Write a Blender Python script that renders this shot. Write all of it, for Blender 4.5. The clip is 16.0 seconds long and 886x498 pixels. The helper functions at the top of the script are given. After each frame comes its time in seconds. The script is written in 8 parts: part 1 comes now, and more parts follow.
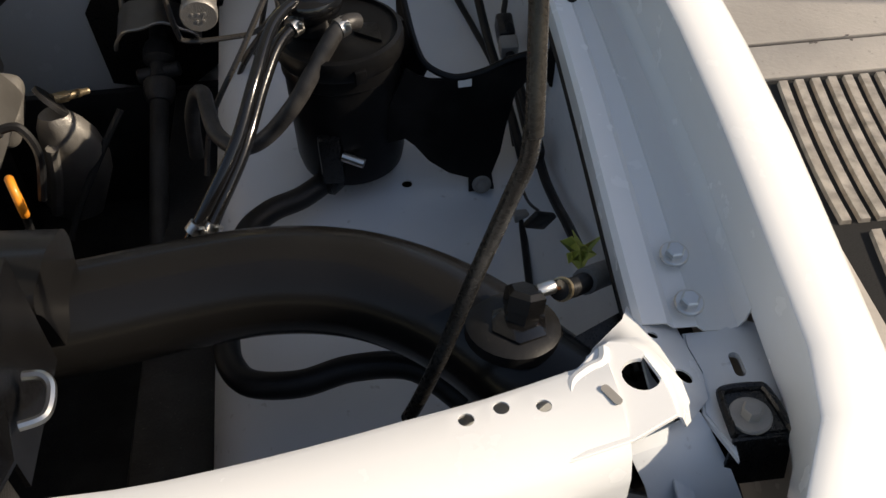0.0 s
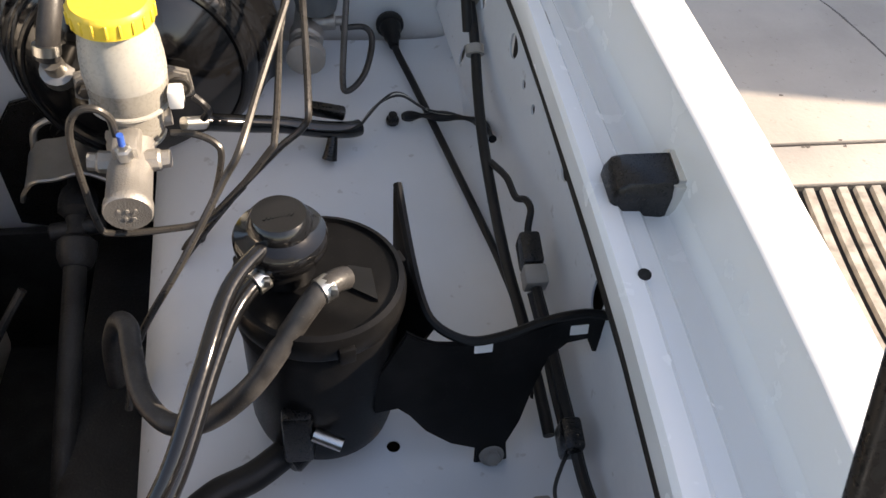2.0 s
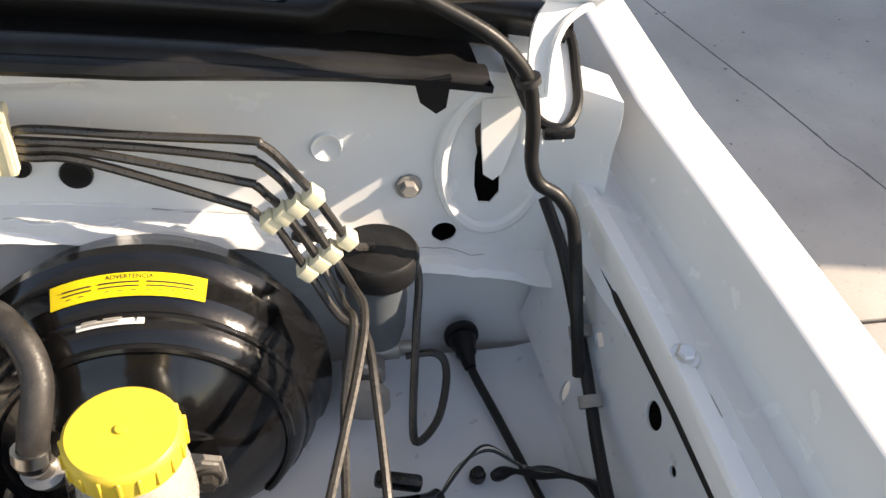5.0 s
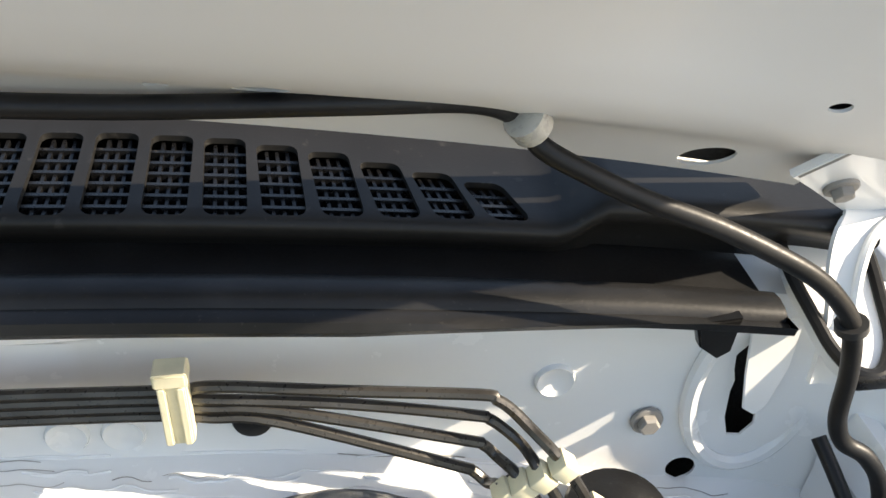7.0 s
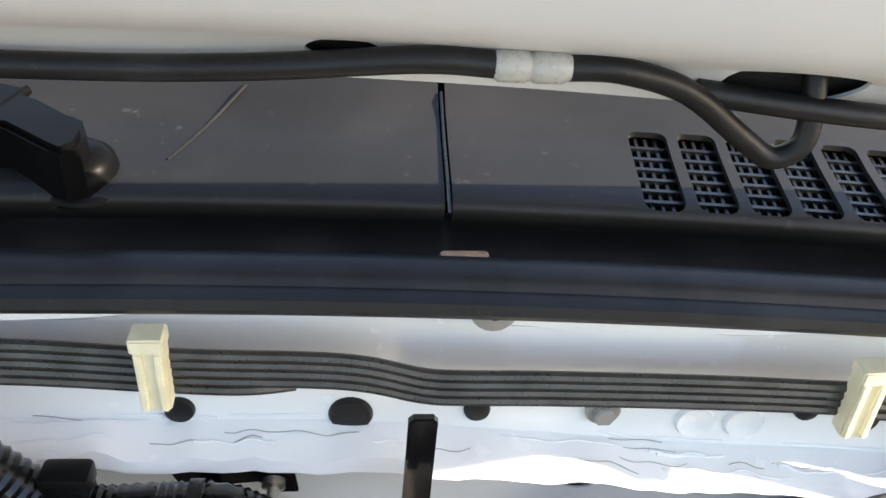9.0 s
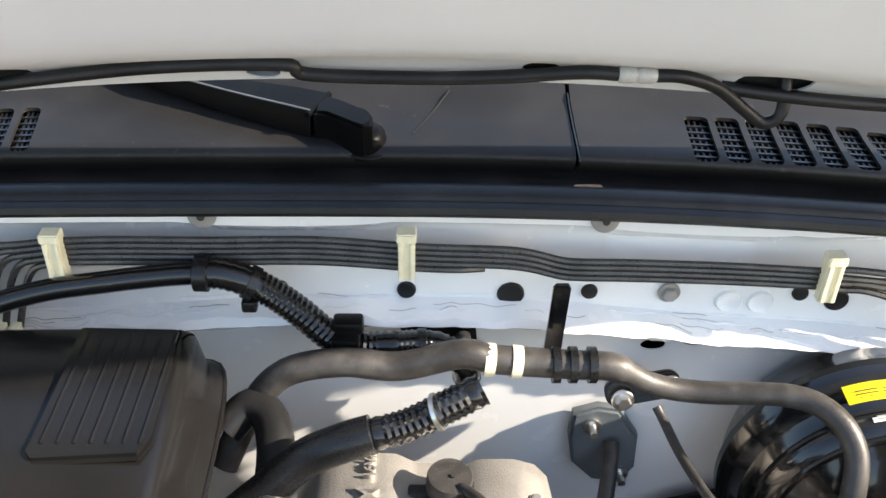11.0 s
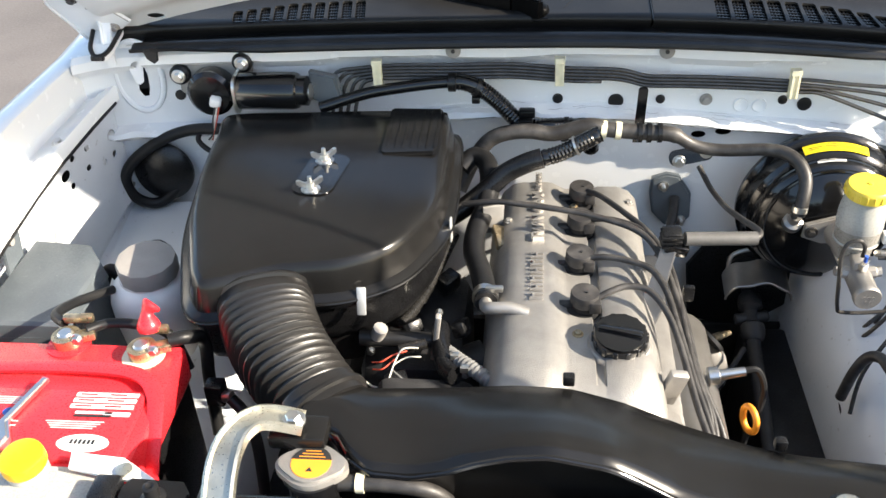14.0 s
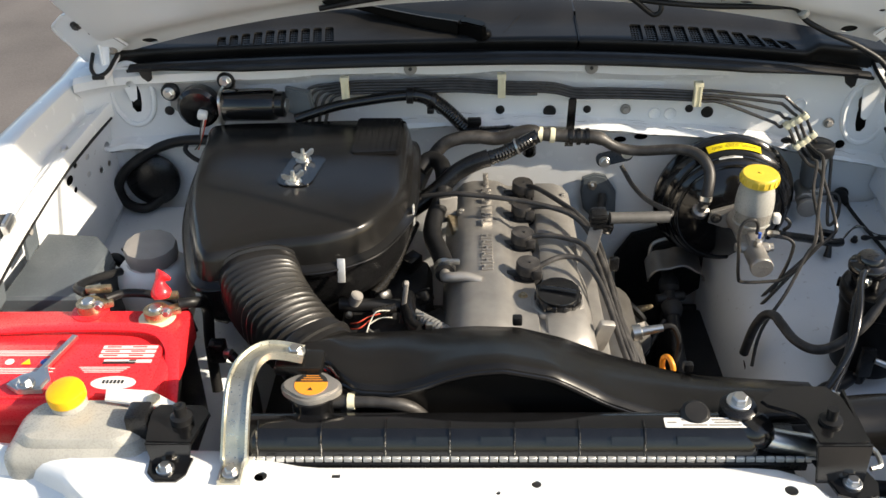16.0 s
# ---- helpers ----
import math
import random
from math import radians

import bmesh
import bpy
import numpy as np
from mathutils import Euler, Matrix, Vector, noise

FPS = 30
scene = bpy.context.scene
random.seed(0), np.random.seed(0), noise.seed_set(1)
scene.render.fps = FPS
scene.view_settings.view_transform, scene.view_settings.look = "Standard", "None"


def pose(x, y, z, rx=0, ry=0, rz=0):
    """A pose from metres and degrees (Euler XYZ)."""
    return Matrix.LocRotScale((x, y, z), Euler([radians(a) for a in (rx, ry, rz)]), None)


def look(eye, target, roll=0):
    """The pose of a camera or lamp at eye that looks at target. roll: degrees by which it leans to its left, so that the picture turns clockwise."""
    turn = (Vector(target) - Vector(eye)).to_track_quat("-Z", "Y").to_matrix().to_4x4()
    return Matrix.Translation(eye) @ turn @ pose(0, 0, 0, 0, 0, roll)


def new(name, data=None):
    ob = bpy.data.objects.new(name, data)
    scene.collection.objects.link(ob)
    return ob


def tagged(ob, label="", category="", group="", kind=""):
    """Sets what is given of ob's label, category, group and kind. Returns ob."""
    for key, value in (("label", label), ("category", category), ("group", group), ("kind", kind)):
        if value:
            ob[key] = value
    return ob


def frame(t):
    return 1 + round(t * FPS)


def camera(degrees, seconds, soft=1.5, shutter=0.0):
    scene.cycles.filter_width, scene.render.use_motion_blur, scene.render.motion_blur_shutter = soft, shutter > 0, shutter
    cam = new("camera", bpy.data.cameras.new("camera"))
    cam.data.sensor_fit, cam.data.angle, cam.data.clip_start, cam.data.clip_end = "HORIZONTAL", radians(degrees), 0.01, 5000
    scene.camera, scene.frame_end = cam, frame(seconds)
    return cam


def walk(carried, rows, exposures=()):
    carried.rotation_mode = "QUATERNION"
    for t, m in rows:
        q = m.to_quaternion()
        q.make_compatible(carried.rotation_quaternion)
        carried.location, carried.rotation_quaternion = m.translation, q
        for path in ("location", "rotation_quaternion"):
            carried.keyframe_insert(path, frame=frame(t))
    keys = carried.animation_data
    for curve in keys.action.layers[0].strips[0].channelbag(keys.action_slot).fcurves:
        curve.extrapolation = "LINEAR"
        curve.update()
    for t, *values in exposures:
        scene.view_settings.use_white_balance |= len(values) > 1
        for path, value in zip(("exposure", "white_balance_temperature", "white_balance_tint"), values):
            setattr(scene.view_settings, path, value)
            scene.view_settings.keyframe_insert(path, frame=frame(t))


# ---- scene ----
cam = camera(50.3, 16.0)
PATH = [
    (0, (0.036, -0.091, 1.438), (0.174, 1.295, 0.003), -1.7),
    (0.5, (0.047, -0.019, 1.429), (0.251, 1.382, 0.016), 0.8),
    (1, (0.04, 0.057, 1.429), (0.202, 1.464, 0.017), 2.0),
    (1.5, (0.028, 0.121, 1.429), (0.239, 1.512, 0.007), 2.8),
    (2, (0.02, 0.198, 1.428), (0.292, 1.584, 0.012), 4.9),
    (2.5, (0.007, 0.258, 1.431), (0.313, 1.643, 0.021), 6.3),
    (3, (-0.006, 0.304, 1.437), (0.299, 1.702, 0.039), 6.4),
    (3.5, (-0.018, 0.351, 1.435), (0.291, 1.764, 0.053), 7.0),
    (4, (-0.026, 0.387, 1.443), (0.305, 1.824, 0.091), 6.9),
    (4.2, (-0.027, 0.4, 1.446), (0.32, 1.851, 0.114), 6.9),
    (6.5, (-0.036, 0.632, 1.43), (0.243, 2.237, 0.27), -0.5),
    (7, (-0.114, 0.647, 1.443), (0.148, 2.263, 0.293), 2.1),
    (7.5, (-0.198, 0.647, 1.449), (0.044, 2.276, 0.314), 2.0),
    (8, (-0.292, 0.651, 1.456), (-0.058, 2.276, 0.315), 3.9),
    (8.5, (-0.353, 0.661, 1.452), (-0.17, 2.271, 0.279), 3.9),
    (9, (-0.413, 0.654, 1.451), (-0.27, 2.272, 0.284), 3.4),
    (9.5, (-0.458, 0.63, 1.46), (-0.336, 2.256, 0.302), 2.7),
    (10, (-0.486, 0.558, 1.49), (-0.368, 2.194, 0.345), 2.9),
    (10.2, (-0.503, 0.52, 1.503), (-0.4, 2.17, 0.378), 2.7),
    (12.3, (-0.489, 0.12, 1.663), (-0.504, 1.745, 0.496), -0.4),
    (12.5, (-0.494, 0.067, 1.668), (-0.543, 1.713, 0.533), 0.4),
    (13, (-0.496, -0.063, 1.694), (-0.562, 1.59, 0.57), -1.4),
    (13.5, (-0.511, -0.188, 1.713), (-0.637, 1.459, 0.586), -2.0),
    (14, (-0.542, -0.293, 1.735), (-0.735, 1.333, 0.586), -3.0),
    (14.5, (-0.555, -0.383, 1.736), (-0.704, 1.246, 0.587), -1.9),
    (15, (-0.57, -0.472, 1.752), (-0.689, 1.176, 0.625), -2.6),
    (15.5, (-0.565, -0.516, 1.769), (-0.65, 1.161, 0.682), -2.1),
    (16, (-0.558, -0.524, 1.773), (-0.624, 1.168, 0.709), -1.6),
]
EXPOSURES = [(0, 0.2, 7550, 13), (0.5, 0.68, 7850, 13), (1.0, 1.0, 8000, 15), (1.5, 1.25, 7900, 16), (3.5, 1.52, 7900, 17), (4.2, 1.5, 7900, 16),
             (6.5, 0.75, 7800, 13), (7.0, 1.45, 7550, 11), (7.5, 1.74, 7350, 10), (8.0, 1.92, 7280, 11), (8.5, 2.10, 7350, 12), (9, 2.06, 7350, 12), (9.5, 2.06, 7350, 12), (10, 1.98, 7300, 12),
             (12.5, 1.94, 6980, 11), (13.5, 1.76, 6950, 10), (14.5, 1.67, 6950, 10), (15, 1.05, 7150, 10), (15.5, 0.82, 7250, 10), (16, 0.92, 7250, 10)]
walk(cam, [(t, look(eye, target, roll)) for t, eye, target, roll in PATH], EXPOSURES)

# ---- light ----
SUN_FROM = Vector((0.838, -0.172, 0.506)).normalized()      # the way towards the sun
world = bpy.data.worlds.new("sky")
scene.world = world
world.use_nodes = True
wn = world.node_tree.nodes
sky = wn.new("ShaderNodeTexSky")
sky.sky_type, sky.sun_disc = "NISHITA", False
sky.sun_elevation = math.asin(SUN_FROM.z)
sky.sun_rotation = math.atan2(SUN_FROM.x, SUN_FROM.y)
world.node_tree.links.new(sky.outputs[0], wn["Background"].inputs[0])
wn["Background"].inputs[1].default_value = 0.13
sun = new("sun", bpy.data.lights.new("sun", "SUN"))
sun.data.energy, sun.data.angle, sun.data.color = 4.6, radians(0.53), (1.0, 0.93, 0.82)
sun.matrix_world = look(SUN_FROM * 20, (0, 0, 0))


# ---- materials ----
def pbr(name, base, rough=0.5, metal=0.0, vary=0.12, scale=40.0, bump=0.05, grain=400.0, dust=0.0, dust_colour=(0.45, 0.42, 0.38),
        coat=0.0, spec=0.5, rough_vary=0.12, trans=0.0, sss=0.0):
    m = bpy.data.materials.new(name)
    m.use_nodes = True
    nt = m.node_tree
    b = nt.nodes["Principled BSDF"]
    tc = nt.nodes.new("ShaderNodeTexCoord")

    def noise_node(sc, detail=4.0):
        n = nt.nodes.new("ShaderNodeTexNoise")
        n.inputs["Scale"].default_value, n.inputs["Detail"].default_value = sc, detail
        nt.links.new(tc.outputs["Object"], n.inputs["Vector"])
        return n

    def ramp(src, lo, hi, a, c):
        r = nt.nodes.new("ShaderNodeMapRange")
        r.inputs["From Min"].default_value, r.inputs["From Max"].default_value = lo, hi
        r.inputs["To Min"].default_value, r.inputs["To Max"].default_value = a, c
        nt.links.new(src, r.inputs["Value"])
        return r.outputs["Result"]

    def mix(fac, a, c):
        x = nt.nodes.new("ShaderNodeMix")
        x.data_type = "RGBA"
        nt.links.new(fac, x.inputs[0])
        for sock, v in ((x.inputs[6], a), (x.inputs[7], c)):
            if isinstance(v, tuple):
                sock.default_value = (*v, 1)
            else:
                nt.links.new(v, sock)
        return x.outputs[2]

    big, fine = noise_node(scale), noise_node(grain, 6.0)
    dark = tuple(c * (1 - vary) for c in base)
    light = tuple(min(1, c * (1 + vary)) for c in base)
    col = mix(ramp(big.outputs["Fac"], 0.35, 0.65, 0, 1), dark, light)
    if dust > 0:
        d1 = noise_node(scale * 0.5, 8.0)
        col = mix(ramp(d1.outputs["Fac"], 0.5, 0.8, 0, dust), col, dust_colour)
        speck = noise_node(max(60, scale * 14), 2.0)
        col = mix(ramp(speck.outputs["Fac"], 0.68, 0.74, 0, min(1, dust * 1.6)), col, dust_colour)
    nt.links.new(col, b.inputs["Base Color"])
    nt.links.new(ramp(fine.outputs["Fac"], 0.3, 0.7, max(0.02, rough - rough_vary), min(1, rough + rough_vary)), b.inputs["Roughness"])
    b.inputs["Metallic"].default_value = metal
    b.inputs["Specular IOR Level"].default_value = spec
    b.inputs["Coat Weight"].default_value = coat
    b.inputs["Coat Roughness"].default_value = 0.08
    b.inputs["Transmission Weight"].default_value = trans
    if sss:
        b.inputs["Subsurface Weight"].default_value = sss
        b.inputs["Subsurface Radius"].default_value = (0.02, 0.02, 0.015)
        b.inputs["Subsurface Scale"].default_value = 0.5
    if bump:
        bp = nt.nodes.new("ShaderNodeBump")
        bp.inputs["Strength"].default_value, bp.inputs["Distance"].default_value = bump, 0.002
        nt.links.new(fine.outputs["Fac"], bp.inputs["Height"])
        nt.links.new(bp.outputs["Normal"], b.inputs["Normal"])
    return m


M = dict(
    amberfoam=pbr("tan_foam", (0.30, 0.19, 0.11), 0.8, vary=0.3, scale=120),
    whitecap=pbr("pale_grey_plastic", (0.27, 0.25, 0.23), 0.5, vary=0.06, scale=40, bump=0.06, dust=0.05),
    hosegrey=pbr("grey_sleeve_rubber", (0.075, 0.072, 0.068), 0.6, vary=0.12, scale=60, bump=0.08, dust=0.05),
    canblack=pbr("matt_black_plastic", (0.0045, 0.0045, 0.0048), 0.34, vary=0.25, bump=0.03, grain=700, spec=0.16, rough_vary=0.06, dust=0.02),
    # Body white lowered for the hood's inside: weaker bounce light put into the colour.
    inner=pbr("shaded_white_paint", (0.64, 0.645, 0.64), 0.42, vary=0.02, scale=6, bump=0.0, grain=40, rough_vary=0.03),
    wiperblack=pbr("satin_black_paint", (0.003, 0.003, 0.0032), 0.34, vary=0.2, scale=40, bump=0.02, spec=0.04, rough_vary=0.06),
    white=pbr("white_paint", (0.78, 0.79, 0.79), 0.26, vary=0.012, scale=4, bump=0.0, coat=0.3, rough_vary=0.02, grain=40),
    primer=pbr("thin_white_paint", (0.66, 0.69, 0.72), 0.40, vary=0.06, scale=7, bump=0.02, grain=150, dust=0.26, dust_colour=(0.33, 0.32, 0.31)),
    plastic=pbr("black_plastic", (0.0065, 0.0065, 0.007), 0.30, vary=0.25, bump=0.03, grain=700, spec=0.42, rough_vary=0.07),
    gloss=pbr("glossy_black", (0.006, 0.006, 0.0065), 0.14, vary=0.2, bump=0.01, coat=0.2, rough_vary=0.05),
    lid=pbr("satin_black_plastic", (0.0080, 0.0077, 0.0076), 0.23, vary=0.12, scale=14, bump=0.0, grain=60, spec=0.32, rough_vary=0.02),
    cowlp=pbr("dusty_black_plastic", (0.013, 0.0125, 0.012), 0.40, vary=0.2, scale=12, bump=0.06, grain=1200, dust=0.02, spec=0.26, rough_vary=0.05),
    rubber=pbr("black_rubber", (0.0105, 0.0105, 0.011), 0.42, vary=0.25, scale=30, bump=0.05, grain=500, dust=0.02, spec=0.28, rough_vary=0.06),
    hose=pbr("grey_rubber_hose", (0.028, 0.026, 0.025), 0.46, vary=0.25, scale=60, bump=0.1, grain=600, dust=0.10, spec=0.42),
    # Near-black for grimy parts and for shade painted deep in the bay.
    dark=pbr("grime_and_shade", (0.012, 0.012, 0.013), 0.55, vary=0.5, scale=25, bump=0.3, dust=0.05),
    alloy=pbr("cast_aluminium", (0.37, 0.352, 0.328), 0.46, metal=0.7, vary=0.1, scale=30, bump=0.35, grain=700, dust=0.12),
    bright=pbr("bright_zinc", (0.66, 0.65, 0.62), 0.30, metal=1.0, vary=0.04, scale=60, bump=0.0, rough_vary=0.02),
    tin=pbr("dull_tin", (0.62, 0.62, 0.60), 0.45, metal=0.6, vary=0.06, scale=80, bump=0.05),
    shield=pbr("dull_shield_steel", (0.30, 0.285, 0.265), 0.38, metal=0.85, vary=0.10, scale=25, bump=0.05, dust=0.1, rough_vary=0.06),
    gold=pbr("yellow_zinc", (0.52, 0.50, 0.42), 0.36, metal=0.9, vary=0.15, scale=40, bump=0.05),
    steel=pbr("coated_steel_pipe", (0.060, 0.056, 0.052), 0.35, metal=0.5, vary=0.2, scale=60, bump=0.03),
    tubed=pbr("worn_grey_steel", (0.020, 0.019, 0.018), 0.28, metal=0.3, vary=0.35, scale=50, bump=0.05, dust=0.06, dust_colour=(0.2, 0.18, 0.15)),
    pleat=pbr("moulded_black_rubber", (0.012, 0.0112, 0.0108), 0.34, vary=0.15, scale=30, bump=0.03, spec=0.40, rough_vary=0.05),
    cream=pbr("cream_nylon", (0.72, 0.67, 0.48), 0.5, vary=0.06, scale=80, bump=0.05),
    yellow=pbr("yellow_plastic", (0.74, 0.53, 0.055), 0.4, vary=0.04, scale=60, bump=0.03),
    amber=pbr("orange_yellow_plastic", (0.85, 0.46, 0.01), 0.4, vary=0.05, scale=60, bump=0.03),
    milky=pbr("milky_plastic", (0.38, 0.37, 0.335), 0.30, vary=0.06, scale=40, bump=0.02, sss=0.2, dust=0.03),
    fluid=pbr("dim_milky_plastic", (0.25, 0.235, 0.205), 0.30, vary=0.07, scale=40, bump=0.04),
    red=pbr("red_battery_plastic", (0.80, 0.026, 0.036), 0.32, vary=0.06, scale=30, bump=0.05, grain=500),
    label=pbr("white_label", (0.78, 0.77, 0.74), 0.45, vary=0.03, bump=0.0),
    ylabel=pbr("yellow_label", (0.80, 0.62, 0.02), 0.4, vary=0.03, bump=0.0),
    orange=pbr("orange_label", (0.85, 0.30, 0.03), 0.4, vary=0.03, bump=0.0),
    ink=pbr("black_ink", (0.02, 0.02, 0.02), 0.5, vary=0.1, bump=0.0),
    blue=pbr("blue_ink", (0.03, 0.10, 0.42), 0.4, vary=0.1, bump=0.0),
    grey=pbr("blue_grey_plastic", (0.085, 0.100, 0.112), 0.42, vary=0.08, scale=20, bump=0.04, dust=0.08),
    greycap=pbr("grey_cap_plastic", (0.27, 0.255, 0.235), 0.55, vary=0.08, scale=40, bump=0.1, dust=0.1),
    concrete=pbr("concrete", (0.42, 0.385, 0.345), 0.85, vary=0.14, scale=3.0, bump=0.6, grain=90, dust=0.25, dust_colour=(0.22, 0.2, 0.18)),
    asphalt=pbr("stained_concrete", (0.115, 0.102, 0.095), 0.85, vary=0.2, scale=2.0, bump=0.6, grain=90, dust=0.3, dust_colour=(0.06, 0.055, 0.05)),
    rust=pbr("worn_iron", (0.40, 0.36, 0.31), 0.6, metal=0.3, vary=0.3, scale=30, bump=0.3, dust=0.3, dust_colour=(0.16, 0.09, 0.05)),
    foil=pbr("yellow_green_tape", (0.55, 0.58, 0.14), 0.5, vary=0.15, scale=60, bump=0.1),
    copper=pbr("copper_wire", (0.55, 0.24, 0.10), 0.35, metal=1.0, bump=0.0),
    brass=pbr("tarnished_brass", (0.46, 0.37, 0.24), 0.35, metal=0.9, vary=0.25, scale=90, bump=0.1),
    wire_w=pbr("white_wire", (0.6, 0.58, 0.5), 0.5, bump=0.0),
    wire_r=pbr("red_wire", (0.5, 0.06, 0.03), 0.5, bump=0.0),
    conduit=pbr("grey_conduit", (0.16, 0.16, 0.155), 0.45, vary=0.12, bump=0.05, dust=0.12),
    # Near-black that paints shade into hollows, pits and holes.
    void=pbr("cavity_shade_black", (0.006, 0.006, 0.006), 0.9, bump=0.0),
)


# ---- mesh helpers ----
def link_mesh(name, bm, material, parent=None, sharp=38):
    me = bpy.data.meshes.new(name)
    bmesh.ops.recalc_face_normals(bm, faces=bm.faces[:])
    bm.to_mesh(me)
    bm.free()
    for p in me.polygons:
        p.use_smooth = True
    me.set_sharp_from_angle(angle=radians(sharp))
    me.materials.append(material)
    ob = new(name, me)
    if parent:
        ob.parent = parent
    return ob


def part(name, bm, material, parent, label="", sharp=38):
    return tagged(link_mesh(name, bm, material, parent, sharp), label)


def thing(name, at, label, category, group="", kind=""):
    ob = new(name)
    ob.location = at
    ob.empty_display_size = 0.02
    return tagged(ob, label, category, group, kind)


def settle(root):
    """Parts are drawn in world places; keep them there under a moved root."""
    inv = Matrix.Translation(root.location).inverted()
    for o in root.children:
        o.matrix_parent_inverse = inv


def box(c, s, rot=None, bev=0.0, bm=None, seg=2):
    own = bmesh.new()
    bmesh.ops.create_cube(own, size=1.0, matrix=Matrix.Diagonal((*s, 1)))
    if bev:
        bmesh.ops.bevel(own, geom=own.edges[:], offset=bev, segments=seg, affect="EDGES", profile=0.5)
    m = Matrix.Translation(c) @ (rot.to_4x4() if rot else Matrix())
    own.transform(m)
    return merge(bm, own)


def merge(bm, own):
    if bm is None:
        return own
    me = bpy.data.meshes.new("tmp")
    own.to_mesh(me)
    own.free()
    bm.from_mesh(me)
    bpy.data.meshes.remove(me)
    return bm


def axis_frame(axis):
    return Vector(axis).to_track_quat("Z", "Y").to_matrix().to_4x4()


def lathe(prof, at, axis=(0, 0, 1), seg=28, bm=None, squash=(1, 1)):
    own = bmesh.new()
    rings = []
    for r, h in prof:
        if r < 1e-6:
            rings.append([own.verts.new((0, 0, h))])
        else:
            rings.append([own.verts.new((r * squash[0] * math.cos(2 * math.pi * k / seg), r * squash[1] * math.sin(2 * math.pi * k / seg), h)) for k in range(seg)])
    for a, b in zip(rings, rings[1:]):
        for k in range(seg):
            if len(a) == 1 and len(b) == 1:
                continue
            if len(a) == 1:
                own.faces.new((a[0], b[k], b[(k + 1) % seg]))
            elif len(b) == 1:
                own.faces.new((a[k], a[(k + 1) % seg], b[0]))
            else:
                own.faces.new((a[k], a[(k + 1) % seg], b[(k + 1) % seg], b[k]))
    for ring in (rings[0], rings[-1]):
        if len(ring) > 1:
            own.faces.new(ring)
    own.transform(Matrix.Translation(at) @ axis_frame(axis))
    return merge(bm, own)


def spline(pts, n=8, closed=False):
    p = [Vector(q) for q in pts]
    out = []
    count = len(p) if closed else len(p) - 1
    for i in range(count):
        if closed:
            a, b, c, d = p[i - 1], p[i], p[(i + 1) % len(p)], p[(i + 2) % len(p)]
        else:
            a, b, c, d = p[max(i - 1, 0)], p[i], p[i + 1], p[min(i + 2, len(p) - 1)]
        for k in range(n):
            t = k / n
            out.append(0.5 * ((2 * b) + (c - a) * t + (2 * a - 5 * b + 4 * c - d) * t * t + (3 * b - a - 3 * c + d) * t ** 3))
    if not closed:
        out.append(p[-1])
    return out


def tube(pts, r, seg=10, n=6, bm=None, ribs=0.0, pitch=0.004, cap=True, smooth=True):
    """A hose, pipe or cable along points. ribs: depth of rings, one every pitch."""
    line = spline(pts, n) if smooth else [Vector(q) for q in pts]
    if ribs:
        total, fine = 0.0, [line[0]]
        for a, b in zip(line, line[1:]):
            k = max(1, int((b - a).length / (pitch / 2)))
            fine += [a.lerp(b, (i + 1) / k) for i in range(k)]
        line = fine
    own = bmesh.new()
    up, rings = None, []
    for i, q in enumerate(line):
        way = (line[min(i + 1, len(line) - 1)] - line[max(i - 1, 0)]).normalized()
        if up is None:
            up = way.orthogonal().normalized()
        up = (up - way * up.dot(way)).normalized()
        side = way.cross(up)
        rad = (r(i / (len(line) - 1)) if callable(r) else r) - (ribs if ribs and i % 2 else 0)
        rings.append([own.verts.new(q + rad * (math.cos(2 * math.pi * k / seg) * up + math.sin(2 * math.pi * k / seg) * side)) for k in range(seg)])
    for a, b in zip(rings, rings[1:]):
        for k in range(seg):
            own.faces.new((a[k], a[(k + 1) % seg], b[(k + 1) % seg], b[k]))
    if cap:
        own.faces.new(rings[0])
        own.faces.new(rings[-1])
    return merge(bm, own)


def loft(sections, closed=True, cap=True, bm=None):
    own = bmesh.new()
    rings = [[own.verts.new(q) for q in s] for s in sections]
    n = len(rings[0])
    for a, b in zip(rings, rings[1:]):
        for k in range(n if closed else n - 1):
            own.faces.new((a[k], a[(k + 1) % n], b[(k + 1) % n], b[k]))
    if closed and cap:
        own.faces.new(rings[0])
        own.faces.new(rings[-1])
    return merge(bm, own)


def thick(bm, t):
    """Gives a sheet its thickness."""
    bmesh.ops.recalc_face_normals(bm, faces=bm.faces[:])
    bmesh.ops.solidify(bm, geom=bm.faces[:], thickness=t)
    return bm


def slab(outline, z0, z1, frame_m=None, bev=0.0, bm=None):
    """A flat plate from an outline of (u, v), between two heights of its own frame."""
    own = bmesh.new()
    low = [own.verts.new((u, v, z0)) for u, v in outline]
    top = [own.verts.new((u, v, z1)) for u, v in outline]
    own.faces.new(low)
    own.faces.new(top)
    n = len(low)
    for k in range(n):
        own.faces.new((low[k], low[(k + 1) % n], top[(k + 1) % n], top[k]))
    bmesh.ops.recalc_face_normals(own, faces=own.faces[:])
    if bev:
        rim = [e for e in own.edges if all(abs(v.co.z - z1) < 1e-7 for v in e.verts)]
        bmesh.ops.bevel(own, geom=rim, offset=bev, segments=2, affect="EDGES")
    if frame_m is not None:
        own.transform(frame_m)
    return merge(bm, own)


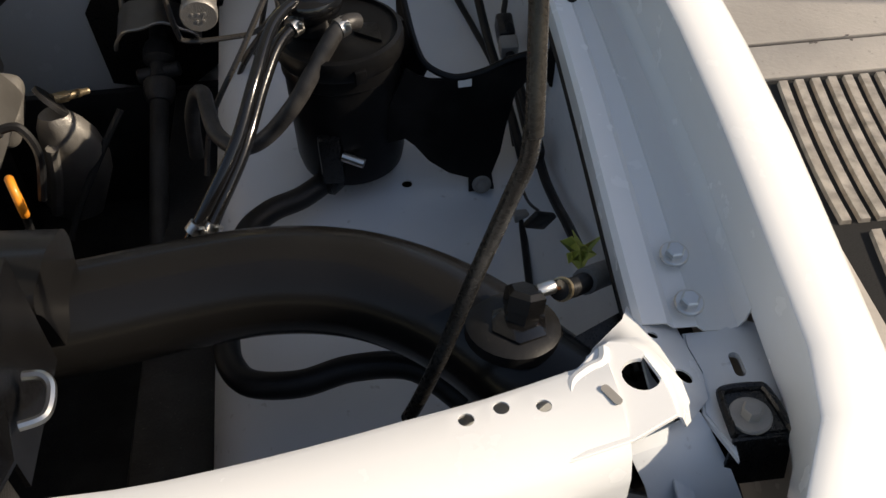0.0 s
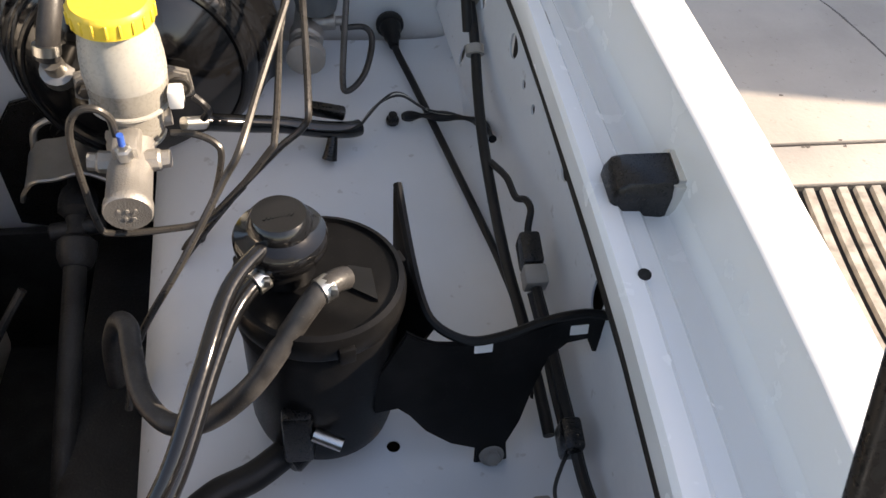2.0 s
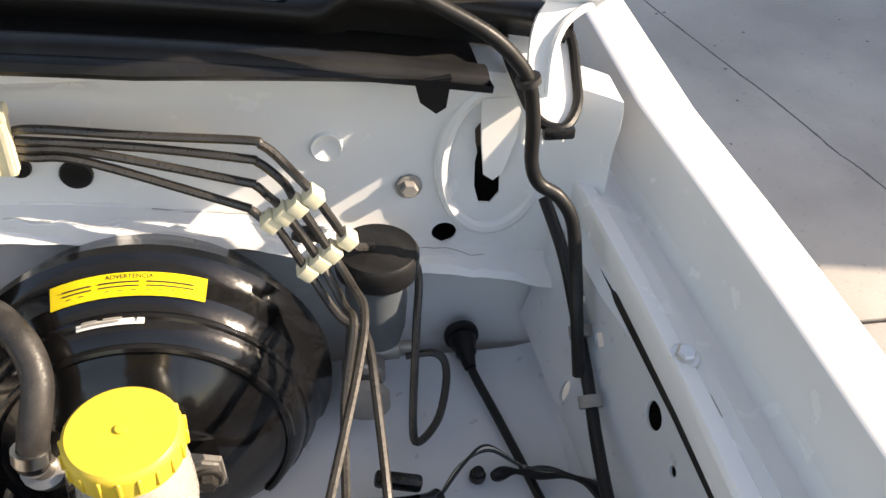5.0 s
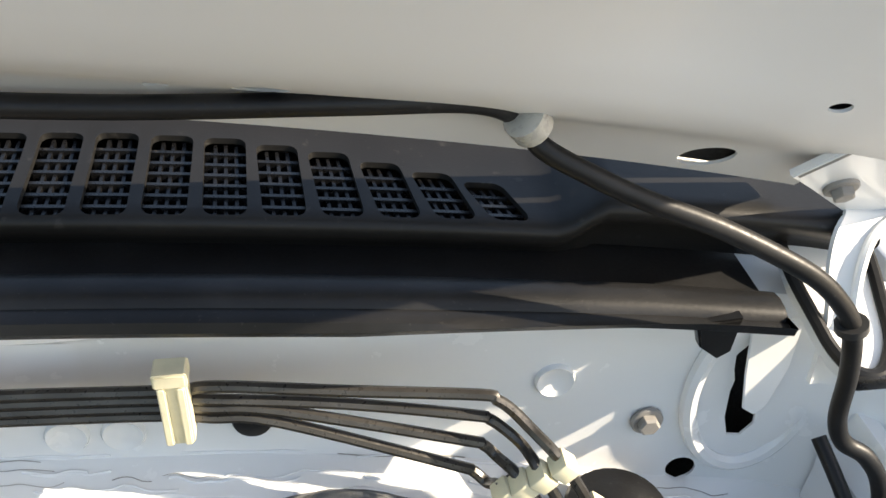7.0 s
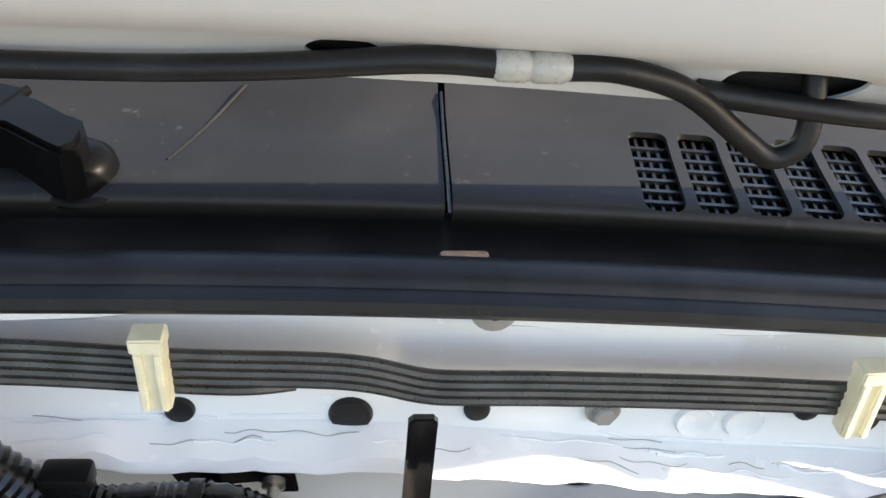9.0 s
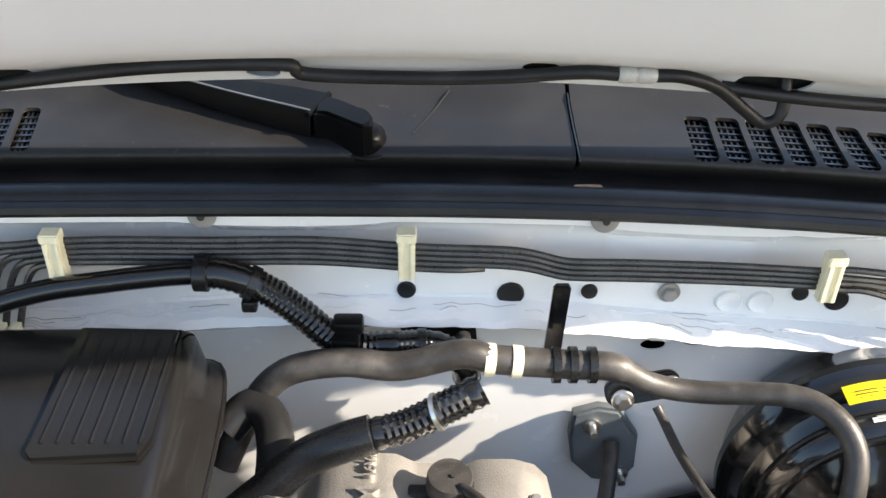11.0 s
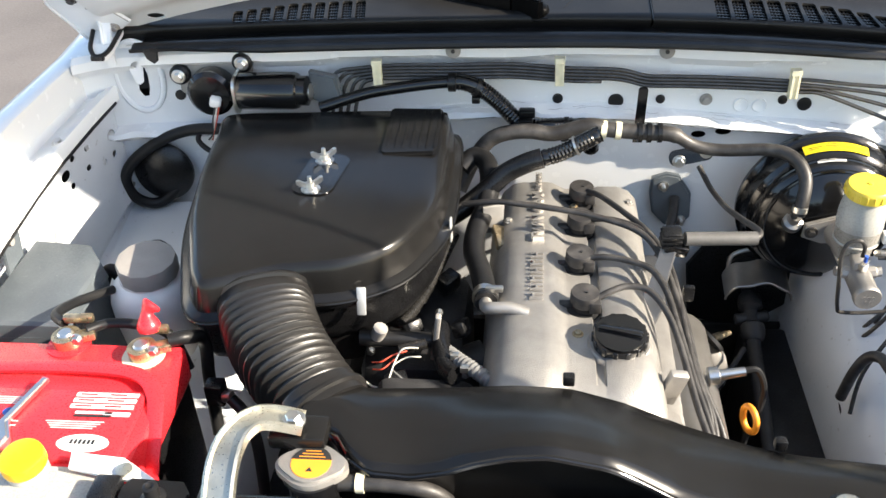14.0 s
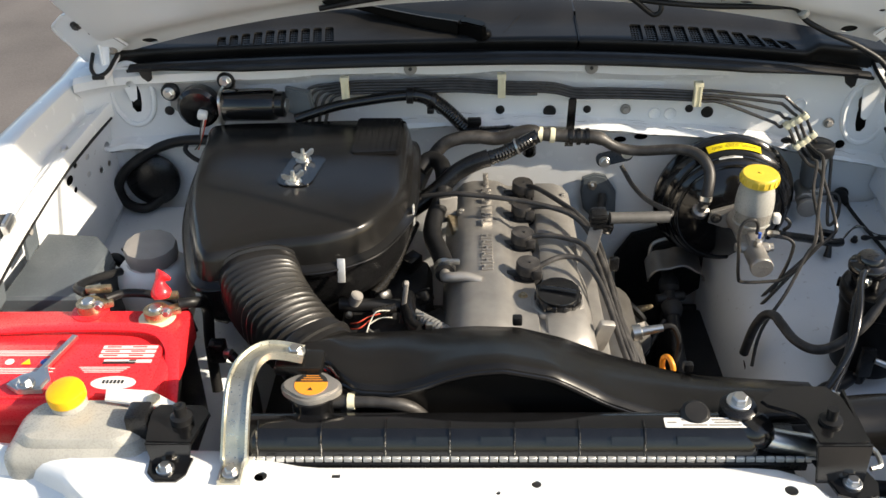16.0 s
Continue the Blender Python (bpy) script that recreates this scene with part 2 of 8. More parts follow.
def frame_of(at, u, v):
    """A frame at a place with its u and v ways; its height is u x v."""
    u = Vector(u).normalized()
    w = u.cross(Vector(v)).normalized()
    v = w.cross(u)
    return Matrix.Translation(at) @ Matrix((u, v, w)).transposed().to_4x4()


def round_rect(w, h, r, n=4):
    out = []
    for cx, cy, a0 in ((w / 2 - r, h / 2 - r, 0), (-w / 2 + r, h / 2 - r, 90), (-w / 2 + r, -h / 2 + r, 180), (w / 2 - r, -h / 2 + r, 270)):
        for k in range(n + 1):
            a = radians(a0 + 90 * k / n)
            out.append((cx + r * math.cos(a), cy + r * math.sin(a)))
    return out


def ellipse(rx, ry, n=24):
    return [(rx * math.cos(2 * math.pi * k / n), ry * math.sin(2 * math.pi * k / n)) for k in range(n)]


def cut(ob, cutters, solver="EXACT"):
    """Cuts bmesh volumes one by one out of a closed sheet and keeps the plain mesh."""
    keep, ob.parent = ob.parent, None
    base = bmesh.new()
    base.from_mesh(ob.data)
    bmesh.ops.recalc_face_normals(base, faces=base.faces[:])
    base.to_mesh(ob.data)
    base.free()
    for c in cutters:
        bmesh.ops.recalc_face_normals(c, faces=c.faces[:])
        me = bpy.data.meshes.new("cutter")
        c.to_mesh(me)
        c.free()
        tool = new("cutter", me)
        mod = ob.modifiers.new("cut", "BOOLEAN")
        mod.operation, mod.object, mod.solver = "DIFFERENCE", tool, solver
        done = bpy.data.meshes.new_from_object(ob.evaluated_get(bpy.context.evaluated_depsgraph_get()))
        ob.modifiers.remove(mod)
        bpy.data.objects.remove(tool)
        if len(done.polygons) > 0.6 * len(ob.data.polygons):
            ob.data = done
    ob.parent = keep
    ob.data.set_sharp_from_angle(angle=radians(38))
    return ob


def hex_bolt(at, axis, parent, r=0.006, material=None, name="bolt"):
    bm = lathe([(r * 1.5, 0), (r * 1.5, r * 0.3), (r * 1.35, r * 0.4)], at, axis, 20)
    lathe([(r, r * 0.35), (r, r * 1.05), (r * 0.8, r * 1.2), (0, r * 1.2)], at, axis, 6, bm)
    return part(name, bm, material or M["bright"], parent, sharp=25)


def writing(text, size, m, depth, material, parent, name="lettering", label=""):
    cu = bpy.data.curves.new("text", "FONT")
    cu.body, cu.size, cu.extrude, cu.align_x, cu.align_y = text, size, depth, "CENTER", "CENTER"
    cu.offset = size * 0.02
    tmp = new("text", cu)
    me = bpy.data.meshes.new_from_object(tmp.evaluated_get(bpy.context.evaluated_depsgraph_get()))
    bpy.data.objects.remove(tmp)
    me.transform(m)
    me.materials.clear()
    me.materials.append(material)
    ob = new(name, me)
    ob.parent = parent
    return tagged(ob, label)


CX = -0.52                                  # the truck's middle line


def mx(x):
    return 2 * CX - x


def lerp_table(table, x):
    for (a, va), (b, vb) in zip(table, table[1:]):
        if x <= b:
            f = (x - a) / (b - a)
            f = min(1, max(0, f))
            return va + (vb - va) * f
    return table[-1][1]

random.seed(4)


# ---- ground ----
GROUND = 0.15
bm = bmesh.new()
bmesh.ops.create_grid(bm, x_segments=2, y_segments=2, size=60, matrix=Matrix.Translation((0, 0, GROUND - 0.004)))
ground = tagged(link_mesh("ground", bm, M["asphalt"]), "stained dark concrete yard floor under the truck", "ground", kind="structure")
# paler slabs beside the truck, with open joints and a channel left free for the drain
slabs = thing("pavement", (0, 0, 0), "sunlit tan concrete slabs with narrow joints", "pavement", kind="structure")
for x0, x1, y0, y1 in ((0.62, 0.90, -3, 1.70), (0.90, 3.2, -3, 0.20), (1.98, 3.2, 0.20, 1.70), (0.90, 1.98, 1.575, 1.70), (0.62, 3.2, 1.712, 3.4), (0.62, 3.2, 3.41, 6.0)):
    part("slab", box(((x0 + x1) / 2, (y0 + y1) / 2, GROUND + 0.004), (x1 - x0 - 0.006, y1 - y0, 0.012), bev=0.003), M["concrete"], slabs)
crack = [(1.18, 3.38), (1.25, 3.05), (1.306, 2.797), (1.347, 2.632), (1.386, 2.426), (1.404, 2.318), (1.429, 2.231), (1.450, 2.129), (1.462, 2.06), (1.478, 1.95), (1.485, 1.83), (1.490, 1.72)]
rows = []
for k, q in enumerate(spline([Vector((a, c, 0)) for a, c in crack], 5)):
    w = 0.0028 + 0.0022 * noise.noise((k * 0.7, 0, 0))
    q = q + Vector((0.004 * noise.noise((k * 0.45, 3, 0)), 0, GROUND + 0.0106))
    rows.append([q + Vector((-w, 0, 0)), q + Vector((w, 0, 0)), q + Vector((w, 0, -0.004)), q + Vector((-w, 0, -0.004))])
part("crack", loft(rows), M["asphalt"], slabs, "dark crack across the concrete")
for k in range(46):
    a, c = 0.75 + 1.6 * random.random(), 1.72 + 1.6 * random.random()
    if k % 2:
        a, c = 1.05 + 0.9 * random.random(), 1.69 + 0.03 * random.random()
    part("speck", slab([(a + 0.006 * (0.4 + random.random()) * math.cos(t * 1.05), c + 0.004 * (0.4 + random.random()) * math.sin(t * 1.05)) for t in range(6)], GROUND + 0.0101, GROUND + 0.0108), M["asphalt"], slabs)
# Unseen wall, added only to throw the shadow edge across the slabs.
tagged(link_mesh("wall_shadow_caster", box((4.6, 4.69, GROUND + 1.5), (0.2, 7.0, 3.0), bev=0.01), M["concrete"]), "unseen concrete wall added to cast shade on the slabs", "wall", kind="structure")
drain = thing("drain_grate", (1.4, 0.9, GROUND), "worn iron drain grate with slanting bars set in the floor", "drain")
# Flat black sheet under the bars; its colour stands in for the pit's shade.
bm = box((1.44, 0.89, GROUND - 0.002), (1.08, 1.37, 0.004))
part("pit_shade", bm, M["void"], drain)
nb = 0
for k in range(28):
    x = 0.936 + k * 0.038
    for y0, y1 in ((1.11, 1.56), (0.64, 1.08), (0.22, 0.61)):
        b = bmesh.new()
        loft([[Vector((x + 0.045 * (i / 6) ** 1.6 + dx, y0 + (y1 - y0) * i / 6, GROUND + dz)) for dx, dz in ((-0.0115, 0), (0.0115, 0), (0.0095, 0.011), (-0.0095, 0.011))] for i in range(7)], bm=b)
        part("bar", b, M["rust"], drain)
settle(drain)


# ---- truck body panels ----
def z0(y):
    """The height of the fender's inner flange."""
    return lerp_table([(0.0, 0.945), (0.1, 0.963), (0.2, 0.982), (0.3, 1.002), (0.45, 1.030), (0.55, 1.043), (0.7, 1.054), (0.85, 1.063), (1.0, 1.075), (1.9, 1.12)], y)


def x0(y):
    """The line of the fender's inner flange."""
    return lerp_table([(0.3, 0.187), (0.55, 0.190), (0.85, 0.185), (1.0, 0.172), (1.2, 0.172)], y)


def zf(y, side):
    """The flange's height on either side; the left one stands higher."""
    return z0(y) if side > 0 else z0(y) + lerp_table([(0.2, 0.020), (0.5, 0.040), (0.75, 0.056), (1.0, 0.048), (1.9, 0.048)], y)


def fx(side):
    return (lambda x: x) if side > 0 else (lambda x: mx(x) + 0.022)


def fender(side):
    f = fx(side)
    word = "white front fender with a folded drip gutter, bolted to the apron"
    root = thing("fender", (f(0.25), 0.6, zf(0.6, side)), word, "fender", group="front fenders")
    ys = [0.256, 0.27, 0.30, 0.36, 0.44, 0.52, 0.60, 0.70, 0.80, 0.90, 1.0, 1.1, 1.25, 1.5, 1.9]
    prof = [(0, -0.02), (0, 0.0), (0.003, 0.0025), (0.018, 0.001), (0.023, -0.004), (0.038, -0.005), (0.043, -0.010), (0.058, -0.012),
            (0.066, -0.010), (0.0695, -0.004), (0.0712, 0.008)]

    def crown(y):
        """How far out the crown's inner edge stands from the flange."""
        return lerp_table([(0.0, 0.072), (0.2, 0.073), (0.35, 0.071), (0.47, 0.0635), (0.54, 0.058), (0.63, 0.0545), (0.75, 0.049), (0.87, 0.045), (1.0, 0.042), (1.9, 0.042)], y)

    def bend(y):
        return 4.2 * max(0.0, 0.20 - y) ** 2

    secs = [[Vector((f(x0(y) + dx * crown(y) / 0.073), y, zf(y, side) + dz)) for dx, dz in prof] for y in ys]
    part("gutter", thick(loft(secs, closed=False), 0.0012), M["white"], root)
    ys = [0.06, 0.09, 0.12, 0.16, 0.20, 0.235, 0.27, 0.31, 0.36, 0.44, 0.52, 0.60, 0.70, 0.80, 0.90, 1.0, 1.1, 1.25, 1.5, 1.9]
    prof = [(-0.0025, 0.004), (-0.0030, 0.012), (-0.0014, 0.036), (-0.0008, 0.0435), (0.0006, 0.0505), (0.0030, 0.0520), (0.012, 0.0525), (0.028, 0.0512), (0.043, 0.0445), (0.052, 0.033), (0.0575, 0.020), (0.0605, 0.004),
            (0.064, -0.04), (0.070, -0.14), (0.074, -0.30), (0.068, -0.52)]
    secs = [[Vector((f(x0(y) + crown(y) + dx - bend(y)), y, zf(y, side) + dz - (0.5 * max(0, 0.14 - y)))) for dx, dz in prof] for y in ys]
    part("outer_skin", thick(loft(secs, closed=False), 0.0012), M["white"], root)
    # front corner plate behind the head lamp
    pl = [(0.217, 0.257), (0.240, 0.257), (0.256, 0.265), (0.266, 0.258), (0.276, 0.236), (0.279, 0.214), (0.277, 0.170), (0.266, 0.163), (0.263, 0.196), (0.251, 0.203), (0.229, 0.205), (0.2255, 0.198), (0.222, 0.166), (0.2115, 0.198), (0.2185, 0.227), (0.2155, 0.246)]
    ob = part("corner_plate", slab([(f(a), b) for a, b in pl], 0.978, 0.983, bev=0.0015), M["primer"], root)
    cut(ob, [slab([(f(0.242) + a, 0.229 + b) for a, b in round_rect(0.007, 0.018, 0.0034)], 0.9, 1.1)])
    for y in (0.303, 0.268, 0.825):
        hex_bolt((f(0.222 if y < 0.5 else 0.194), y, zf(y, side) + 0.001), (0, -0.16, 1), root, 0.0062)
    if side > 0:
        # Black disc on the flange for the shade in a hole.
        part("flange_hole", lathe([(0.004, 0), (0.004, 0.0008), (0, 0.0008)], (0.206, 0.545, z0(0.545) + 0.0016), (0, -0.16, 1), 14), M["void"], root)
        part("slot_mark", box((0.197, 0.790, z0(0.790) + 0.001), (0.006, 0.016, 0.0012), bev=0.0004), M["greycap"], root)
    settle(root)
    return root


fender(1)
fender(-1)

# rubber stop on the gutter
def hood_stop(side):
    f = fx(side)
    stop = thing("hood_stop", (f(0.225), 0.63, zf(0.63, side)), "black rubber bump stop with a bright side", "rubber stop", group="hood stops")
    fr = frame_of((f(0.220), 0.614, zf(0.614, side) - 0.007), (1, 0, 0), (0, 1, 0.16))
    wedge = [[fr @ Vector((a * w + sx, b * d, h)) for a, b in round_rect(1, 1, 0.12)] for h, w, d, sx in ((-0.004, 0.042, 0.030, 0), (0.016, 0.042, 0.030, 0), (0.024, 0.039, 0.028, 0.001), (0.027, 0.034, 0.024, 0.003))]
    part("block", loft(wedge), M["plastic"], stop)
    # Bright plate along the +x side of the block.
    part("bright_cap", slab(round_rect(0.011, 0.031, 0.003), -0.002, 0.0290, fr @ Matrix.Translation((0.0205, 0, 0)), 0.003), M["bright"], stop, "bright side plate")
    settle(stop)


hood_stop(1)
hood_stop(-1)


def floor_z(y):
    return 0.842 + 0.19 * (y - 0.58)


def wx(y):
    """The line of the apron's upright wall, set back under the flange."""
    return lerp_table([(0.3, 0.200), (0.6, 0.206), (0.72, 0.200), (0.83, 0.188), (0.90, 0.172), (1.0, 0.160)], y)


def apron(side):
    f = (lambda x: x) if side > 0 else mx
    ys = [0.15, 0.2, 0.26, 0.34, 0.42, 0.5, 0.58, 0.66, 0.74, 0.8, 0.86, 0.90, 0.93, 0.955, 0.975, 0.985]
    secs = []
    for y in ys:
        inn = max(0.0, 0.204 - wx(y))
        fz = floor_z(y)
        top = zf(y, side) - 0.018
        hump = 0.019 * math.exp(-((y - 0.475) / 0.042) ** 2)
        row = [(-0.135, 0.52), (-0.128, fz - 0.10), (-0.118, fz - 0.05), (-0.102, fz - 0.018), (-0.080, fz - 0.004), (-0.056, fz), (-0.02, fz + 0.001), (0.02, fz + 0.001 + hump * 0.6),
               (0.06, fz + hump), (0.11, fz - 0.001 + hump * 0.7), (0.145, fz), (0.163, fz + 0.004), (0.178 - 0.3 * inn, fz + 0.014), (0.190 - inn, fz + 0.034), (0.200 - inn, fz + 0.075), (wx(y), (fz + 0.075 + top) / 2 + 0.01), (wx(y) - 0.001, top - 0.004), (x0(y) + 0.001, top + 0.004)]
        secs.append([Vector((f(x), y, z)) for x, z in row[:-1]] + [Vector((fx(side)(row[-1][0]), y, row[-1][1]))])
    name = "wall_apron_right" if side > 0 else "wall_apron_left"
    ob = tagged(link_mesh(name, thick(loft(secs, closed=False), 0.0015), M["primer"]), "white-painted inner wheel apron with a rounded floor and punched holes", "inner apron", kind="structure")
    cutters = []

    def hole(y, z, ry, rz, pts=None):
        fr = frame_of((f(0.182), y, z), (0, 1, 0), (0, 0, 1))
        cutters.append(slab(pts or ellipse(ry, rz, 18), -0.045, 0.045, fr))

    if side > 0:
        hole(0.593, 0.973, 0.010, 0.017)
        hole(0.826, 1.013, 0.008, 0.011)
        hole(0.796, 0.997, 0.0035, 0.004)
        hole(0.770, 0.992, 0.0035, 0.0045)
        hole(0.693, 0.998, 0.008, 0.011)
        hole(0.893, 1.013, 0.006, 0.006, [(0.006, 0), (0, 0.007), (-0.006, 0), (0, -0.007)])
        hole(0.925, 1.022, 0.005, 0.006)
        hole(0.905, 0.953, 0.004, 0.010)
        cutters.append(lathe([(0.005, -0.03), (0.005, 0.03)], (0.070, 0.575, floor_z(0.575))))
        cutters.append(lathe([(0.004, -0.03), (0.004, 0.03)], (0.005, 0.385, floor_z(0.385))))
        cutters.append(slab(ellipse(0.052, 0.05, 24), -0.03, 0.03, frame_of((0.184, 0.26, 0.93), (0, 1, 0), (0, 0, 1))))
    else:
        for y, z, ry, rz in ((0.838, 1.055, 0.011, 0.0085), (0.835, 1.084, 0.006, 0.005), (0.861, 1.071, 0.006, 0.005), (0.895, 1.070, 0.006, 0.005), (0.962, 1.056, 0.011, 0.0085),
                             (0.956, 1.027, 0.006, 0.005), (0.927, 1.028, 0.006, 0.005), (0.889, 1.040, 0.006, 0.005), (0.847, 1.033, 0.006, 0.005), (0.970, 0.962, 0.004, 0.005), (0.60, 1.055, 0.006, 0.005), (0.56, 1.045, 0.006, 0.005)):
            hole(y, z, ry, rz)
    cut(ob, cutters)
    return ob


apron(1)
apron(-1)
# fine black strip drawn for the shaded gap where fender and apron meet
for sgn in (1, -1):
    f = fx(sgn)
    g = tube([(f(x0(y) - 0.0006), y, zf(y, sgn) - 0.0195) for y in (0.24, 0.35, 0.5, 0.65, 0.8, 0.98)], 0.0028, 8, 2)
    tagged(link_mesh("trim_gap_shade", g, M["rubber"]), "thin black strip standing in for the shaded gap along the fender flange", "seal", kind="structure")

# Black sheets stand in for the shade behind the aprons.
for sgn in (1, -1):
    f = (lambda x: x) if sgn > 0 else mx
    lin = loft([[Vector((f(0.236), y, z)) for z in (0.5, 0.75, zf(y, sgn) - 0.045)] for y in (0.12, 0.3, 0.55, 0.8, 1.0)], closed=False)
    tagged(link_mesh("wall_apron_shade", thick(lin, 0.003), M["void"]), "black sheet standing in for the shade behind the inner apron", "lining", kind="structure")
# ---- firewall ----
LIP = [(-1.25, 1.050), (-1.19, 1.049), (-1.09, 1.052), (-0.99, 1.060), (-0.88, 1.066), (-0.70, 1.079), (-0.60, 1.087), (-0.52, 1.085), (-0.45, 1.085), (-0.40, 1.082), (-0.30, 1.072), (-0.25, 1.066), (-0.16, 1.060), (-0.05, 1.045), (0.05, 1.018), (0.15, 1.003), (0.25, 1.0)]


def strip_z(x):
    return 1.199 - (0.112 if x > CX else 0.034) * (x - CX) ** 2


def fw_y(x):
    """How far the panel stands back; the corners come forward."""
    d = max(0.0, abs(x - CX) - 0.56)
    return 1.0 - 0.03 * d - 3.6 * max(0.0, d - 0.075) ** 2


secs = []
NX = 180
for i in range(NX + 1):
    x = -1.232 + (0.192 + 1.232) * i / NX
    lz, yb = lerp_table(LIP, x), fw_y(x)
    wob = 0.0035 * noise.noise((x * 28, 0.3, 0)) + 0.002 * noise.noise((x * 90, 1.3, 0))
    st = strip_z(x)
    bump = 0.008 * max(0.0, math.sin((x + 0.06) * 2 * math.pi / 0.31)) ** 0.5 if -0.95 < x < -0.1 else 0.004
    fold = lerp_table([(-0.19, 1.0), (-0.08, 0.2), (0.2, 0.2)], x)
    row = [(yb + 0.03, st + 0.004), (yb - 0.012 * fold, st + 0.002), (yb - 0.022 * fold, st - 0.006), (yb - 0.022 * fold, st - 0.018 - bump * 0.5), (yb - (0.004 + bump * 0.6) * fold, st - 0.030 - bump * 0.4), (yb, st - 0.040),
           (yb, lz + 0.022), (yb - 0.001, lz + 0.009), (yb - 0.010 + wob, lz + 0.005 + wob), (yb - 0.022 + wob, lz + 0.002 + wob * 1.5), (yb - 0.025 + wob, lz - 0.004),
           (yb - 0.016, lz - 0.010 - wob), (yb + 0.002, lz - 0.013), (yb + 0.003, lz - 0.06), (yb + 0.004, lz - 0.14), (yb + 0.012, 0.80), (yb + 0.03, 0.5)]
    secs.append([Vector((x, y, z)) for y, z in row])
firewall = tagged(link_mesh("firewall", thick(loft(secs, closed=False), 0.0015), M["white"]), "white painted sheet-metal firewall with a sealed lip and punched holes", "firewall", kind="structure")


def fw_hole(x, z, outline):
    return slab(outline, -0.05, 0.05, frame_of((x, fw_y(x), z), (1, 0, 0), (0, 0, 1)))


slot = [(-0.004, 0.034), (0.005, 0.030), (0.008, 0.022), (0.004, 0.013), (0.005, 0.0), (0.011, -0.012), (0.012, -0.026), (0.006, -0.035), (-0.002, -0.034), (-0.006, -0.02), (-0.007, 0.0), (-0.006, 0.008), (-0.008, 0.016), (-0.009, 0.026)]
cut(firewall, [fw_hole(0.112, 1.087, slot), fw_hole(-1.144, 1.140, [(-a, b) for a, b in slot]), fw_hole(0.087, 1.028, ellipse(0.009, 0.008, 18)),
               fw_hole(-0.262, 1.045, ellipse(0.012, 0.006, 18)), fw_hole(-0.298, 1.040, ellipse(0.011, 0.006, 18))])
# hand-brushed seam sealer on the lip, cracked along its edges
seal_t = thing("seam_sealer", (CX, 0.99, 1.07), "brushed white seam sealer on the firewall lip, cracked and dirty", "sealer")
random.seed(41)


def lip_at(x, d, out):
    lz, yb = lerp_table(LIP, x), fw_y(x)
    w = 0.0035 * noise.noise((x * 28, 0.3, 0)) + 0.002 * noise.noise((x * 90, 1.3, 0))
    y, z = lerp_table([(0, yb), (0.019, yb - 0.001), (0.032, yb - 0.010 + w), (0.045, yb - 0.022 + w)], d), lerp_table([(0, lz + 0.022), (0.019, lz + 0.009), (0.032, lz + 0.005 + w), (0.045, lz + 0.002 + w * 1.5)], d)
    return Vector((x, y - out * 0.5, z + out))


for k in range(60):
    x, d = random.uniform(-0.98, 0.06), random.uniform(0.012, 0.042)
    run, slope = random.uniform(0.015, 0.075), random.uniform(-0.05, 0.05)
    n = max(4, int(run / 0.005))
    pts = [lip_at(x + run * i / n, min(0.045, max(0.004, d + slope * run * i / n + 0.0030 * noise.noise((x + i * 0.22, k * 3.7, 0)))), 0.0004) for i in range(n + 1)]
    if k % 3 == 0:
        part("crack", tube(pts, random.uniform(0.00015, 0.00035), 5, 2), M["greycap"], seal_t, "dirty hairline crack")
    else:
        part("brush_ridge", tube(pts, random.uniform(0.0004, 0.0009), 6, 2), M["white"], seal_t)
settle(seal_t)
# pressed corner swellings round the slots
for x, z, sgn in ((0.118, 1.088, 1), (-1.150, 1.139, -1)):
    fr = frame_of((x, fw_y(x) - 0.001, z), (1, 0, 0), (0, 0, 1))
    bm = tube([fr @ Vector((a * 2.6, b * 1.5, 0.0)) for a, b in ellipse(0.014, 0.038, 16)] + [fr @ Vector((0.014 * 2.6, 0, 0))], 0.005, 8, 3)
    tagged(link_mesh("trim_swelling", bm, M["white"]), "pressed white ridge round the slot in the firewall corner", "ridge", kind="structure")
    flap = [(-0.012, 0.052), (0.016, 0.053), (0.014, 0.022), (0.006, -0.004), (0.0, -0.009), (-0.007, -0.004), (-0.010, 0.020)]
    bm = slab([(sgn * a, c) for a, c in flap], -0.012, -0.0105, frame_of((x - 0.002 * sgn, fw_y(x) - 0.020, z), (1, 0, 0), (0, 0.08, 1)), 0.0004)
    tagged(link_mesh("trim_flap", bm, M["white"]), "white painted flap of the hinge pillar behind the slot", "flap", kind="structure")


def plug(x, z, r, dome=True, material="rubber", label="black rubber grommet pressed into the firewall"):
    ob = link_mesh("grommet", lathe([(r, -0.004), (r, 0.0012), (r * 0.9, 0.003), (r * 0.6, 0.0036 if dome else 0.001), (0, 0.004 if dome else 0.0005)], (x, fw_y(x), z), (0, -1, 0), 22), M[material])
    return tagged(ob, label, "grommet", group="firewall grommets")


for x, z, r in ((-0.152, 1.092, 0.0105), (-0.425, 1.097, 0.0115), (-0.511, 1.101, 0.008), (-0.615, 1.102, 0.008), (-0.184, 1.099, 0.007), (-0.36, 1.100, 0.007), (-1.092, 1.107, 0.0085)):
    plug(x, z, r)
for x, z in ((-0.216, 1.090), (-0.243, 1.091), (0.005, 1.104)):
    plug(x, z, 0.011, False, "white", "white-painted blanking plug in the firewall")
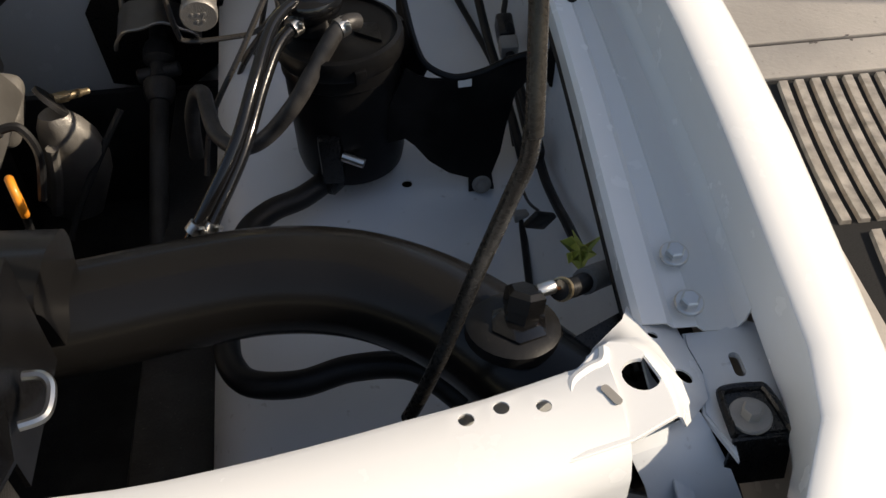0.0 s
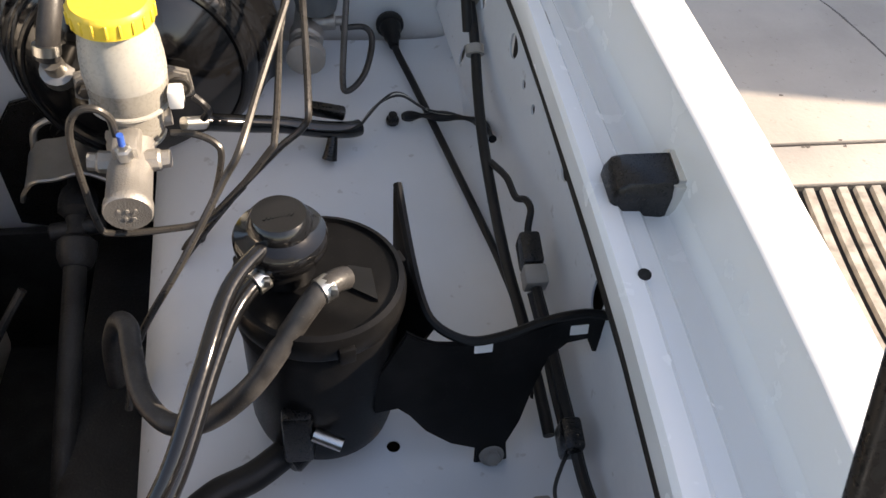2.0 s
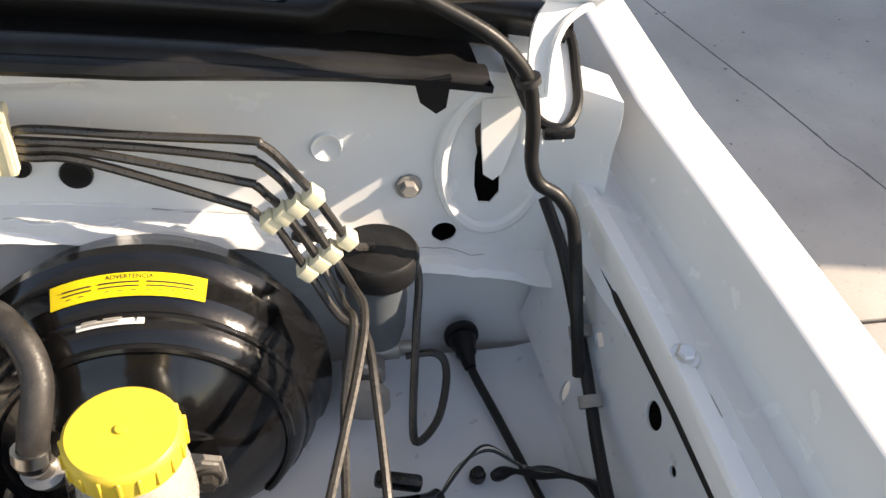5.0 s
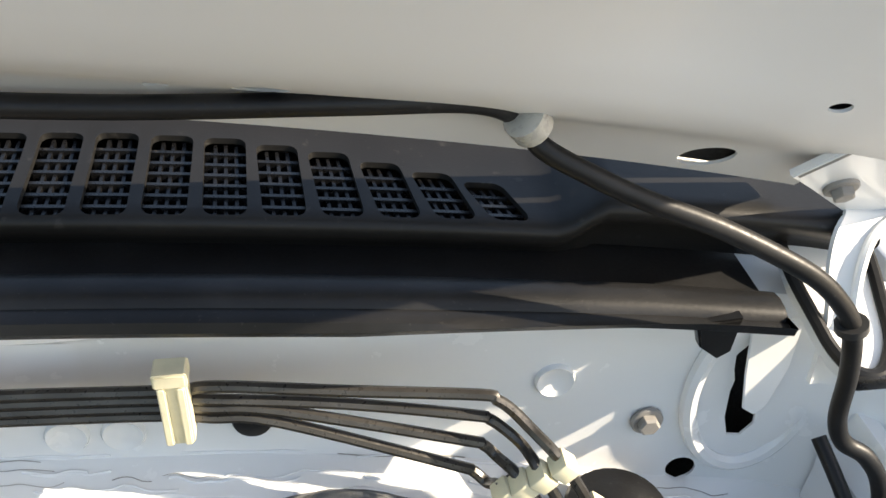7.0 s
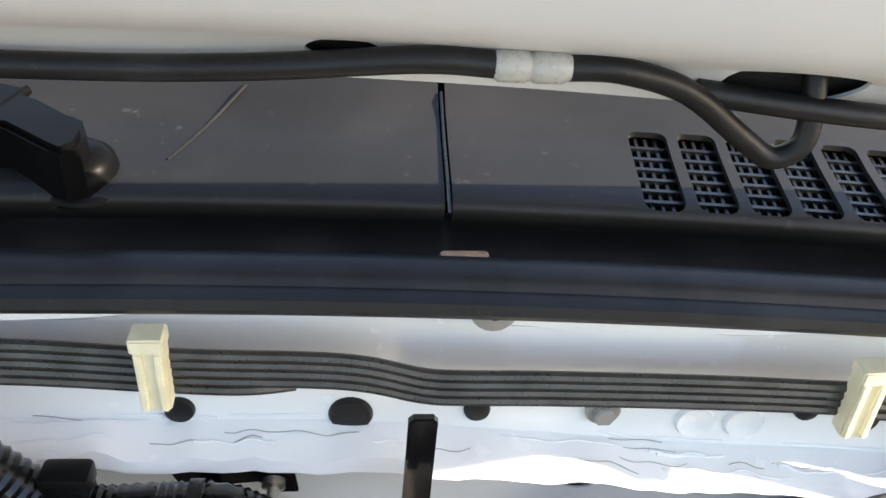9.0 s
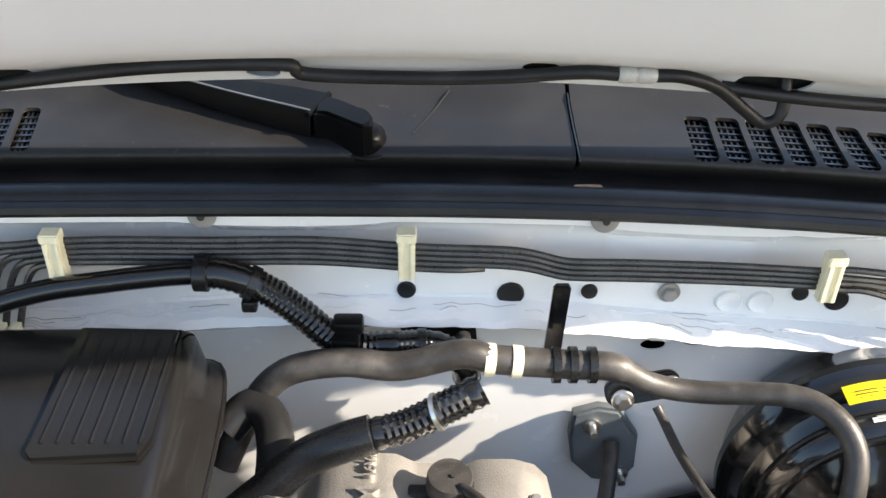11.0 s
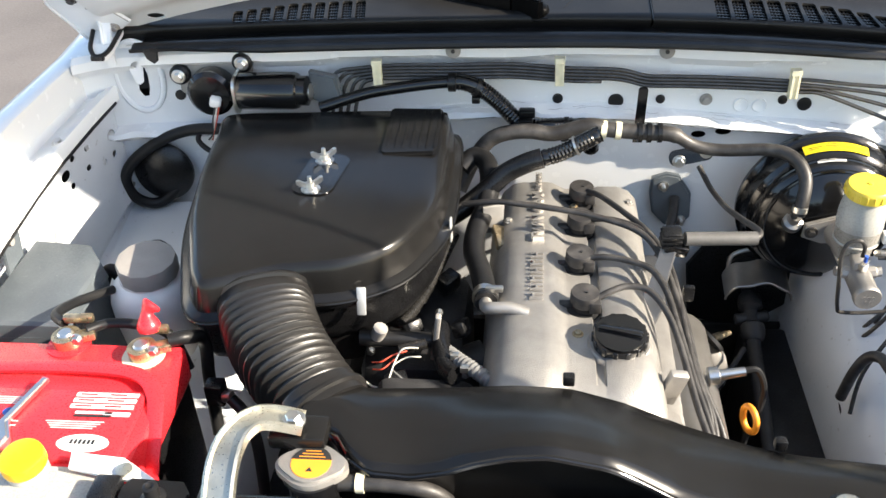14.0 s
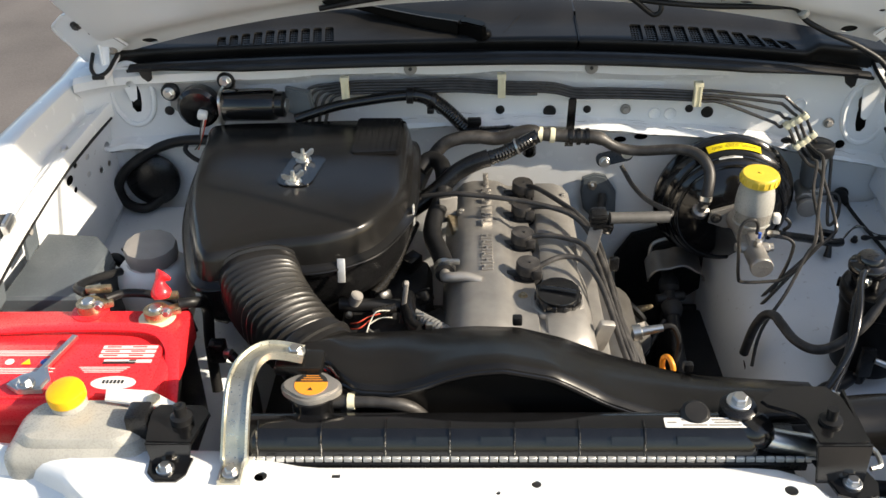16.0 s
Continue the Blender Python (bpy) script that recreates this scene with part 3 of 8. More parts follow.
for x, z in ((-0.294, 1.100), (0.060, 1.070)):
    b = thing("firewall_bolt", (x, 0.98, z), "painted hexagon bolt head on the firewall", "bolt", group="firewall bolts")
    hex_bolt((x, fw_y(x) - 0.001, z), (0, -1, 0), b, 0.0062, M["greycap"])
    settle(b)
for x in (-0.36, -0.663):
    b = thing("cowl_clip", (x, 0.97, strip_z(x) - 0.010), "pale washer and stud on the cowl edge", "clip", group="cowl clips")
    part("washer", lathe([(0.011, 0), (0.011, 0.0015), (0.009, 0.003), (0, 0.003)], (x, fw_y(x) - 0.0225, strip_z(x) - 0.011), (0, -1, 0.15), 20), M["greycap"], b)
    part("stud", lathe([(0.003, 0.002), (0.003, 0.006), (0, 0.006)], (x, fw_y(x) - 0.0225, strip_z(x) - 0.011), (0, -1, 0.15), 10), M["ink"], b)
    settle(b)

# ---- weather strip and cowl ----
lips, bulbs = [], []
for i in range(81):
    x = -1.135 + 1.235 * i / 80
    zb, yb = strip_z(x) - 0.004, fw_y(x) - 0.012
    dip = -0.010 * min(1.0, max(0.0, (abs(x - CX) - 0.42) / 0.16))
    row = [(-0.030, 0.004), (-0.034, 0.006), (-0.0365, 0.010), (-0.035, 0.0145), (-0.030, 0.016), (-0.020, 0.0150), (-0.010, 0.013), (-0.010, 0.006), (-0.02, 0.004)]
    lips.append([Vector((x, yb + a, zb + b - (dip if b < 0.012 else 0))) for a, b in row])
    row = [(-0.0275, 0.0145), (-0.0255, 0.0185), (-0.022, 0.0205), (-0.016, 0.0215), (-0.010, 0.0205), (-0.0060, 0.0180), (-0.0045, 0.0140), (-0.008, 0.0120)]
    bulbs.append([Vector((x, yb + a, zb + b)) for a, b in row])
ws = thing("weatherstrip", (CX, 0.98, 1.19), "black rubber hood seal lying along the cowl edge", "seal strip")
part("seal_lip", loft(lips), M["rubber"], ws)
part("seal_bulb", loft(bulbs), M["rubber"], ws)
for x in (0.066, mx(0.066)):
    part("end_tab", slab([(-0.012, 0.010), (0.010, 0.012), (0.008, -0.008), (0.002, -0.012), (-0.008, -0.004)], -0.003, 0.003, frame_of((x, fw_y(x) - 0.040, strip_z(x) + 0.002), (1, 0, 0), (0, 0, 1)), 0.001), M["rubber"], ws)
part("seal_base", loft([[q + Vector((0, d, e)) for d, e in ((0.016, -0.0025), (0.064, -0.002), (0.064, 0.001), (0.016, 0.001))] for q in [r[0] + Vector((0, 0, -0.004)) for r in bulbs]]), M["rubber"], ws)
settle(ws)


def cowl_front(x):
    return strip_z(x) + 0.0245 + 0.015 * min(1, max(0, (x - 0.002) / 0.018))


def cowl_sheet(x0, x1, name, label):
    n = max(8, int((x1 - x0) / 0.008))
    secs = []
    for i in range(n + 1):
        x = x0 + (x1 - x0) * i / n
        zf, yb = cowl_front(x), fw_y(x)
        rise = 1.0
        row = [(yb + 0.020, zf - 0.030), (yb + 0.013, zf - 0.014), (yb + 0.006, zf - 0.008), (yb + 0.0025, zf - 0.0035), (yb + 0.0018, zf - 0.0005), (yb + 0.0026, zf + 0.0022), (yb + 0.0050, zf + 0.0044), (yb + 0.0085, zf + 0.0058), (yb + 0.013, zf + 0.0066), (yb + 0.045, zf + 0.010),
               (yb + 0.075, zf + 0.015), (yb + 0.088, zf + 0.022), (yb + 0.13, zf + 0.028), (yb + 0.24, zf + 0.05)]
        secs.append([Vector((x, y, z)) for y, z in row])
    ob = part(name, thick(loft(secs, closed=False), 0.003), M["cowlp"], cowl, label)
    return ob


cowl = thing("cowl_cover", (CX, 1.05, 1.21), "dusty black plastic cowl cover in two halves with louvred air grilles", "cowl cover")
right_half = cowl_sheet(-0.379, 0.158, "right_half", "half with a grille of eleven openings")
left_half = cowl_sheet(-1.175, -0.3825, "left_half", "half with a grille and the wiper spindle")


def cowl_z(x, y):
    d = y - fw_y(x)
    zf = cowl_front(x)
    return zf + lerp_table([(-0.002, 0.004), (0.010, 0.006), (0.045, 0.010), (0.075, 0.015), (0.088, 0.022)], d)


vents_r = []
for k in range(11):
    xl = -0.2905 + k * 0.0252
    back = lerp_table([(0, 1.061), (3, 1.063), (5, 1.061), (7, 1.053), (10, 1.034)], k)
    vents_r.append((xl, xl + 0.0195, 1.0040 + 0.0003 * k, back, lerp_table([(0, -0.002), (4, 0.0), (10, 0.011)], k)))
vents_l = [(-0.995 + k * 0.0205, -0.995 + k * 0.0205 + 0.015, 1.0045, lerp_table([(0, 1.04), (4, 1.056), (9, 1.060)], k), 0.006) for k in range(10)]
for half, vents in ((right_half, vents_r), (left_half, vents_l)):
    cutters = []
    for a, b, y0, y1, lean in vents:
        mid = ((a + b) / 2, (y0 + y1) / 2)
        fr = Matrix.Translation((mid[0], mid[1], cowl_front(mid[0]) + 0.008))
        fr = fr @ Matrix(((1, -lean / (y1 - y0), 0, 0), (0, 1, 0, 0), (0, 0, 1, 0), (0, 0, 0, 1)))
        cutters.append(slab(round_rect(b - a, y1 - y0, 0.0045), -0.0125, 0.05, fr))
    cut(half, cutters)
    for a, b, y0, y1, lean in vents:
        g = bmesh.new()
        cx = (a + b) / 2

        def put(u, y):
            x = cx + u + (-lean / (y1 - y0)) * (y - (y0 + y1) / 2)
            return Vector((x, y, cowl_z(x, y) - 0.004))
        for j in range(1, 4):
            u = -(b - a) / 2 + (b - a) * j / 4
            loft([[put(u, y) + Vector((dx, 0, dz)) for dx, dz in ((-0.0008, -0.006), (0.0008, -0.006), (0.0008, 0), (-0.0008, 0))] for y in (y0, (y0 + y1) / 2, y1)], bm=g)
        rows = int((y1 - y0) / 0.009)
        for j in range(1, rows + 1):
            y = y0 + (y1 - y0) * j / (rows + 1)
            loft([[put(u, y) + Vector((0, dy, dz)) for dy, dz in ((-0.0012, -0.006), (0.0012, -0.006), (0.0012, 0.001), (-0.0012, 0.001))] for u in (-(b - a) / 2, (b - a) / 2)], bm=g)
        part("grille", g, M["plastic"], half)
part("joint_strip", tube([(-0.381, fw_y(-0.381) - 0.002, cowl_front(-0.381) + 0.001), (-0.381, 0.997, cowl_z(-0.381, 1.007) + 0.001), (-0.381, 1.05, cowl_z(-0.381, 1.05) + 0.001), (-0.381, 1.08, cowl_z(-0.381, 1.08) + 0.001)], 0.0008, 6, 3), M["plastic"], cowl)
part("fold", tube([(-0.506, 1.025, cowl_z(-0.506, 1.025)), (-0.492, 1.052, cowl_z(-0.492, 1.052)), (-0.477, 1.081, cowl_z(-0.477, 1.081))], 0.0008, 6, 3), M["cowlp"], left_half)
part("tab", box((-0.374, 0.984, 1.2055), (0.022, 0.010, 0.008), bev=0.002), M["amberfoam"], cowl, "small tan foam tab")
settle(cowl)
# Black sheets in place of the shade inside the plenum and behind the firewall.
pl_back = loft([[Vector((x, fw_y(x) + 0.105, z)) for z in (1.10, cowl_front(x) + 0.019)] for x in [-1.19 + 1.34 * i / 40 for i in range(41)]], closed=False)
tagged(link_mesh("wall_plenum_shade", thick(pl_back, 0.002), M["void"]), "black sheet for the shade at the back of the cowl plenum", "plenum wall", kind="structure")
tagged(link_mesh("plenum", box((CX, 1.09, 1.12), (1.35, 0.17, 0.01)), M["void"]), "black sheet for the shade in the bottom of the cowl plenum", "plenum", kind="structure")
tagged(link_mesh("wall_bulkhead_shade", box((CX, 1.05, 0.80), (1.42, 0.01, 0.63)), M["void"]), "black sheet for the shade behind the firewall", "bulkhead", kind="structure")

# ---- hood, open ----
HA = radians(57)
HUP, HNORM = Vector((0, -math.cos(HA), math.sin(HA))), Vector((0, -math.sin(HA), -math.cos(HA)))
H0 = Vector((0, 1.0164, 1.205))


def hood_point(x, v, out=0.0):
    return Vector((x, 0, 0)) + H0 + HUP * v + HNORM * out


def hood_edge(x):
    return 0.128 * max(0.0, 1 - ((x - CX) / 0.645) ** 2)


secs = []
vs = [0, 0.0015, 0.004, 0.010, 0.020, 0.030, 0.040, 0.052, 0.066, 0.082, 0.10, 0.13, 0.18, 0.25, 0.35, 0.5, 0.7, 0.9, 1.12]
for i in range(91):
    s = i / 90
    row = []
    for v in vs:
        half = min(0.635 + 0.42 * v, 0.76)
        x = CX + half * (2 * s - 1)
        e = hood_edge(CX + 0.635 * (2 * s - 1))
        o = lerp_table([(0, -0.010), (0.0015, -0.004), (0.004, 0.0), (0.020, 0.001), (0.030, 0.002), (0.040, 0.007), (0.052, 0.013), (0.066, 0.016), (0.10, 0.015), (0.18, 0.010), (0.35, 0.006), (1.0, 0.01)], v)
        side = abs(2 * s - 1)
        rec = 0.014 * math.exp(-((side - 0.80) / 0.09) ** 2) * min(1, max(0, (v - 0.05) / 0.05))
        row.append(hood_point(x, e * (1 - v * 0.6) + v, o - rec))
    secs.append(row)
hood = thing("hood", (CX, 1.0, 1.25), "white inner side of the open hood with pressed ribs and holes", "hood")
panel = part("inner_panel", thick(loft(secs, closed=False), 0.0015), M["inner"], hood)


def hood_cut(x, v, outline):
    return slab(outline, -0.05, 0.05, frame_of(hood_point(x, v), (1, 0, 0), HUP))


cut(panel, [hood_cut(-0.270, 0.132, ellipse(0.026, 0.0155)), hood_cut(mx(-0.270), 0.132, ellipse(0.026, 0.0155)), hood_cut(-0.165, 0.121, round_rect(0.009, 0.006, 0.001, 1)),
            hood_cut(-0.424, 0.147, ellipse(0.012, 0.007)), hood_cut(-0.130, 0.123, ellipse(0.010, 0.007)), hood_cut(0.058, 0.044, ellipse(0.0135, 0.0095)), hood_cut(0.086, 0.105, ellipse(0.005, 0.003)),
            hood_cut(-0.60, 0.137, ellipse(0.011, 0.007)), hood_cut(mx(0.060), 0.040, ellipse(0.0135, 0.007))], "FAST")
part("outer_skin", thick(loft([[hood_point(CX + min(0.64 + 0.42 * v, 0.765) * (2 * s / 20 - 1), hood_edge(CX + 0.635 * (2 * s / 20 - 1)) * (1 - v * 0.6) + v, -0.035 + (0.02 if v == 0 else 0)) for v in (0, 0.02, 0.1, 0.3, 0.6, 1.12)] for s in range(21)], closed=False), 0.001), M["white"], hood)
# The last sheet is black for the shade between the hood skins.
part("gap_shade", thick(loft([[q - HNORM * 0.005 for q in r[2:]] for r in secs], closed=False), 0.001), M["void"], hood, "black sheet for the shade between the hood panels")

# washer hose along the hood
hoodhose = thing("washer_hose", (-0.3, 0.94, 1.31), "black rubber windscreen washer hose clipped along the open hood", "hose")


def on_hood(x, v, out=0.010):
    return hood_point(x, v, out)


part("left_run", tube([on_hood(-0.80, 0.125), on_hood(-0.735, 0.141), on_hood(-0.66, 0.155), on_hood(-0.585, 0.159), on_hood(-0.57, 0.148), on_hood(-0.50, 0.145), on_hood(-0.45, 0.147), on_hood(-0.40, 0.153), on_hood(-0.375, 0.151)], 0.0044, 12), M["rubber"], hoodhose)
part("joint", lathe([(0.004, 0), (0.0054, 0.002), (0.0054, 0.010), (0.0045, 0.012), (0.0054, 0.014), (0.0054, 0.022), (0.004, 0.025)], on_hood(-0.377, 0.151), (1, 0, -0.02), 14), M["milky"], hoodhose, "translucent white hose joint")
part("right_run", tube([on_hood(-0.352, 0.150), on_hood(-0.335, 0.149), on_hood(-0.31, 0.137), on_hood(-0.285, 0.117, 0.016), on_hood(-0.272, 0.110, 0.02), on_hood(-0.262, 0.116, 0.016), on_hood(-0.262, 0.131, 0.0), on_hood(-0.262, 0.133, -0.012)], 0.0043, 12), M["rubber"], hoodhose)
part("long_run", tube([on_hood(-0.305, 0.131, 0.006), on_hood(-0.25, 0.125), on_hood(-0.18, 0.116), on_hood(-0.10, 0.113), on_hood(-0.055, 0.111), (-0.034, 0.962, 1.277), (-0.027, 0.957, 1.268), (-0.011, 0.953, 1.259), (0.014, 0.949, 1.247), (0.045, 0.945, 1.235), (0.073, 0.942, 1.221),
                      (0.093, 0.940, 1.209), (0.107, 0.939, 1.196), (0.117, 0.938, 1.181), (0.122, 0.936, 1.156), (0.124, 0.935, 1.128), (0.130, 0.933, 1.113), (0.143, 0.930, 1.104), (0.153, 0.925, 1.087), (0.157, 0.915, 1.055), (0.157, 0.90, 1.03), (0.160, 0.885, 0.99)], 0.0045, 12), M["rubber"], hoodhose)
part("clip", lathe([(0.0062, -0.005), (0.0085, -0.004), (0.0085, 0.004), (0.0062, 0.005)], on_hood(-0.034, 0.098, 0.012), (0.4, 0.2, -0.5), 16), M["milky"], hoodhose, "white plastic hose clip")
part("tie", lathe([(0.0055, -0.002), (0.0075, -0.002), (0.0075, 0.002), (0.0055, 0.002)], (0.1165, 0.938, 1.182), (0.3, 0, -1), 14), M["ink"], hoodhose)
settle(hoodhose)


def hinge(side):
    f = (lambda x: x) if side > 0 else mx
    up = 0.0 if side > 0 else 0.050
    arm = [(0.0954, 0.0425), (0.146, 0.122), (0.155, 0.130), (0.176, 0.122), (0.190, 0.108), (0.2035, 0.087), (0.1776, -0.004), (0.160, -0.012), (0.142, 0.0), (0.112, 0.028)]
    fr = frame_of(hood_point(0, 0, 0.010), (1, 0, 0), HUP)
    h = part("hinge", slab([(f(a), c) for a, c in arm], 0.0, 0.004, fr, 0.0008), M["white"], hood, "white painted hinge arm bolted to the hood")
    right = [fr @ Vector((f(0.1765), -0.002, 0.003)), Vector((f(0.168), 1.000, 1.197 + up)), Vector((f(0.152), 0.990, 1.191 + up)), Vector((f(0.142), 0.977, 1.178 + up)), Vector((f(0.139), 0.966, 1.156 + up)), Vector((f(0.139), 0.964, 1.12 + up))]
    left = [fr @ Vector((f(0.142), 0.002, 0.003)), Vector((f(0.140), 0.999, 1.200 + up)), Vector((f(0.133), 0.991, 1.192 + up)), Vector((f(0.128), 0.980, 1.178 + up)), Vector((f(0.127), 0.968, 1.158 + up)), Vector((f(0.127), 0.966, 1.12 + up))]
    part("hinge_leg", thick(loft([[a, a.lerp(c, 0.5) + Vector((0, 0.002, -0.001)), c] for a, c in zip(spline(left, 3), spline(right, 3))], closed=False), 0.003), M["white"], h)
    part("rolled_edge", tube([fr @ Vector((f(0.176), 0.121, 0.003)), fr @ Vector((f(0.190), 0.107, 0.003)), fr @ Vector((f(0.203), 0.087, 0.003)), fr @ Vector((f(0.190), 0.040, 0.003))] + right[:5], 0.0026, 8, 4), M["white"], h)
    part("groove", tube([fr @ Vector((f(a), c, 0.003)) for a, c in ((0.099, 0.043), (0.147, 0.118))], 0.0016, 6, 3), M["greycap"], h)
    hex_bolt(fr @ Vector((f(0.1252), 0.0306, 0.004)), HNORM, h, 0.0055, M["greycap"])
    hex_bolt(fr @ Vector((f(0.1616), 0.0978, 0.004)), HNORM, h, 0.0062, M["steel"])
    # The hole is a black disc, its shade painted on the arm.
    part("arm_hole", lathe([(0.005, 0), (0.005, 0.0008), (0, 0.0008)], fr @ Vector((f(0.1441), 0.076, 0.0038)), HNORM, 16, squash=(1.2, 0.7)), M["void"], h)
    # corner of the cowl that carries the hinge, ringed by a black gasket
    base = [(0.122, 1.036), (0.119, 1.014), (0.119, 0.995), (0.123, 0.971), (0.126, 0.957), (0.133, 0.946), (0.145, 0.944), (0.156, 0.958), (0.160, 0.978), (0.163, 1.009), (0.155, 1.034), (0.138, 1.038)]
    part("seat", slab([(f(a), c) for a, c in base], -0.01, 0.0, Matrix.Translation((0, 0, 1.148 + up)) @ Matrix(((1, 0, 0, 0), (0, 1, 0, 0), (0, 0.42, 1, -0.40), (0, 0, 0, 1))), 0.001), M["white"], h)
    pts = [Vector((f(a), c, 1.149 + up + 0.42 * (c - 0.952))) for a, c in base]
    part("gasket", tube(pts + pts[:1], 0.0034, 8, 4), M["rubber"], h, "black rubber gasket round the hinge foot")
    part("gasket_foot", box((f(0.141), 0.943, 1.143 + up), (0.020, 0.008, 0.008), bev=0.002), M["plastic"], h)


hinge(1)
hinge(-1)
settle(hood)

# ---- wiper ----
wiper = thing("windscreen_wiper", (-0.53, 1.02, 1.235), "black windscreen wiper arm lying on the cowl cover", "wiper")
part("spindle", lathe([(0.0175, -0.009), (0.0175, 0.000), (0.016, 0.006), (0.011, 0.010), (0, 0.011)], (-0.543, 1.018, 1.230), (0, -0.05, 1), 28), M["wiperblack"], wiper)
part("spindle_ring", lathe([(0.0195, 0), (0.0215, 0.0005), (0.0215, 0.003), (0.0195, 0.0035)], (-0.540, 1.020, 1.223), (0, -0.05, 1), 28), M["rubber"], wiper)
head = [(-0.580, 1.052), (-0.561, 1.0415), (-0.546, 1.0285), (-0.540, 1.0255), (-0.5355, 1.014), (-0.5355, 1.002), (-0.542, 0.9955), (-0.5490, 1.0000), (-0.571, 1.0175), (-0.580, 1.0180)]
part("knuckle", slab(head, 1.228, 1.2525, bev=0.0025), M["wiperblack"], wiper)
across = Vector((0.34, 0.94, 0.0))
secs = []
for x, y, z, w, h in ((-0.577, 1.0345, 1.2530, 0.0180, 0.022), (-0.600, 1.0430, 1.2540, 0.0170, 0.022), (-0.640, 1.0565, 1.2550, 0.0130, 0.020), (-0.690, 1.0740, 1.2590, 0.0105, 0.016), (-0.76, 1.100, 1.2650, 0.0075, 0.011), (-0.84, 1.130, 1.2740, 0.0055, 0.007)):
    secs.append([Vector((x, y, z)) + across * a * w + Vector((0, 0, b * h)) for a, b in ((-1, -1), (1, -1), (1, -0.15), (0.9, 0), (-0.9, 0), (-1, -0.15))])
part("arm", loft(secs), M["wiperblack"], wiper)
# Thin steel-coloured bead brightens one upper edge of the arm.
part("edge_bead", tube([Vector(r[4]) + Vector((0, 0, 0.0003)) for r in secs[:5]], 0.0008, 6, 4), M["shield"], wiper, "thin bright edge")
part("pin", lathe([(0.0026, -0.0195), (0.0026, 0.0195)], (-0.578, 1.0345, 1.2505), across, 10), M["wiperblack"], wiper)
settle(wiper)

# ---- brake pipes along the firewall ----
pipes = thing("brake_pipes", (-0.4, 0.985, 1.13), "bundle of dark steel brake pipes clipped along the firewall", "pipes")
PY = 0.972
CEN = [(-0.845, 1.100), (-0.822, 1.130), (-0.79, 1.143), (-0.74, 1.145), (-0.66, 1.145), (-0.58, 1.146), (-0.50, 1.140), (-0.44, 1.138), (-0.415, 1.135), (-0.390, 1.128), (-0.37, 1.1265), (-0.33, 1.126), (-0.25, 1.123), (-0.185, 1.119)]
for k in range(5):
    off = 0.0125 + (2 - k) * 0.0051
    line = []
    for i, (x, z) in enumerate(CEN):
        sp = 1.0 if i > 2 else 0.9
        line.append((x + (0.010 * (k - 2) if i < 2 else (0.004 * (k - 2) if i == 2 else 0)), PY - (0.012 if i == 0 else 0), z + off * sp))
    line[0] = (-0.858 + 0.011 * k, 0.955, 1.088)
    if k == 0:
        line += [(-0.162, 0.970, 1.144), (-0.104, 0.966, 1.139), (-0.043, 0.959, 1.137), (-0.036, 0.957, 1.135), (-0.029, 0.955, 1.130), (-0.020, 0.949, 1.122), (-0.0075, 0.935, 1.113), (0.0140, 0.937, 1.073), (0.024, 0.950, 1.058), (0.037, 0.963, 1.046), (0.055, 0.967, 1.034), (0.064, 0.966, 1.018), (0.060, 0.942, 0.985), (0.054, 0.904, 0.933), (0.058, 0.898, 0.922), (0.074, 0.912, 0.930), (0.083, 0.938, 0.947), (0.077, 0.950, 0.955), (0.055, 0.952, 0.953)]
    elif k == 1:
        line += [(-0.164, 0.970, 1.136), (-0.105, 0.966, 1.131), (-0.046, 0.958, 1.125), (-0.039, 0.957, 1.123), (-0.032, 0.955, 1.118), (-0.023, 0.949, 1.111), (-0.0170, 0.935, 1.107), (0.0035, 0.932, 1.067), (0.014, 0.910, 1.058), (0.018, 0.890, 1.058), (0.012, 0.860, 1.046), (-0.013, 0.785, 1.012), (-0.029, 0.735, 0.990), (-0.042, 0.726, 0.970), (-0.075, 0.690, 0.925), (-0.112, 0.665, 0.87), (-0.125, 0.64, 0.82)]
    elif k == 2:
        line += [(-0.166, 0.970, 1.131), (-0.136, 0.967, 1.129), (-0.050, 0.958, 1.109), (-0.041, 0.957, 1.106), (-0.034, 0.954, 1.100), (-0.0250, 0.936, 1.101), (-0.004, 0.931, 1.062), (0.008, 0.908, 1.046), (0.012, 0.892, 1.044), (0.003, 0.860, 1.008), (-0.004, 0.775, 0.975), (-0.012, 0.763, 0.962), (-0.060, 0.748, 0.905), (-0.085, 0.745, 0.87), (-0.098, 0.765, 0.83)]
    elif k == 3:
        line += [(-0.167, 0.970, 1.125), (-0.137, 0.966, 1.123), (-0.054, 0.958, 1.092), (-0.045, 0.957, 1.088), (-0.038, 0.952, 1.084), (-0.0330, 0.937, 1.095), (-0.012, 0.930, 1.056), (0.005, 0.912, 1.034), (0.020, 0.898, 1.030), (0.022, 0.86, 1.018), (0.022, 0.793, 0.988), (0.018, 0.785, 0.972), (-0.005, 0.775, 0.956), (-0.058, 0.765, 0.900), (-0.085, 0.762, 0.866), (-0.093, 0.778, 0.82)]
    else:
        line = line[:7] + [(-0.47, PY, 1.139 + off), (-0.45, PY + 0.006, 1.136 + off)]
    part("pipe", tube(line, 0.0029, 8, 5), M["steel"], pipes)


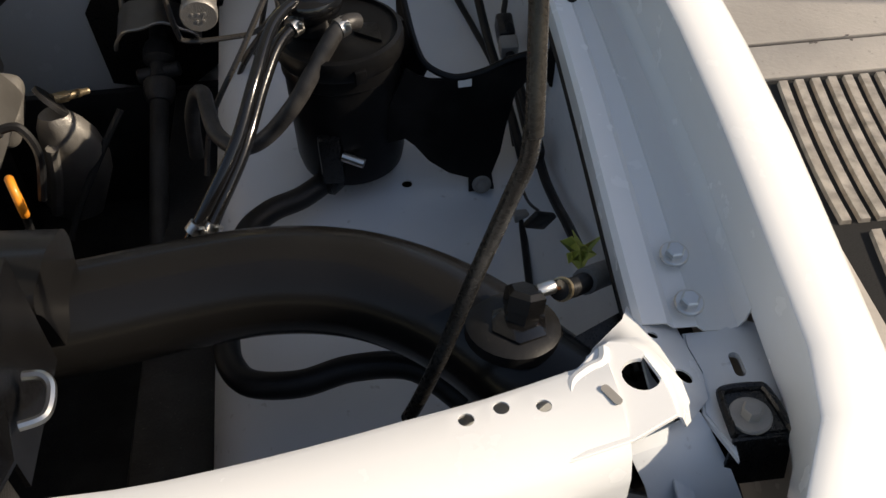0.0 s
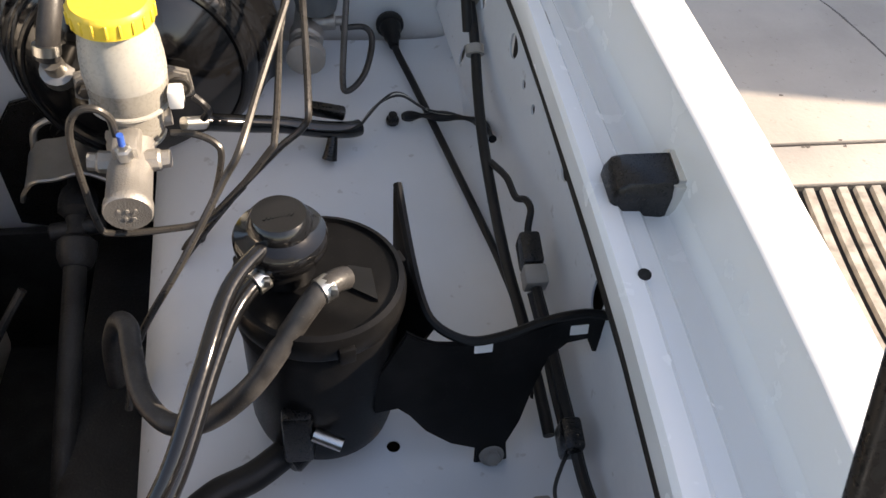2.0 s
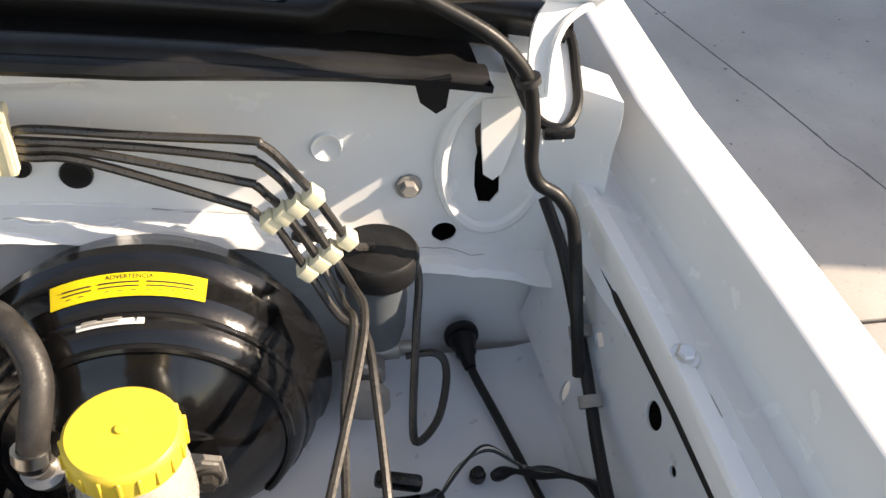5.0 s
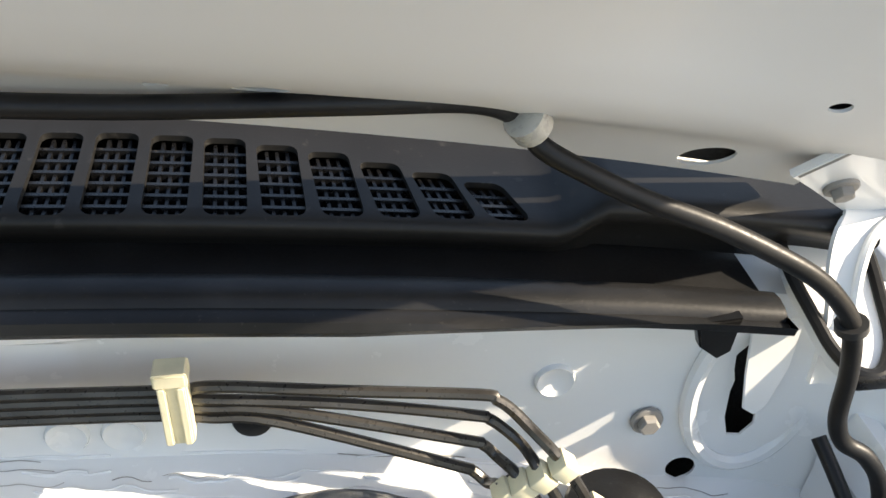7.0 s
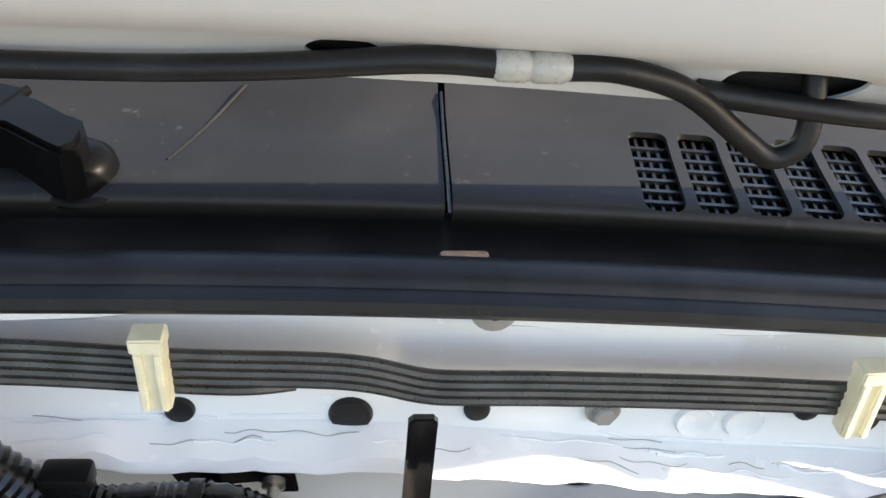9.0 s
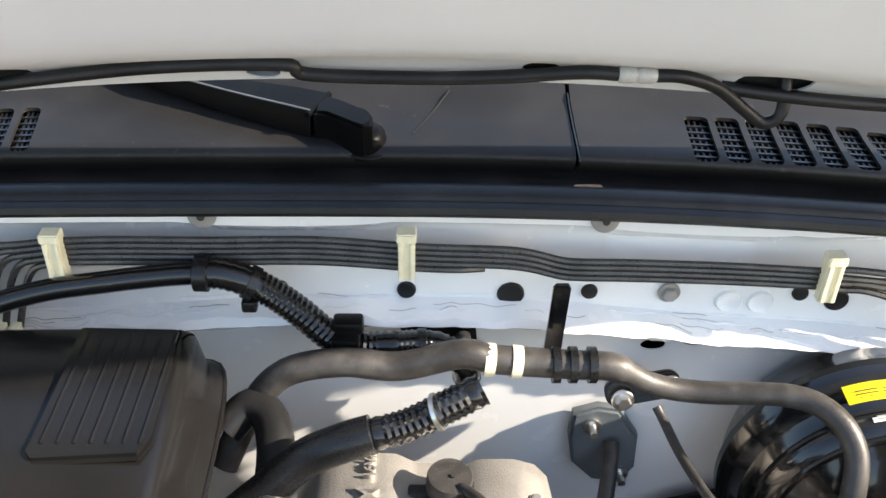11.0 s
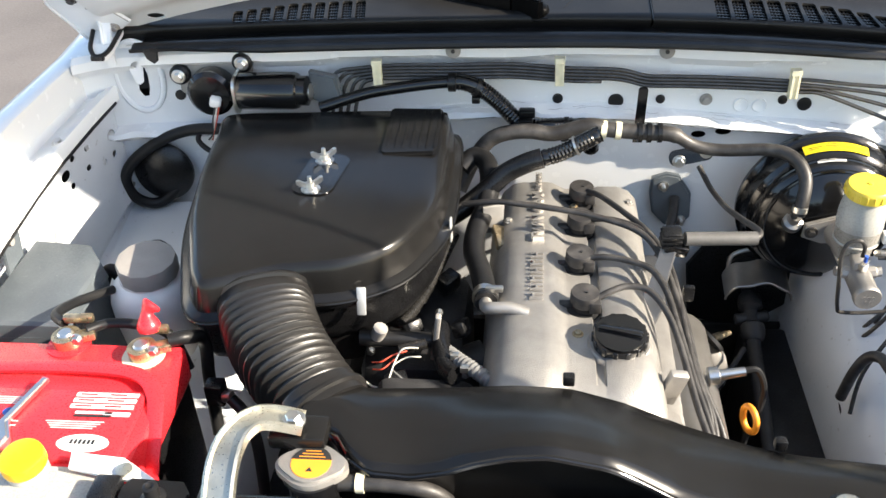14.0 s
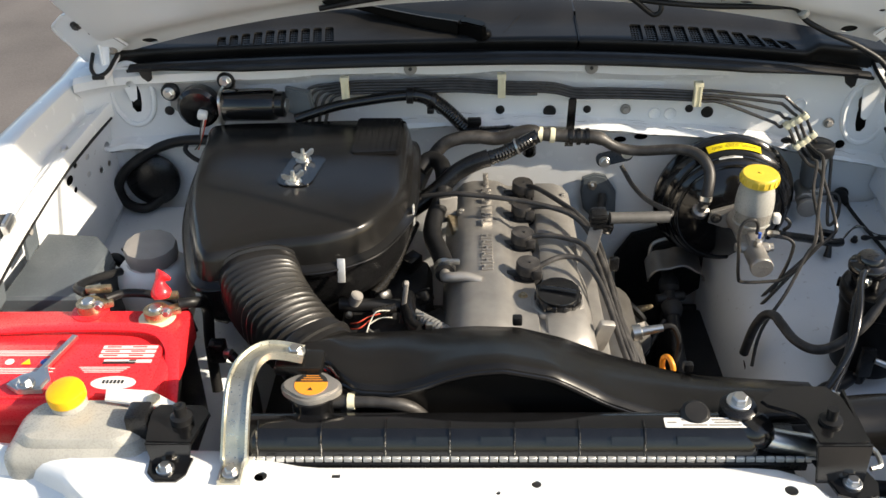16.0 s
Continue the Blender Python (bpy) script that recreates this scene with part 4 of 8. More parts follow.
def pipe_clip(x, z, tall, name="clip"):
    fr = frame_of((x, PY - 0.007, z), (1, 0, 0), (0, 0, 1))
    bm = slab(round_rect(0.013, tall, 0.001, 1), -0.006, 0.004, fr, 0.001)
    for u in (-0.0042, 0.0042):
        slab(round_rect(0.0036, tall * 0.92, 0.0008, 1), 0.004, 0.0062, fr @ Matrix.Translation((u, 0, 0)), 0.0006, bm)
    slab(round_rect(0.015, 0.008, 0.001, 1), -0.006, 0.006, fr @ Matrix.Translation((0, tall / 2 + 0.002, 0)), 0.001, bm)
    part(name, bm, M["cream"], pipes, "cream nylon pipe clip")


pipe_clip(-0.774, 1.154, 0.038)
pipe_clip(-0.510, 1.157, 0.037)
pipe_clip(-0.181, 1.137, 0.038)
for t0, row in ((0, ((-0.0075, 0.934, 1.112), (-0.0170, 0.934, 1.106), (-0.0250, 0.935, 1.100), (-0.0330, 0.936, 1.094))), (1, ((0.0125, 0.936, 1.077), (0.0025, 0.933, 1.070), (-0.005, 0.932, 1.064), (-0.013, 0.931, 1.058)))):
    for q in row:
        part("small_clip", box(q, (0.0105, 0.012, 0.010), Euler((0, radians(42), 0)).to_matrix(), 0.0012), M["cream"], pipes, "cream nylon pipe clip")
for k in range(5):
    part("small_clip", box((-0.858 + 0.011 * k, 0.953, 1.094), (0.008, 0.010, 0.012), None, 0.001), M["cream"], pipes)
settle(pipes)

# black strap hanging from the pipes that holds the heater hose
strap = thing("hose_bracket", (-0.39, 0.96, 1.09), "black steel bracket holding the heater hose to the firewall", "bracket")
part("plate", slab([(-0.0085, -0.056), (0.0055, -0.056), (0.0072, 0.034), (0.005, 0.037), (-0.004, 0.037), (-0.0065, 0.034)], 0, 0.004, frame_of((-0.391, 0.962, 1.102), (1, 0, 0), (0, -0.1, 1)), 0.001), M["gloss"], strap)
for x in (-0.394, -0.381, -0.366):
    part("ring", lathe([(0.010, -0.003), (0.0145, -0.003), (0.0145, 0.003), (0.010, 0.003)], (x, 0.930, 1.081), (1, 0, 0), 18), M["plastic"], strap)
settle(strap)

# ---- heater and vacuum hoses ----
vh = thing("vacuum_hose", (-0.3, 0.92, 1.06), "grey-black rubber vacuum hose running along the firewall to the booster", "hose")
part("hose", tube([(-0.655, 0.90, 1.00), (-0.632, 0.925, 1.04), (-0.604, 0.93, 1.072), (-0.56, 0.93, 1.083), (-0.516, 0.93, 1.079), (-0.467, 0.93, 1.092), (-0.44, 0.93, 1.086), (-0.379, 0.93, 1.081), (-0.347, 0.93, 1.078), (-0.314, 0.93, 1.060), (-0.275, 0.928, 1.054), (-0.208, 0.915, 1.062), (-0.180, 0.895, 1.058), (-0.168, 0.875, 1.040), (-0.172, 0.855, 1.015), (-0.176, 0.850, 0.995)],
                  lambda f: 0.0115 if f < 0.55 else 0.0092, 14), M["hose"], vh)
for x in (-0.446, -0.425):
    part("clamp", lathe([(0.0118, -0.004), (0.0130, -0.004), (0.0130, 0.004), (0.0118, 0.004)], (x, 0.93, 1.086 if x < -0.43 else 1.084), (1, 0, -0.1), 16), M["cream"], vh, "pale spring clamp")
part("end_clamp", lathe([(0.0095, -0.004), (0.0108, -0.004), (0.0108, 0.004), (0.0095, 0.004)], (-0.175, 0.851, 1.004), (-0.1, -0.2, -1), 16), M["bright"], vh)
settle(vh)
har = thing("wiring_harness", (-0.68, 0.96, 1.12), "black taped wiring harness behind the air cleaner", "harness")
part("loom", tube([(-0.86, 0.945, 1.112), (-0.793, 0.955, 1.130), (-0.737, 0.956, 1.140), (-0.69, 0.957, 1.146), (-0.66, 0.957, 1.148)], 0.0088, 12), M["gloss"], har)
part("corrugated_sleeve", tube([(-0.668, 0.957, 1.1475), (-0.648, 0.957, 1.147), (-0.622, 0.957, 1.136), (-0.595, 0.957, 1.113), (-0.567, 0.957, 1.083), (-0.545, 0.957, 1.076), (-0.52, 0.957, 1.077), (-0.487, 0.958, 1.076), (-0.464, 0.962, 1.055), (-0.460, 0.972, 1.03)], 0.0124, 14, 8, ribs=0.0011, pitch=0.0040), M["gloss"], har)
part("collar", lathe([(0.0125, -0.006), (0.0140, -0.005), (0.0140, 0.005), (0.0125, 0.006)], (-0.664, 0.957, 1.1475), (1, 0, -0.03), 16), M["plastic"], har)
for q, d in (((-0.628, 0.957, 1.139), (1, 0, -0.6)), ((-0.498, 0.957, 1.077), (1, 0, 0))):
    part("band", lathe([(0.0125, -0.0035), (0.0138, -0.0035), (0.0138, 0.0035), (0.0125, 0.0035)], q, d, 16), M["plastic"], har)
    part("band_lock", box(Vector(q) + Vector((-0.002, -0.004, -0.017)), (0.012, 0.012, 0.010), None, 0.002), M["plastic"], har)
part("junction", box((-0.558, 0.956, 1.078), (0.022, 0.030, 0.032), None, 0.004), M["canblack"], har)
part("junction_lug", box((-0.556, 0.958, 1.098), (0.024, 0.016, 0.012), None, 0.003), M["canblack"], har)
part("junction_latch", box((-0.556, 0.9395, 1.080), (0.011, 0.004, 0.008), None, 0.001), M["gloss"], har)
part("hanger", slab([(-0.038, 0.006), (0.024, 0.010), (0.026, -0.010), (0.014, -0.010), (0.006, -0.002), (-0.012, -0.004), (-0.016, -0.016), (-0.030, -0.014)], 0, 0.003, frame_of((-0.478, 0.984, 1.068), (1, 0, 0), (0, 0, 1)), 0.001), M["canblack"], har)
part("hanger_stud", lathe([(0.0062, 0), (0.0062, 0.004), (0.0032, 0.005), (0.0032, 0.013), (0, 0.013)], (-0.464, 0.981, 1.068), (0, -1, -0.3), 12), M["bright"], har)
part("hanger_neck", tube([(-0.497, 0.980, 1.064), (-0.498, 0.965, 1.076), (-0.498, 0.958, 1.080)], 0.006, 8), M["canblack"], har)
settle(har)
con = thing("conduit_hose", (-0.51, 0.86, 1.09), "glossy black corrugated conduit rising behind the engine", "conduit")
part("sleeve", tube([(-0.455, 0.872, 1.110), (-0.479, 0.865, 1.100), (-0.508, 0.860, 1.086), (-0.535, 0.858, 1.078)], 0.0125, 14, 6, ribs=0.0013, pitch=0.005), M["gloss"], con)
part("neck", tube([(-0.533, 0.858, 1.079), (-0.555, 0.856, 1.072), (-0.585, 0.855, 1.055), (-0.615, 0.845, 1.03), (-0.66, 0.83, 1.00), (-0.72, 0.81, 0.98)], 0.0145, 14), M["plastic"], con)
part("band", lathe([(0.0132, -0.0015), (0.014, -0.0015), (0.014, 0.0015), (0.0132, 0.0015)], (-0.487, 0.863, 1.096), (-1, 0, -0.45), 16), M["bright"], con)
settle(con)

pl = thing("gasket_plate", (-0.332, 1.0, 0.93), "dark grey fixing plate with two studs on the firewall", "plate")
fr = frame_of((-0.332, 0.998, 0.929), (1, 0, 0), (0, 0, 1))
part("plate", slab([(-0.030, 0.040), (-0.008, 0.048), (0.012, 0.044), (0.032, 0.012), (0.034, -0.03), (0.022, -0.048), (-0.004, -0.046), (-0.026, -0.022), (-0.032, 0.012)], 0, 0.010, fr, 0.003), M["grey"], pl)
for u, v in ((-0.012, 0.028), (0.020, -0.034)):
    part("stud", lathe([(0.008, 0), (0.008, 0.003), (0.0036, 0.0035), (0.0036, 0.014), (0, 0.014)], fr @ Vector((u, v, 0.01)), (0, -1, 0), 14), M["bright"], pl)
part("cable", tube([(-0.325, 0.985, 0.938), (-0.328, 0.965, 0.925), (-0.338, 0.93, 0.90), (-0.355, 0.89, 0.89), (-0.37, 0.85, 0.90)], 0.0075, 10), M["hose"], pl)
settle(pl)
pb = thing("pipe_bracket", (-0.31, 0.96, 1.02), "small black bracket with two bolts and a hanging cable", "bracket")
part("plate", slab(round_rect(0.064, 0.024, 0.010), 0, 0.006, frame_of((-0.312, 0.966, 1.024), (1, 0, 0.25), (-0.2, 0.5, 1)), 0.002), M["plastic"], pb)
hex_bolt((-0.330, 0.955, 1.020), (0, -1, 0.2), pb, 0.0065)
hex_bolt((-0.292, 0.955, 1.036), (0, -1, 0.2), pb, 0.0065)
part("cable", tube([(-0.300, 0.955, 1.012), (-0.295, 0.945, 1.005), (-0.286, 0.91, 0.998), (-0.273, 0.86, 1.0), (-0.262, 0.80, 1.018), (-0.259, 0.75, 1.040), (-0.261, 0.715, 1.056), (-0.266, 0.702, 1.058), (-0.275, 0.699, 1.057)], 0.0042, 10), M["hose"], pb)
part("sleeve", tube([(-0.268, 0.700, 1.057), (-0.31, 0.694, 1.060), (-0.357, 0.688, 1.063)], 0.0088, 18, 4), M["hosegrey"], pb, "grey sleeve over the cable end")
settle(pb)

# ---- brake booster ----
boost = thing("brake_booster", (-0.118, 0.93, 0.95), "glossy black brake vacuum booster on the firewall", "brake booster")
BC = Vector((-0.120, 0.0, 0.953))
prof = [(0.0, 0.999), (0.090, 0.999), (0.098, 0.990), (0.107, 0.975), (0.1165, 0.952), (0.1215, 0.947), (0.1215, 0.940), (0.117, 0.936), (0.112, 0.926), (0.110, 0.916), (0.103, 0.910), (0.1005, 0.900), (0.096, 0.893), (0.090, 0.890), (0.082, 0.884), (0.066, 0.872), (0.050, 0.866), (0.032, 0.862), (0.0, 0.860)]
part("shell", lathe([(r, -y) for r, y in prof], (BC.x, 0, BC.z), (0, -1, 0), 56), M["gloss"], boost)
for r, y in ((0.1005, 0.905), (0.090, 0.8895)):
    part("ridge", tube([(BC.x + r * math.cos(radians(10 * k)), y, BC.z + r * math.sin(radians(10 * k))) for k in range(37)], 0.0032, 8, 2), M["gloss"], boost)


def curved_label(r, y0, y1, a0, a1, lift=0.0008):
    rows = []
    for i in range(13):
        a = radians(a0 + (a1 - a0) * i / 12)
        rows.append([Vector((BC.x + (q + lift) * math.cos(a), y, BC.z + (q + lift) * math.sin(a))) for q, y in ((r[0], y0), (r[1], y1))])
    return thick(loft(rows, closed=False), 0.0004)


lab = part("warning_label", curved_label((0.1135, 0.1090), 0.929, 0.9130, 66, 113, 0.0012), M["ylabel"], boost, "yellow warning label with small black print")
for j in range(3):
    for a0, a1 in ((70, 84), (86, 98), (100, 109)):
        r = 0.1125 - 0.0011 * j
        part("print_line", curved_label((r - 0.0009, r - 0.0011), 0.9225 - 0.0025 * j, 0.9217 - 0.0025 * j, a0, a1, 0.0020), M["ink"], lab)
part("code_label", curved_label((0.1012, 0.0998), 0.9040, 0.8985, 84, 106, 0.0014), M["label"], boost, "small white code label")


def bent_writing(text, size, mid, y, r, slope, parent):
    """Writing laid round the shell; mid is its middle angle, slope the fall of the radius towards the front."""
    cu = bpy.data.curves.new("text", "FONT")
    cu.body, cu.size, cu.extrude, cu.align_x, cu.align_y = text, size, 0.0001, "CENTER", "CENTER"
    tmp = new("text", cu)
    me = bpy.data.meshes.new_from_object(tmp.evaluated_get(bpy.context.evaluated_depsgraph_get()))
    bpy.data.objects.remove(tmp)
    for v in me.vertices:
        a = radians(mid) - v.co.x / r
        q = r + slope * v.co.y + v.co.z
        v.co = Vector((BC.x + q * math.cos(a), y + v.co.y, BC.z + q * math.sin(a)))
    me.materials.clear()
    me.materials.append(M["ink"])
    ob = new("lettering", me)
    ob.parent = parent
    return tagged(ob, "")


bent_writing("ADVERTENCIA", 0.0042, 89, 0.9262, 0.1140, 0.27, lab)
bent_writing("Y", 0.0055, 86.5, 0.9013, 0.1024, 0.25, boost)
for a0, a1, yy in ((91, 97, 0.9025), (92, 104, 0.9000), (99, 104, 0.9025)):
    part("code_mark", curved_label((0.1012, 0.1009), yy + 0.0006, yy - 0.0006, a0, a1, 0.002), M["greycap"], boost)
part("hose_port", lathe([(0.014, 0), (0.014, 0.012), (0.0085, 0.014), (0.0085, 0.03)], (-0.176, 0.872, 0.965), (0, -0.55, 0.83), 16), M["shield"], boost)
part("flange_plate", slab([(-0.045, 0.012), (0.0, 0.026), (0.045, 0.012), (0.047, -0.010), (0.02, -0.02), (-0.02, -0.02), (-0.047, -0.010)], 0, 0.006, frame_of((-0.117, 0.858, 0.965), (1, 0, 0), (0, 0, 1)), 0.002), M["alloy"], boost)
for u in (-0.036, 0.036):
    hex_bolt((-0.117 + u, 0.852, 0.965), (0, -1, 0), boost, 0.0062, M["steel"])
settle(boost)

# ---- brake master cylinder ----
mc = thing("master_cylinder", (-0.11, 0.78, 0.97), "cast aluminium brake master cylinder with milky fluid reservoir", "brake cylinder")
ax = Vector((0.006, -0.146, -0.012)).normalized()
a0 = Vector((-0.116, 0.862, 0.966))
bodyp = [(0.0, 0.0), (0.020, 0.0), (0.020, 0.02), (0.0175, 0.03), (0.0175, 0.075), (0.0185, 0.080), (0.0165, 0.092), (0.0165, 0.138), (0.0178, 0.140), (0.0178, 0.1475), (0.0168, 0.149), (0, 0.149)]
part("body", lathe(bodyp, a0, ax, 28), M["alloy"], mc)
endc = a0 + ax * 0.1495
fr = frame_of(endc, (1, 0, 0), (0, -0.08, 1))
for u, v in ((-0.006, 0.003), (0, 0.003), (0.006, 0.003), (-0.002, -0.005), (0.004, -0.005)):
    part("stamp", slab(round_rect(0.0022, 0.0032, 0.0004, 1), -0.0002, 0.0003, fr @ Matrix.Translation((u, v, 0))), M["greycap"], mc)
part("boss", box(a0 + ax * 0.095 + Vector((0, 0, 0.016)), (0.020, 0.030, 0.016), None, 0.004), M["alloy"], mc)
for q, d in ((a0 + ax * 0.10 + Vector((0.012, 0, 0.004)), (1, 0, 0.1)), (a0 + ax * 0.10 + Vector((-0.012, 0, 0.004)), (-1, 0, 0.1)), (a0 + ax * 0.055 + Vector((0.012, 0, 0.004)), (1, 0.1, 0.1))):
    part("port", lathe([(0.0085, 0), (0.0085, 0.010), (0.0068, 0.012), (0.0068, 0.018), (0, 0.018)], q, d, 8), M["alloy"], mc)
part("union_nut", lathe([(0.0062, 0), (0.0062, 0.009), (0.004, 0.010), (0.003, 0.014)], a0 + ax * 0.112 + Vector((0.0, 0, 0.019)), (0, -0.2, 1), 6), M["bright"], mc)
part("blue_tag", lathe([(0.0026, 0), (0.0026, 0.010), (0, 0.010)], a0 + ax * 0.112 + Vector((0.0, -0.002, 0.032)), (0, -0.1, 1), 12), M["blue"], mc, "blue plastic sleeve")
C = Vector((-0.110, 0.802, 0.0))
res = part("reservoir", lathe([(0.0298, 1.012), (0.0304, 1.018), (0.0300, 1.030), (0.0288, 1.042), (0.0264, 1.053), (0.0250, 1.060), (0.0246, 1.070)], C, (0, 0, 1), 44), M["milky"], mc, "milky plastic fluid reservoir")
part("fluid_bowl", lathe([(0.0205, 0.984), (0.0216, 0.986), (0.0268, 0.989), (0.0284, 0.992), (0.0291, 0.998), (0.0298, 1.012)], C, (0, 0, 1), 44), M["fluid"], mc, "lower bowl darkened by fluid")
part("level_seam", lathe([(0.0282, -0.0022), (0.0302, -0.0008), (0.0302, 0.0012), (0.0282, 0.0024)], C + Vector((0, 0, 0.9905)), (0, 0, 1), 44), M["milky"], mc)
part("lower_tank", lathe([(0.0165, 0.958), (0.0195, 0.962), (0.0208, 0.974), (0.0218, 0.986)], C + Vector((0.001, -0.004, 0)), (0, 0, 1), 32), M["fluid"], mc)
part("neck_clip", tube([C + Vector((0.0215 * math.cos(a * 0.3 + 0.1), -0.004 + 0.0215 * math.sin(a * 0.3 + 0.1) - 0.002, 0.963)) for a in range(-11, 1)], 0.0018, 8, 2), M["bright"], mc, "bright wire clip")
part("rear_tank", tube([C + Vector((-0.003, 0.028, 0.982)), C + Vector((-0.003, 0.0, 0.985))], 0.014, 16, 3), M["fluid"], mc)
cap = [(0.0272, 0), (0.0292, 0.001), (0.0292, 0.012), (0.0286, 0.0145), (0.0266, 0.0165), (0.0, 0.0168)]
capm = lathe(cap, C + Vector((0, -0.004, 1.062)), (0, -0.06, 1), 44)
grips = []
for k in range(20):
    an = 2 * math.pi * k / 20
    grips.append(box(C + Vector((0.0296 * math.cos(an), -0.004 + 0.0296 * math.sin(an), 1.0685)), (0.0022, 0.0022, 0.010), Euler((0, 0, an)).to_matrix(), 0.0006, None, 1))
lathe([(0.003, 0), (0.003, 0.0015), (0, 0.0018)], C + Vector((0, -0.005, 1.0785)), (0, -0.06, 1), 12, capm)
capo = part("cap", capm, M["yellow"], mc, "yellow screw cap with ribbed edge")
for g in grips:
    part("grip", g, M["yellow"], capo)
capf = frame_of(C + Vector((0, -0.004, 1.062)), (1, 0, 0), (0, 1, 0.06)) @ Matrix.Translation((0, 0, 0.0168))
part("sensor_plug", box((-0.075, 0.790, 1.000), (0.011, 0.013, 0.016), None, 0.002), M["label"], mc, "white level-sensor plug")
part("sensor_lead", tube([(-0.062, 0.787, 1.002), (-0.055, 0.785, 0.995), (-0.053, 0.79, 0.985), (-0.058, 0.795, 0.975)], 0.003, 8), M["rubber"], mc)
part("feed_pipe", tube([(-0.115, 0.752, 0.995), (-0.116, 0.750, 1.012), (-0.125, 0.748, 1.022), (-0.138, 0.748, 1.018), (-0.1445, 0.745, 1.000), (-0.142, 0.738, 0.96), (-0.138, 0.735, 0.925), (-0.130, 0.735, 0.915), (-0.09, 0.740, 0.912), (-0.06, 0.745, 0.915), (-0.03, 0.755, 0.94)], 0.0028, 8, 6), M["steel"], mc)
part("side_pipe", tube([(-0.082, 0.782, 0.972), (-0.065, 0.780, 0.972), (-0.050, 0.776, 0.966), (-0.046, 0.772, 0.955), (-0.055, 0.765, 0.92), (-0.075, 0.765, 0.86), (-0.090, 0.775, 0.82)], 0.0028, 8, 6), M["steel"], mc)
settle(mc)

# wire loom from the cylinder across the wheel arch
loom = thing("wire_loom", (0.02, 0.84, 0.93), "black sleeved wire loom with torn tape and a cable clip", "harness")
part("silver_end", tube([(-0.075, 0.805, 0.963), (-0.052, 0.823, 0.950)], 0.0055, 12, 4), M["bright"], loom)
part("sleeve", tube([(-0.060, 0.818, 0.954), (-0.03, 0.832, 0.940), (0.0, 0.842, 0.930), (0.03, 0.846, 0.921), (0.055, 0.850, 0.916), (0.065, 0.855, 0.914)], 0.0075, 12, 5), M["gloss"], loom)
part("clip_plate", box((0.038, 0.862, 0.928), (0.032, 0.010, 0.012), Euler((0.2, 0.1, -0.2)).to_matrix(), 0.003), M["plastic"], loom)
part("peg", tube([(0.042, 0.845, 0.915), (0.040, 0.838, 0.905), (0.038, 0.834, 0.897)], lambda f: 0.004 + 0.003 * f, 10), M["plastic"], loom)
for k in range(3):
    part("wire", tube([(0.065, 0.855, 0.914), (0.082 + 0.002 * k, 0.872, 0.925 + 0.002 * k), (0.103, 0.878 + 0.002 * k, 0.930), (0.125, 0.868, 0.922), (0.150, 0.862, 0.918 + 0.001 * k)], 0.0012, 6), M["wire_w" if k == 1 else "ink"], loom)
part("torn_tape", tube([(0.105, 0.868, 0.914), (0.118, 0.872, 0.912), (0.130, 0.868, 0.914), (0.150, 0.862, 0.917), (0.166, 0.845, 0.925), (0.171, 0.82, 0.935), (0.172, 0.80, 0.94)], lambda f: 0.0035 + 0.0015 * math.sin(f * 19), 8), M["rubber"], loom)
part("bolt_pin", lathe([(0.006, -0.002), (0.006, 0.002), (0.004, 0.0025), (0.004, 0.008), (0, 0.009)], (0.097, 0.878, 0.903), (0, -0.2, 1), 10), M["plastic"], loom)
settle(loom)

# ---- clutch cylinder ----
cl = thing("clutch_cylinder", (0.03, 0.94, 0.98), "dark blue-grey clutch fluid reservoir above an aluminium cylinder", "clutch cylinder")
part("reservoir", lathe([(0.018, 0.972), (0.0205, 0.985), (0.0215, 1.02), (0.022, 1.035)], (0.034, 0.957, 0), (0, 0, 1), 24), M["grey"], cl)
part("cap", lathe([(0.0265, 1.032), (0.028, 1.034), (0.028, 1.048), (0.026, 1.051), (0.018, 1.051), (0.014, 1.053), (0, 1.053)], (0.034, 0.957, 0), (0, 0, 1), 28), M["rubber"], cl)
part("body", lathe([(0.013, 0), (0.013, 0.035), (0.0155, 0.037), (0.0155, 0.048), (0.0135, 0.050), (0.0135, 0.055), (0, 0.055)], (0.028, 0.985, 0.955), (-0.1, -1, -0.12), 24), M["alloy"], cl)
part("dust_ring", lathe([(0.0175, 0), (0.0175, 0.009), (0.012, 0.011)], (0.023, 0.925, 0.945), (-0.1, -1, -0.12), 24), M["greycap"], cl)
part("port", lathe([(0.008, 0), (0.008, 0.02), (0.0045, 0.021), (0.0045, 0.03)], (0.030, 0.955, 0.958), (1, 0, 0.05), 14), M["alloy"], cl)
part("spacer", lathe([(0.0125, 0), (0.0125, 0.006), (0, 0.006)], (-0.010, 0.990, 1.035), (0, -1, 0), 18), M["rubber"], cl)
part("spacer_stud", lathe([(0.003, 0.005), (0.003, 0.016), (0, 0.016)], (-0.010, 0.990, 1.035), (0.1, -1, -0.2), 8), M["bright"], cl)
settle(cl)
gb = thing("cable_grommet", (0.107, 0.98, 0.917), "black rubber grommet with a thin cable through the firewall", "grommet")
part("plate", lathe([(0.0135, 0), (0.0135, 0.003), (0.010, 0.004), (0, 0.004)], (0.104, 0.9885, 0.934), (0, -1, 0.1), 20), M["rubber"], gb)
part("boot", lathe([(0.0105, 0.002), (0.0100, 0.008), (0.008, 0.012), (0.008, 0.017), (0.006, 0.020), (0.0045, 0.03), (0, 0.03)], (0.104, 0.986, 0.934), (0.05, -1, -0.15), 18), M["rubber"], gb)
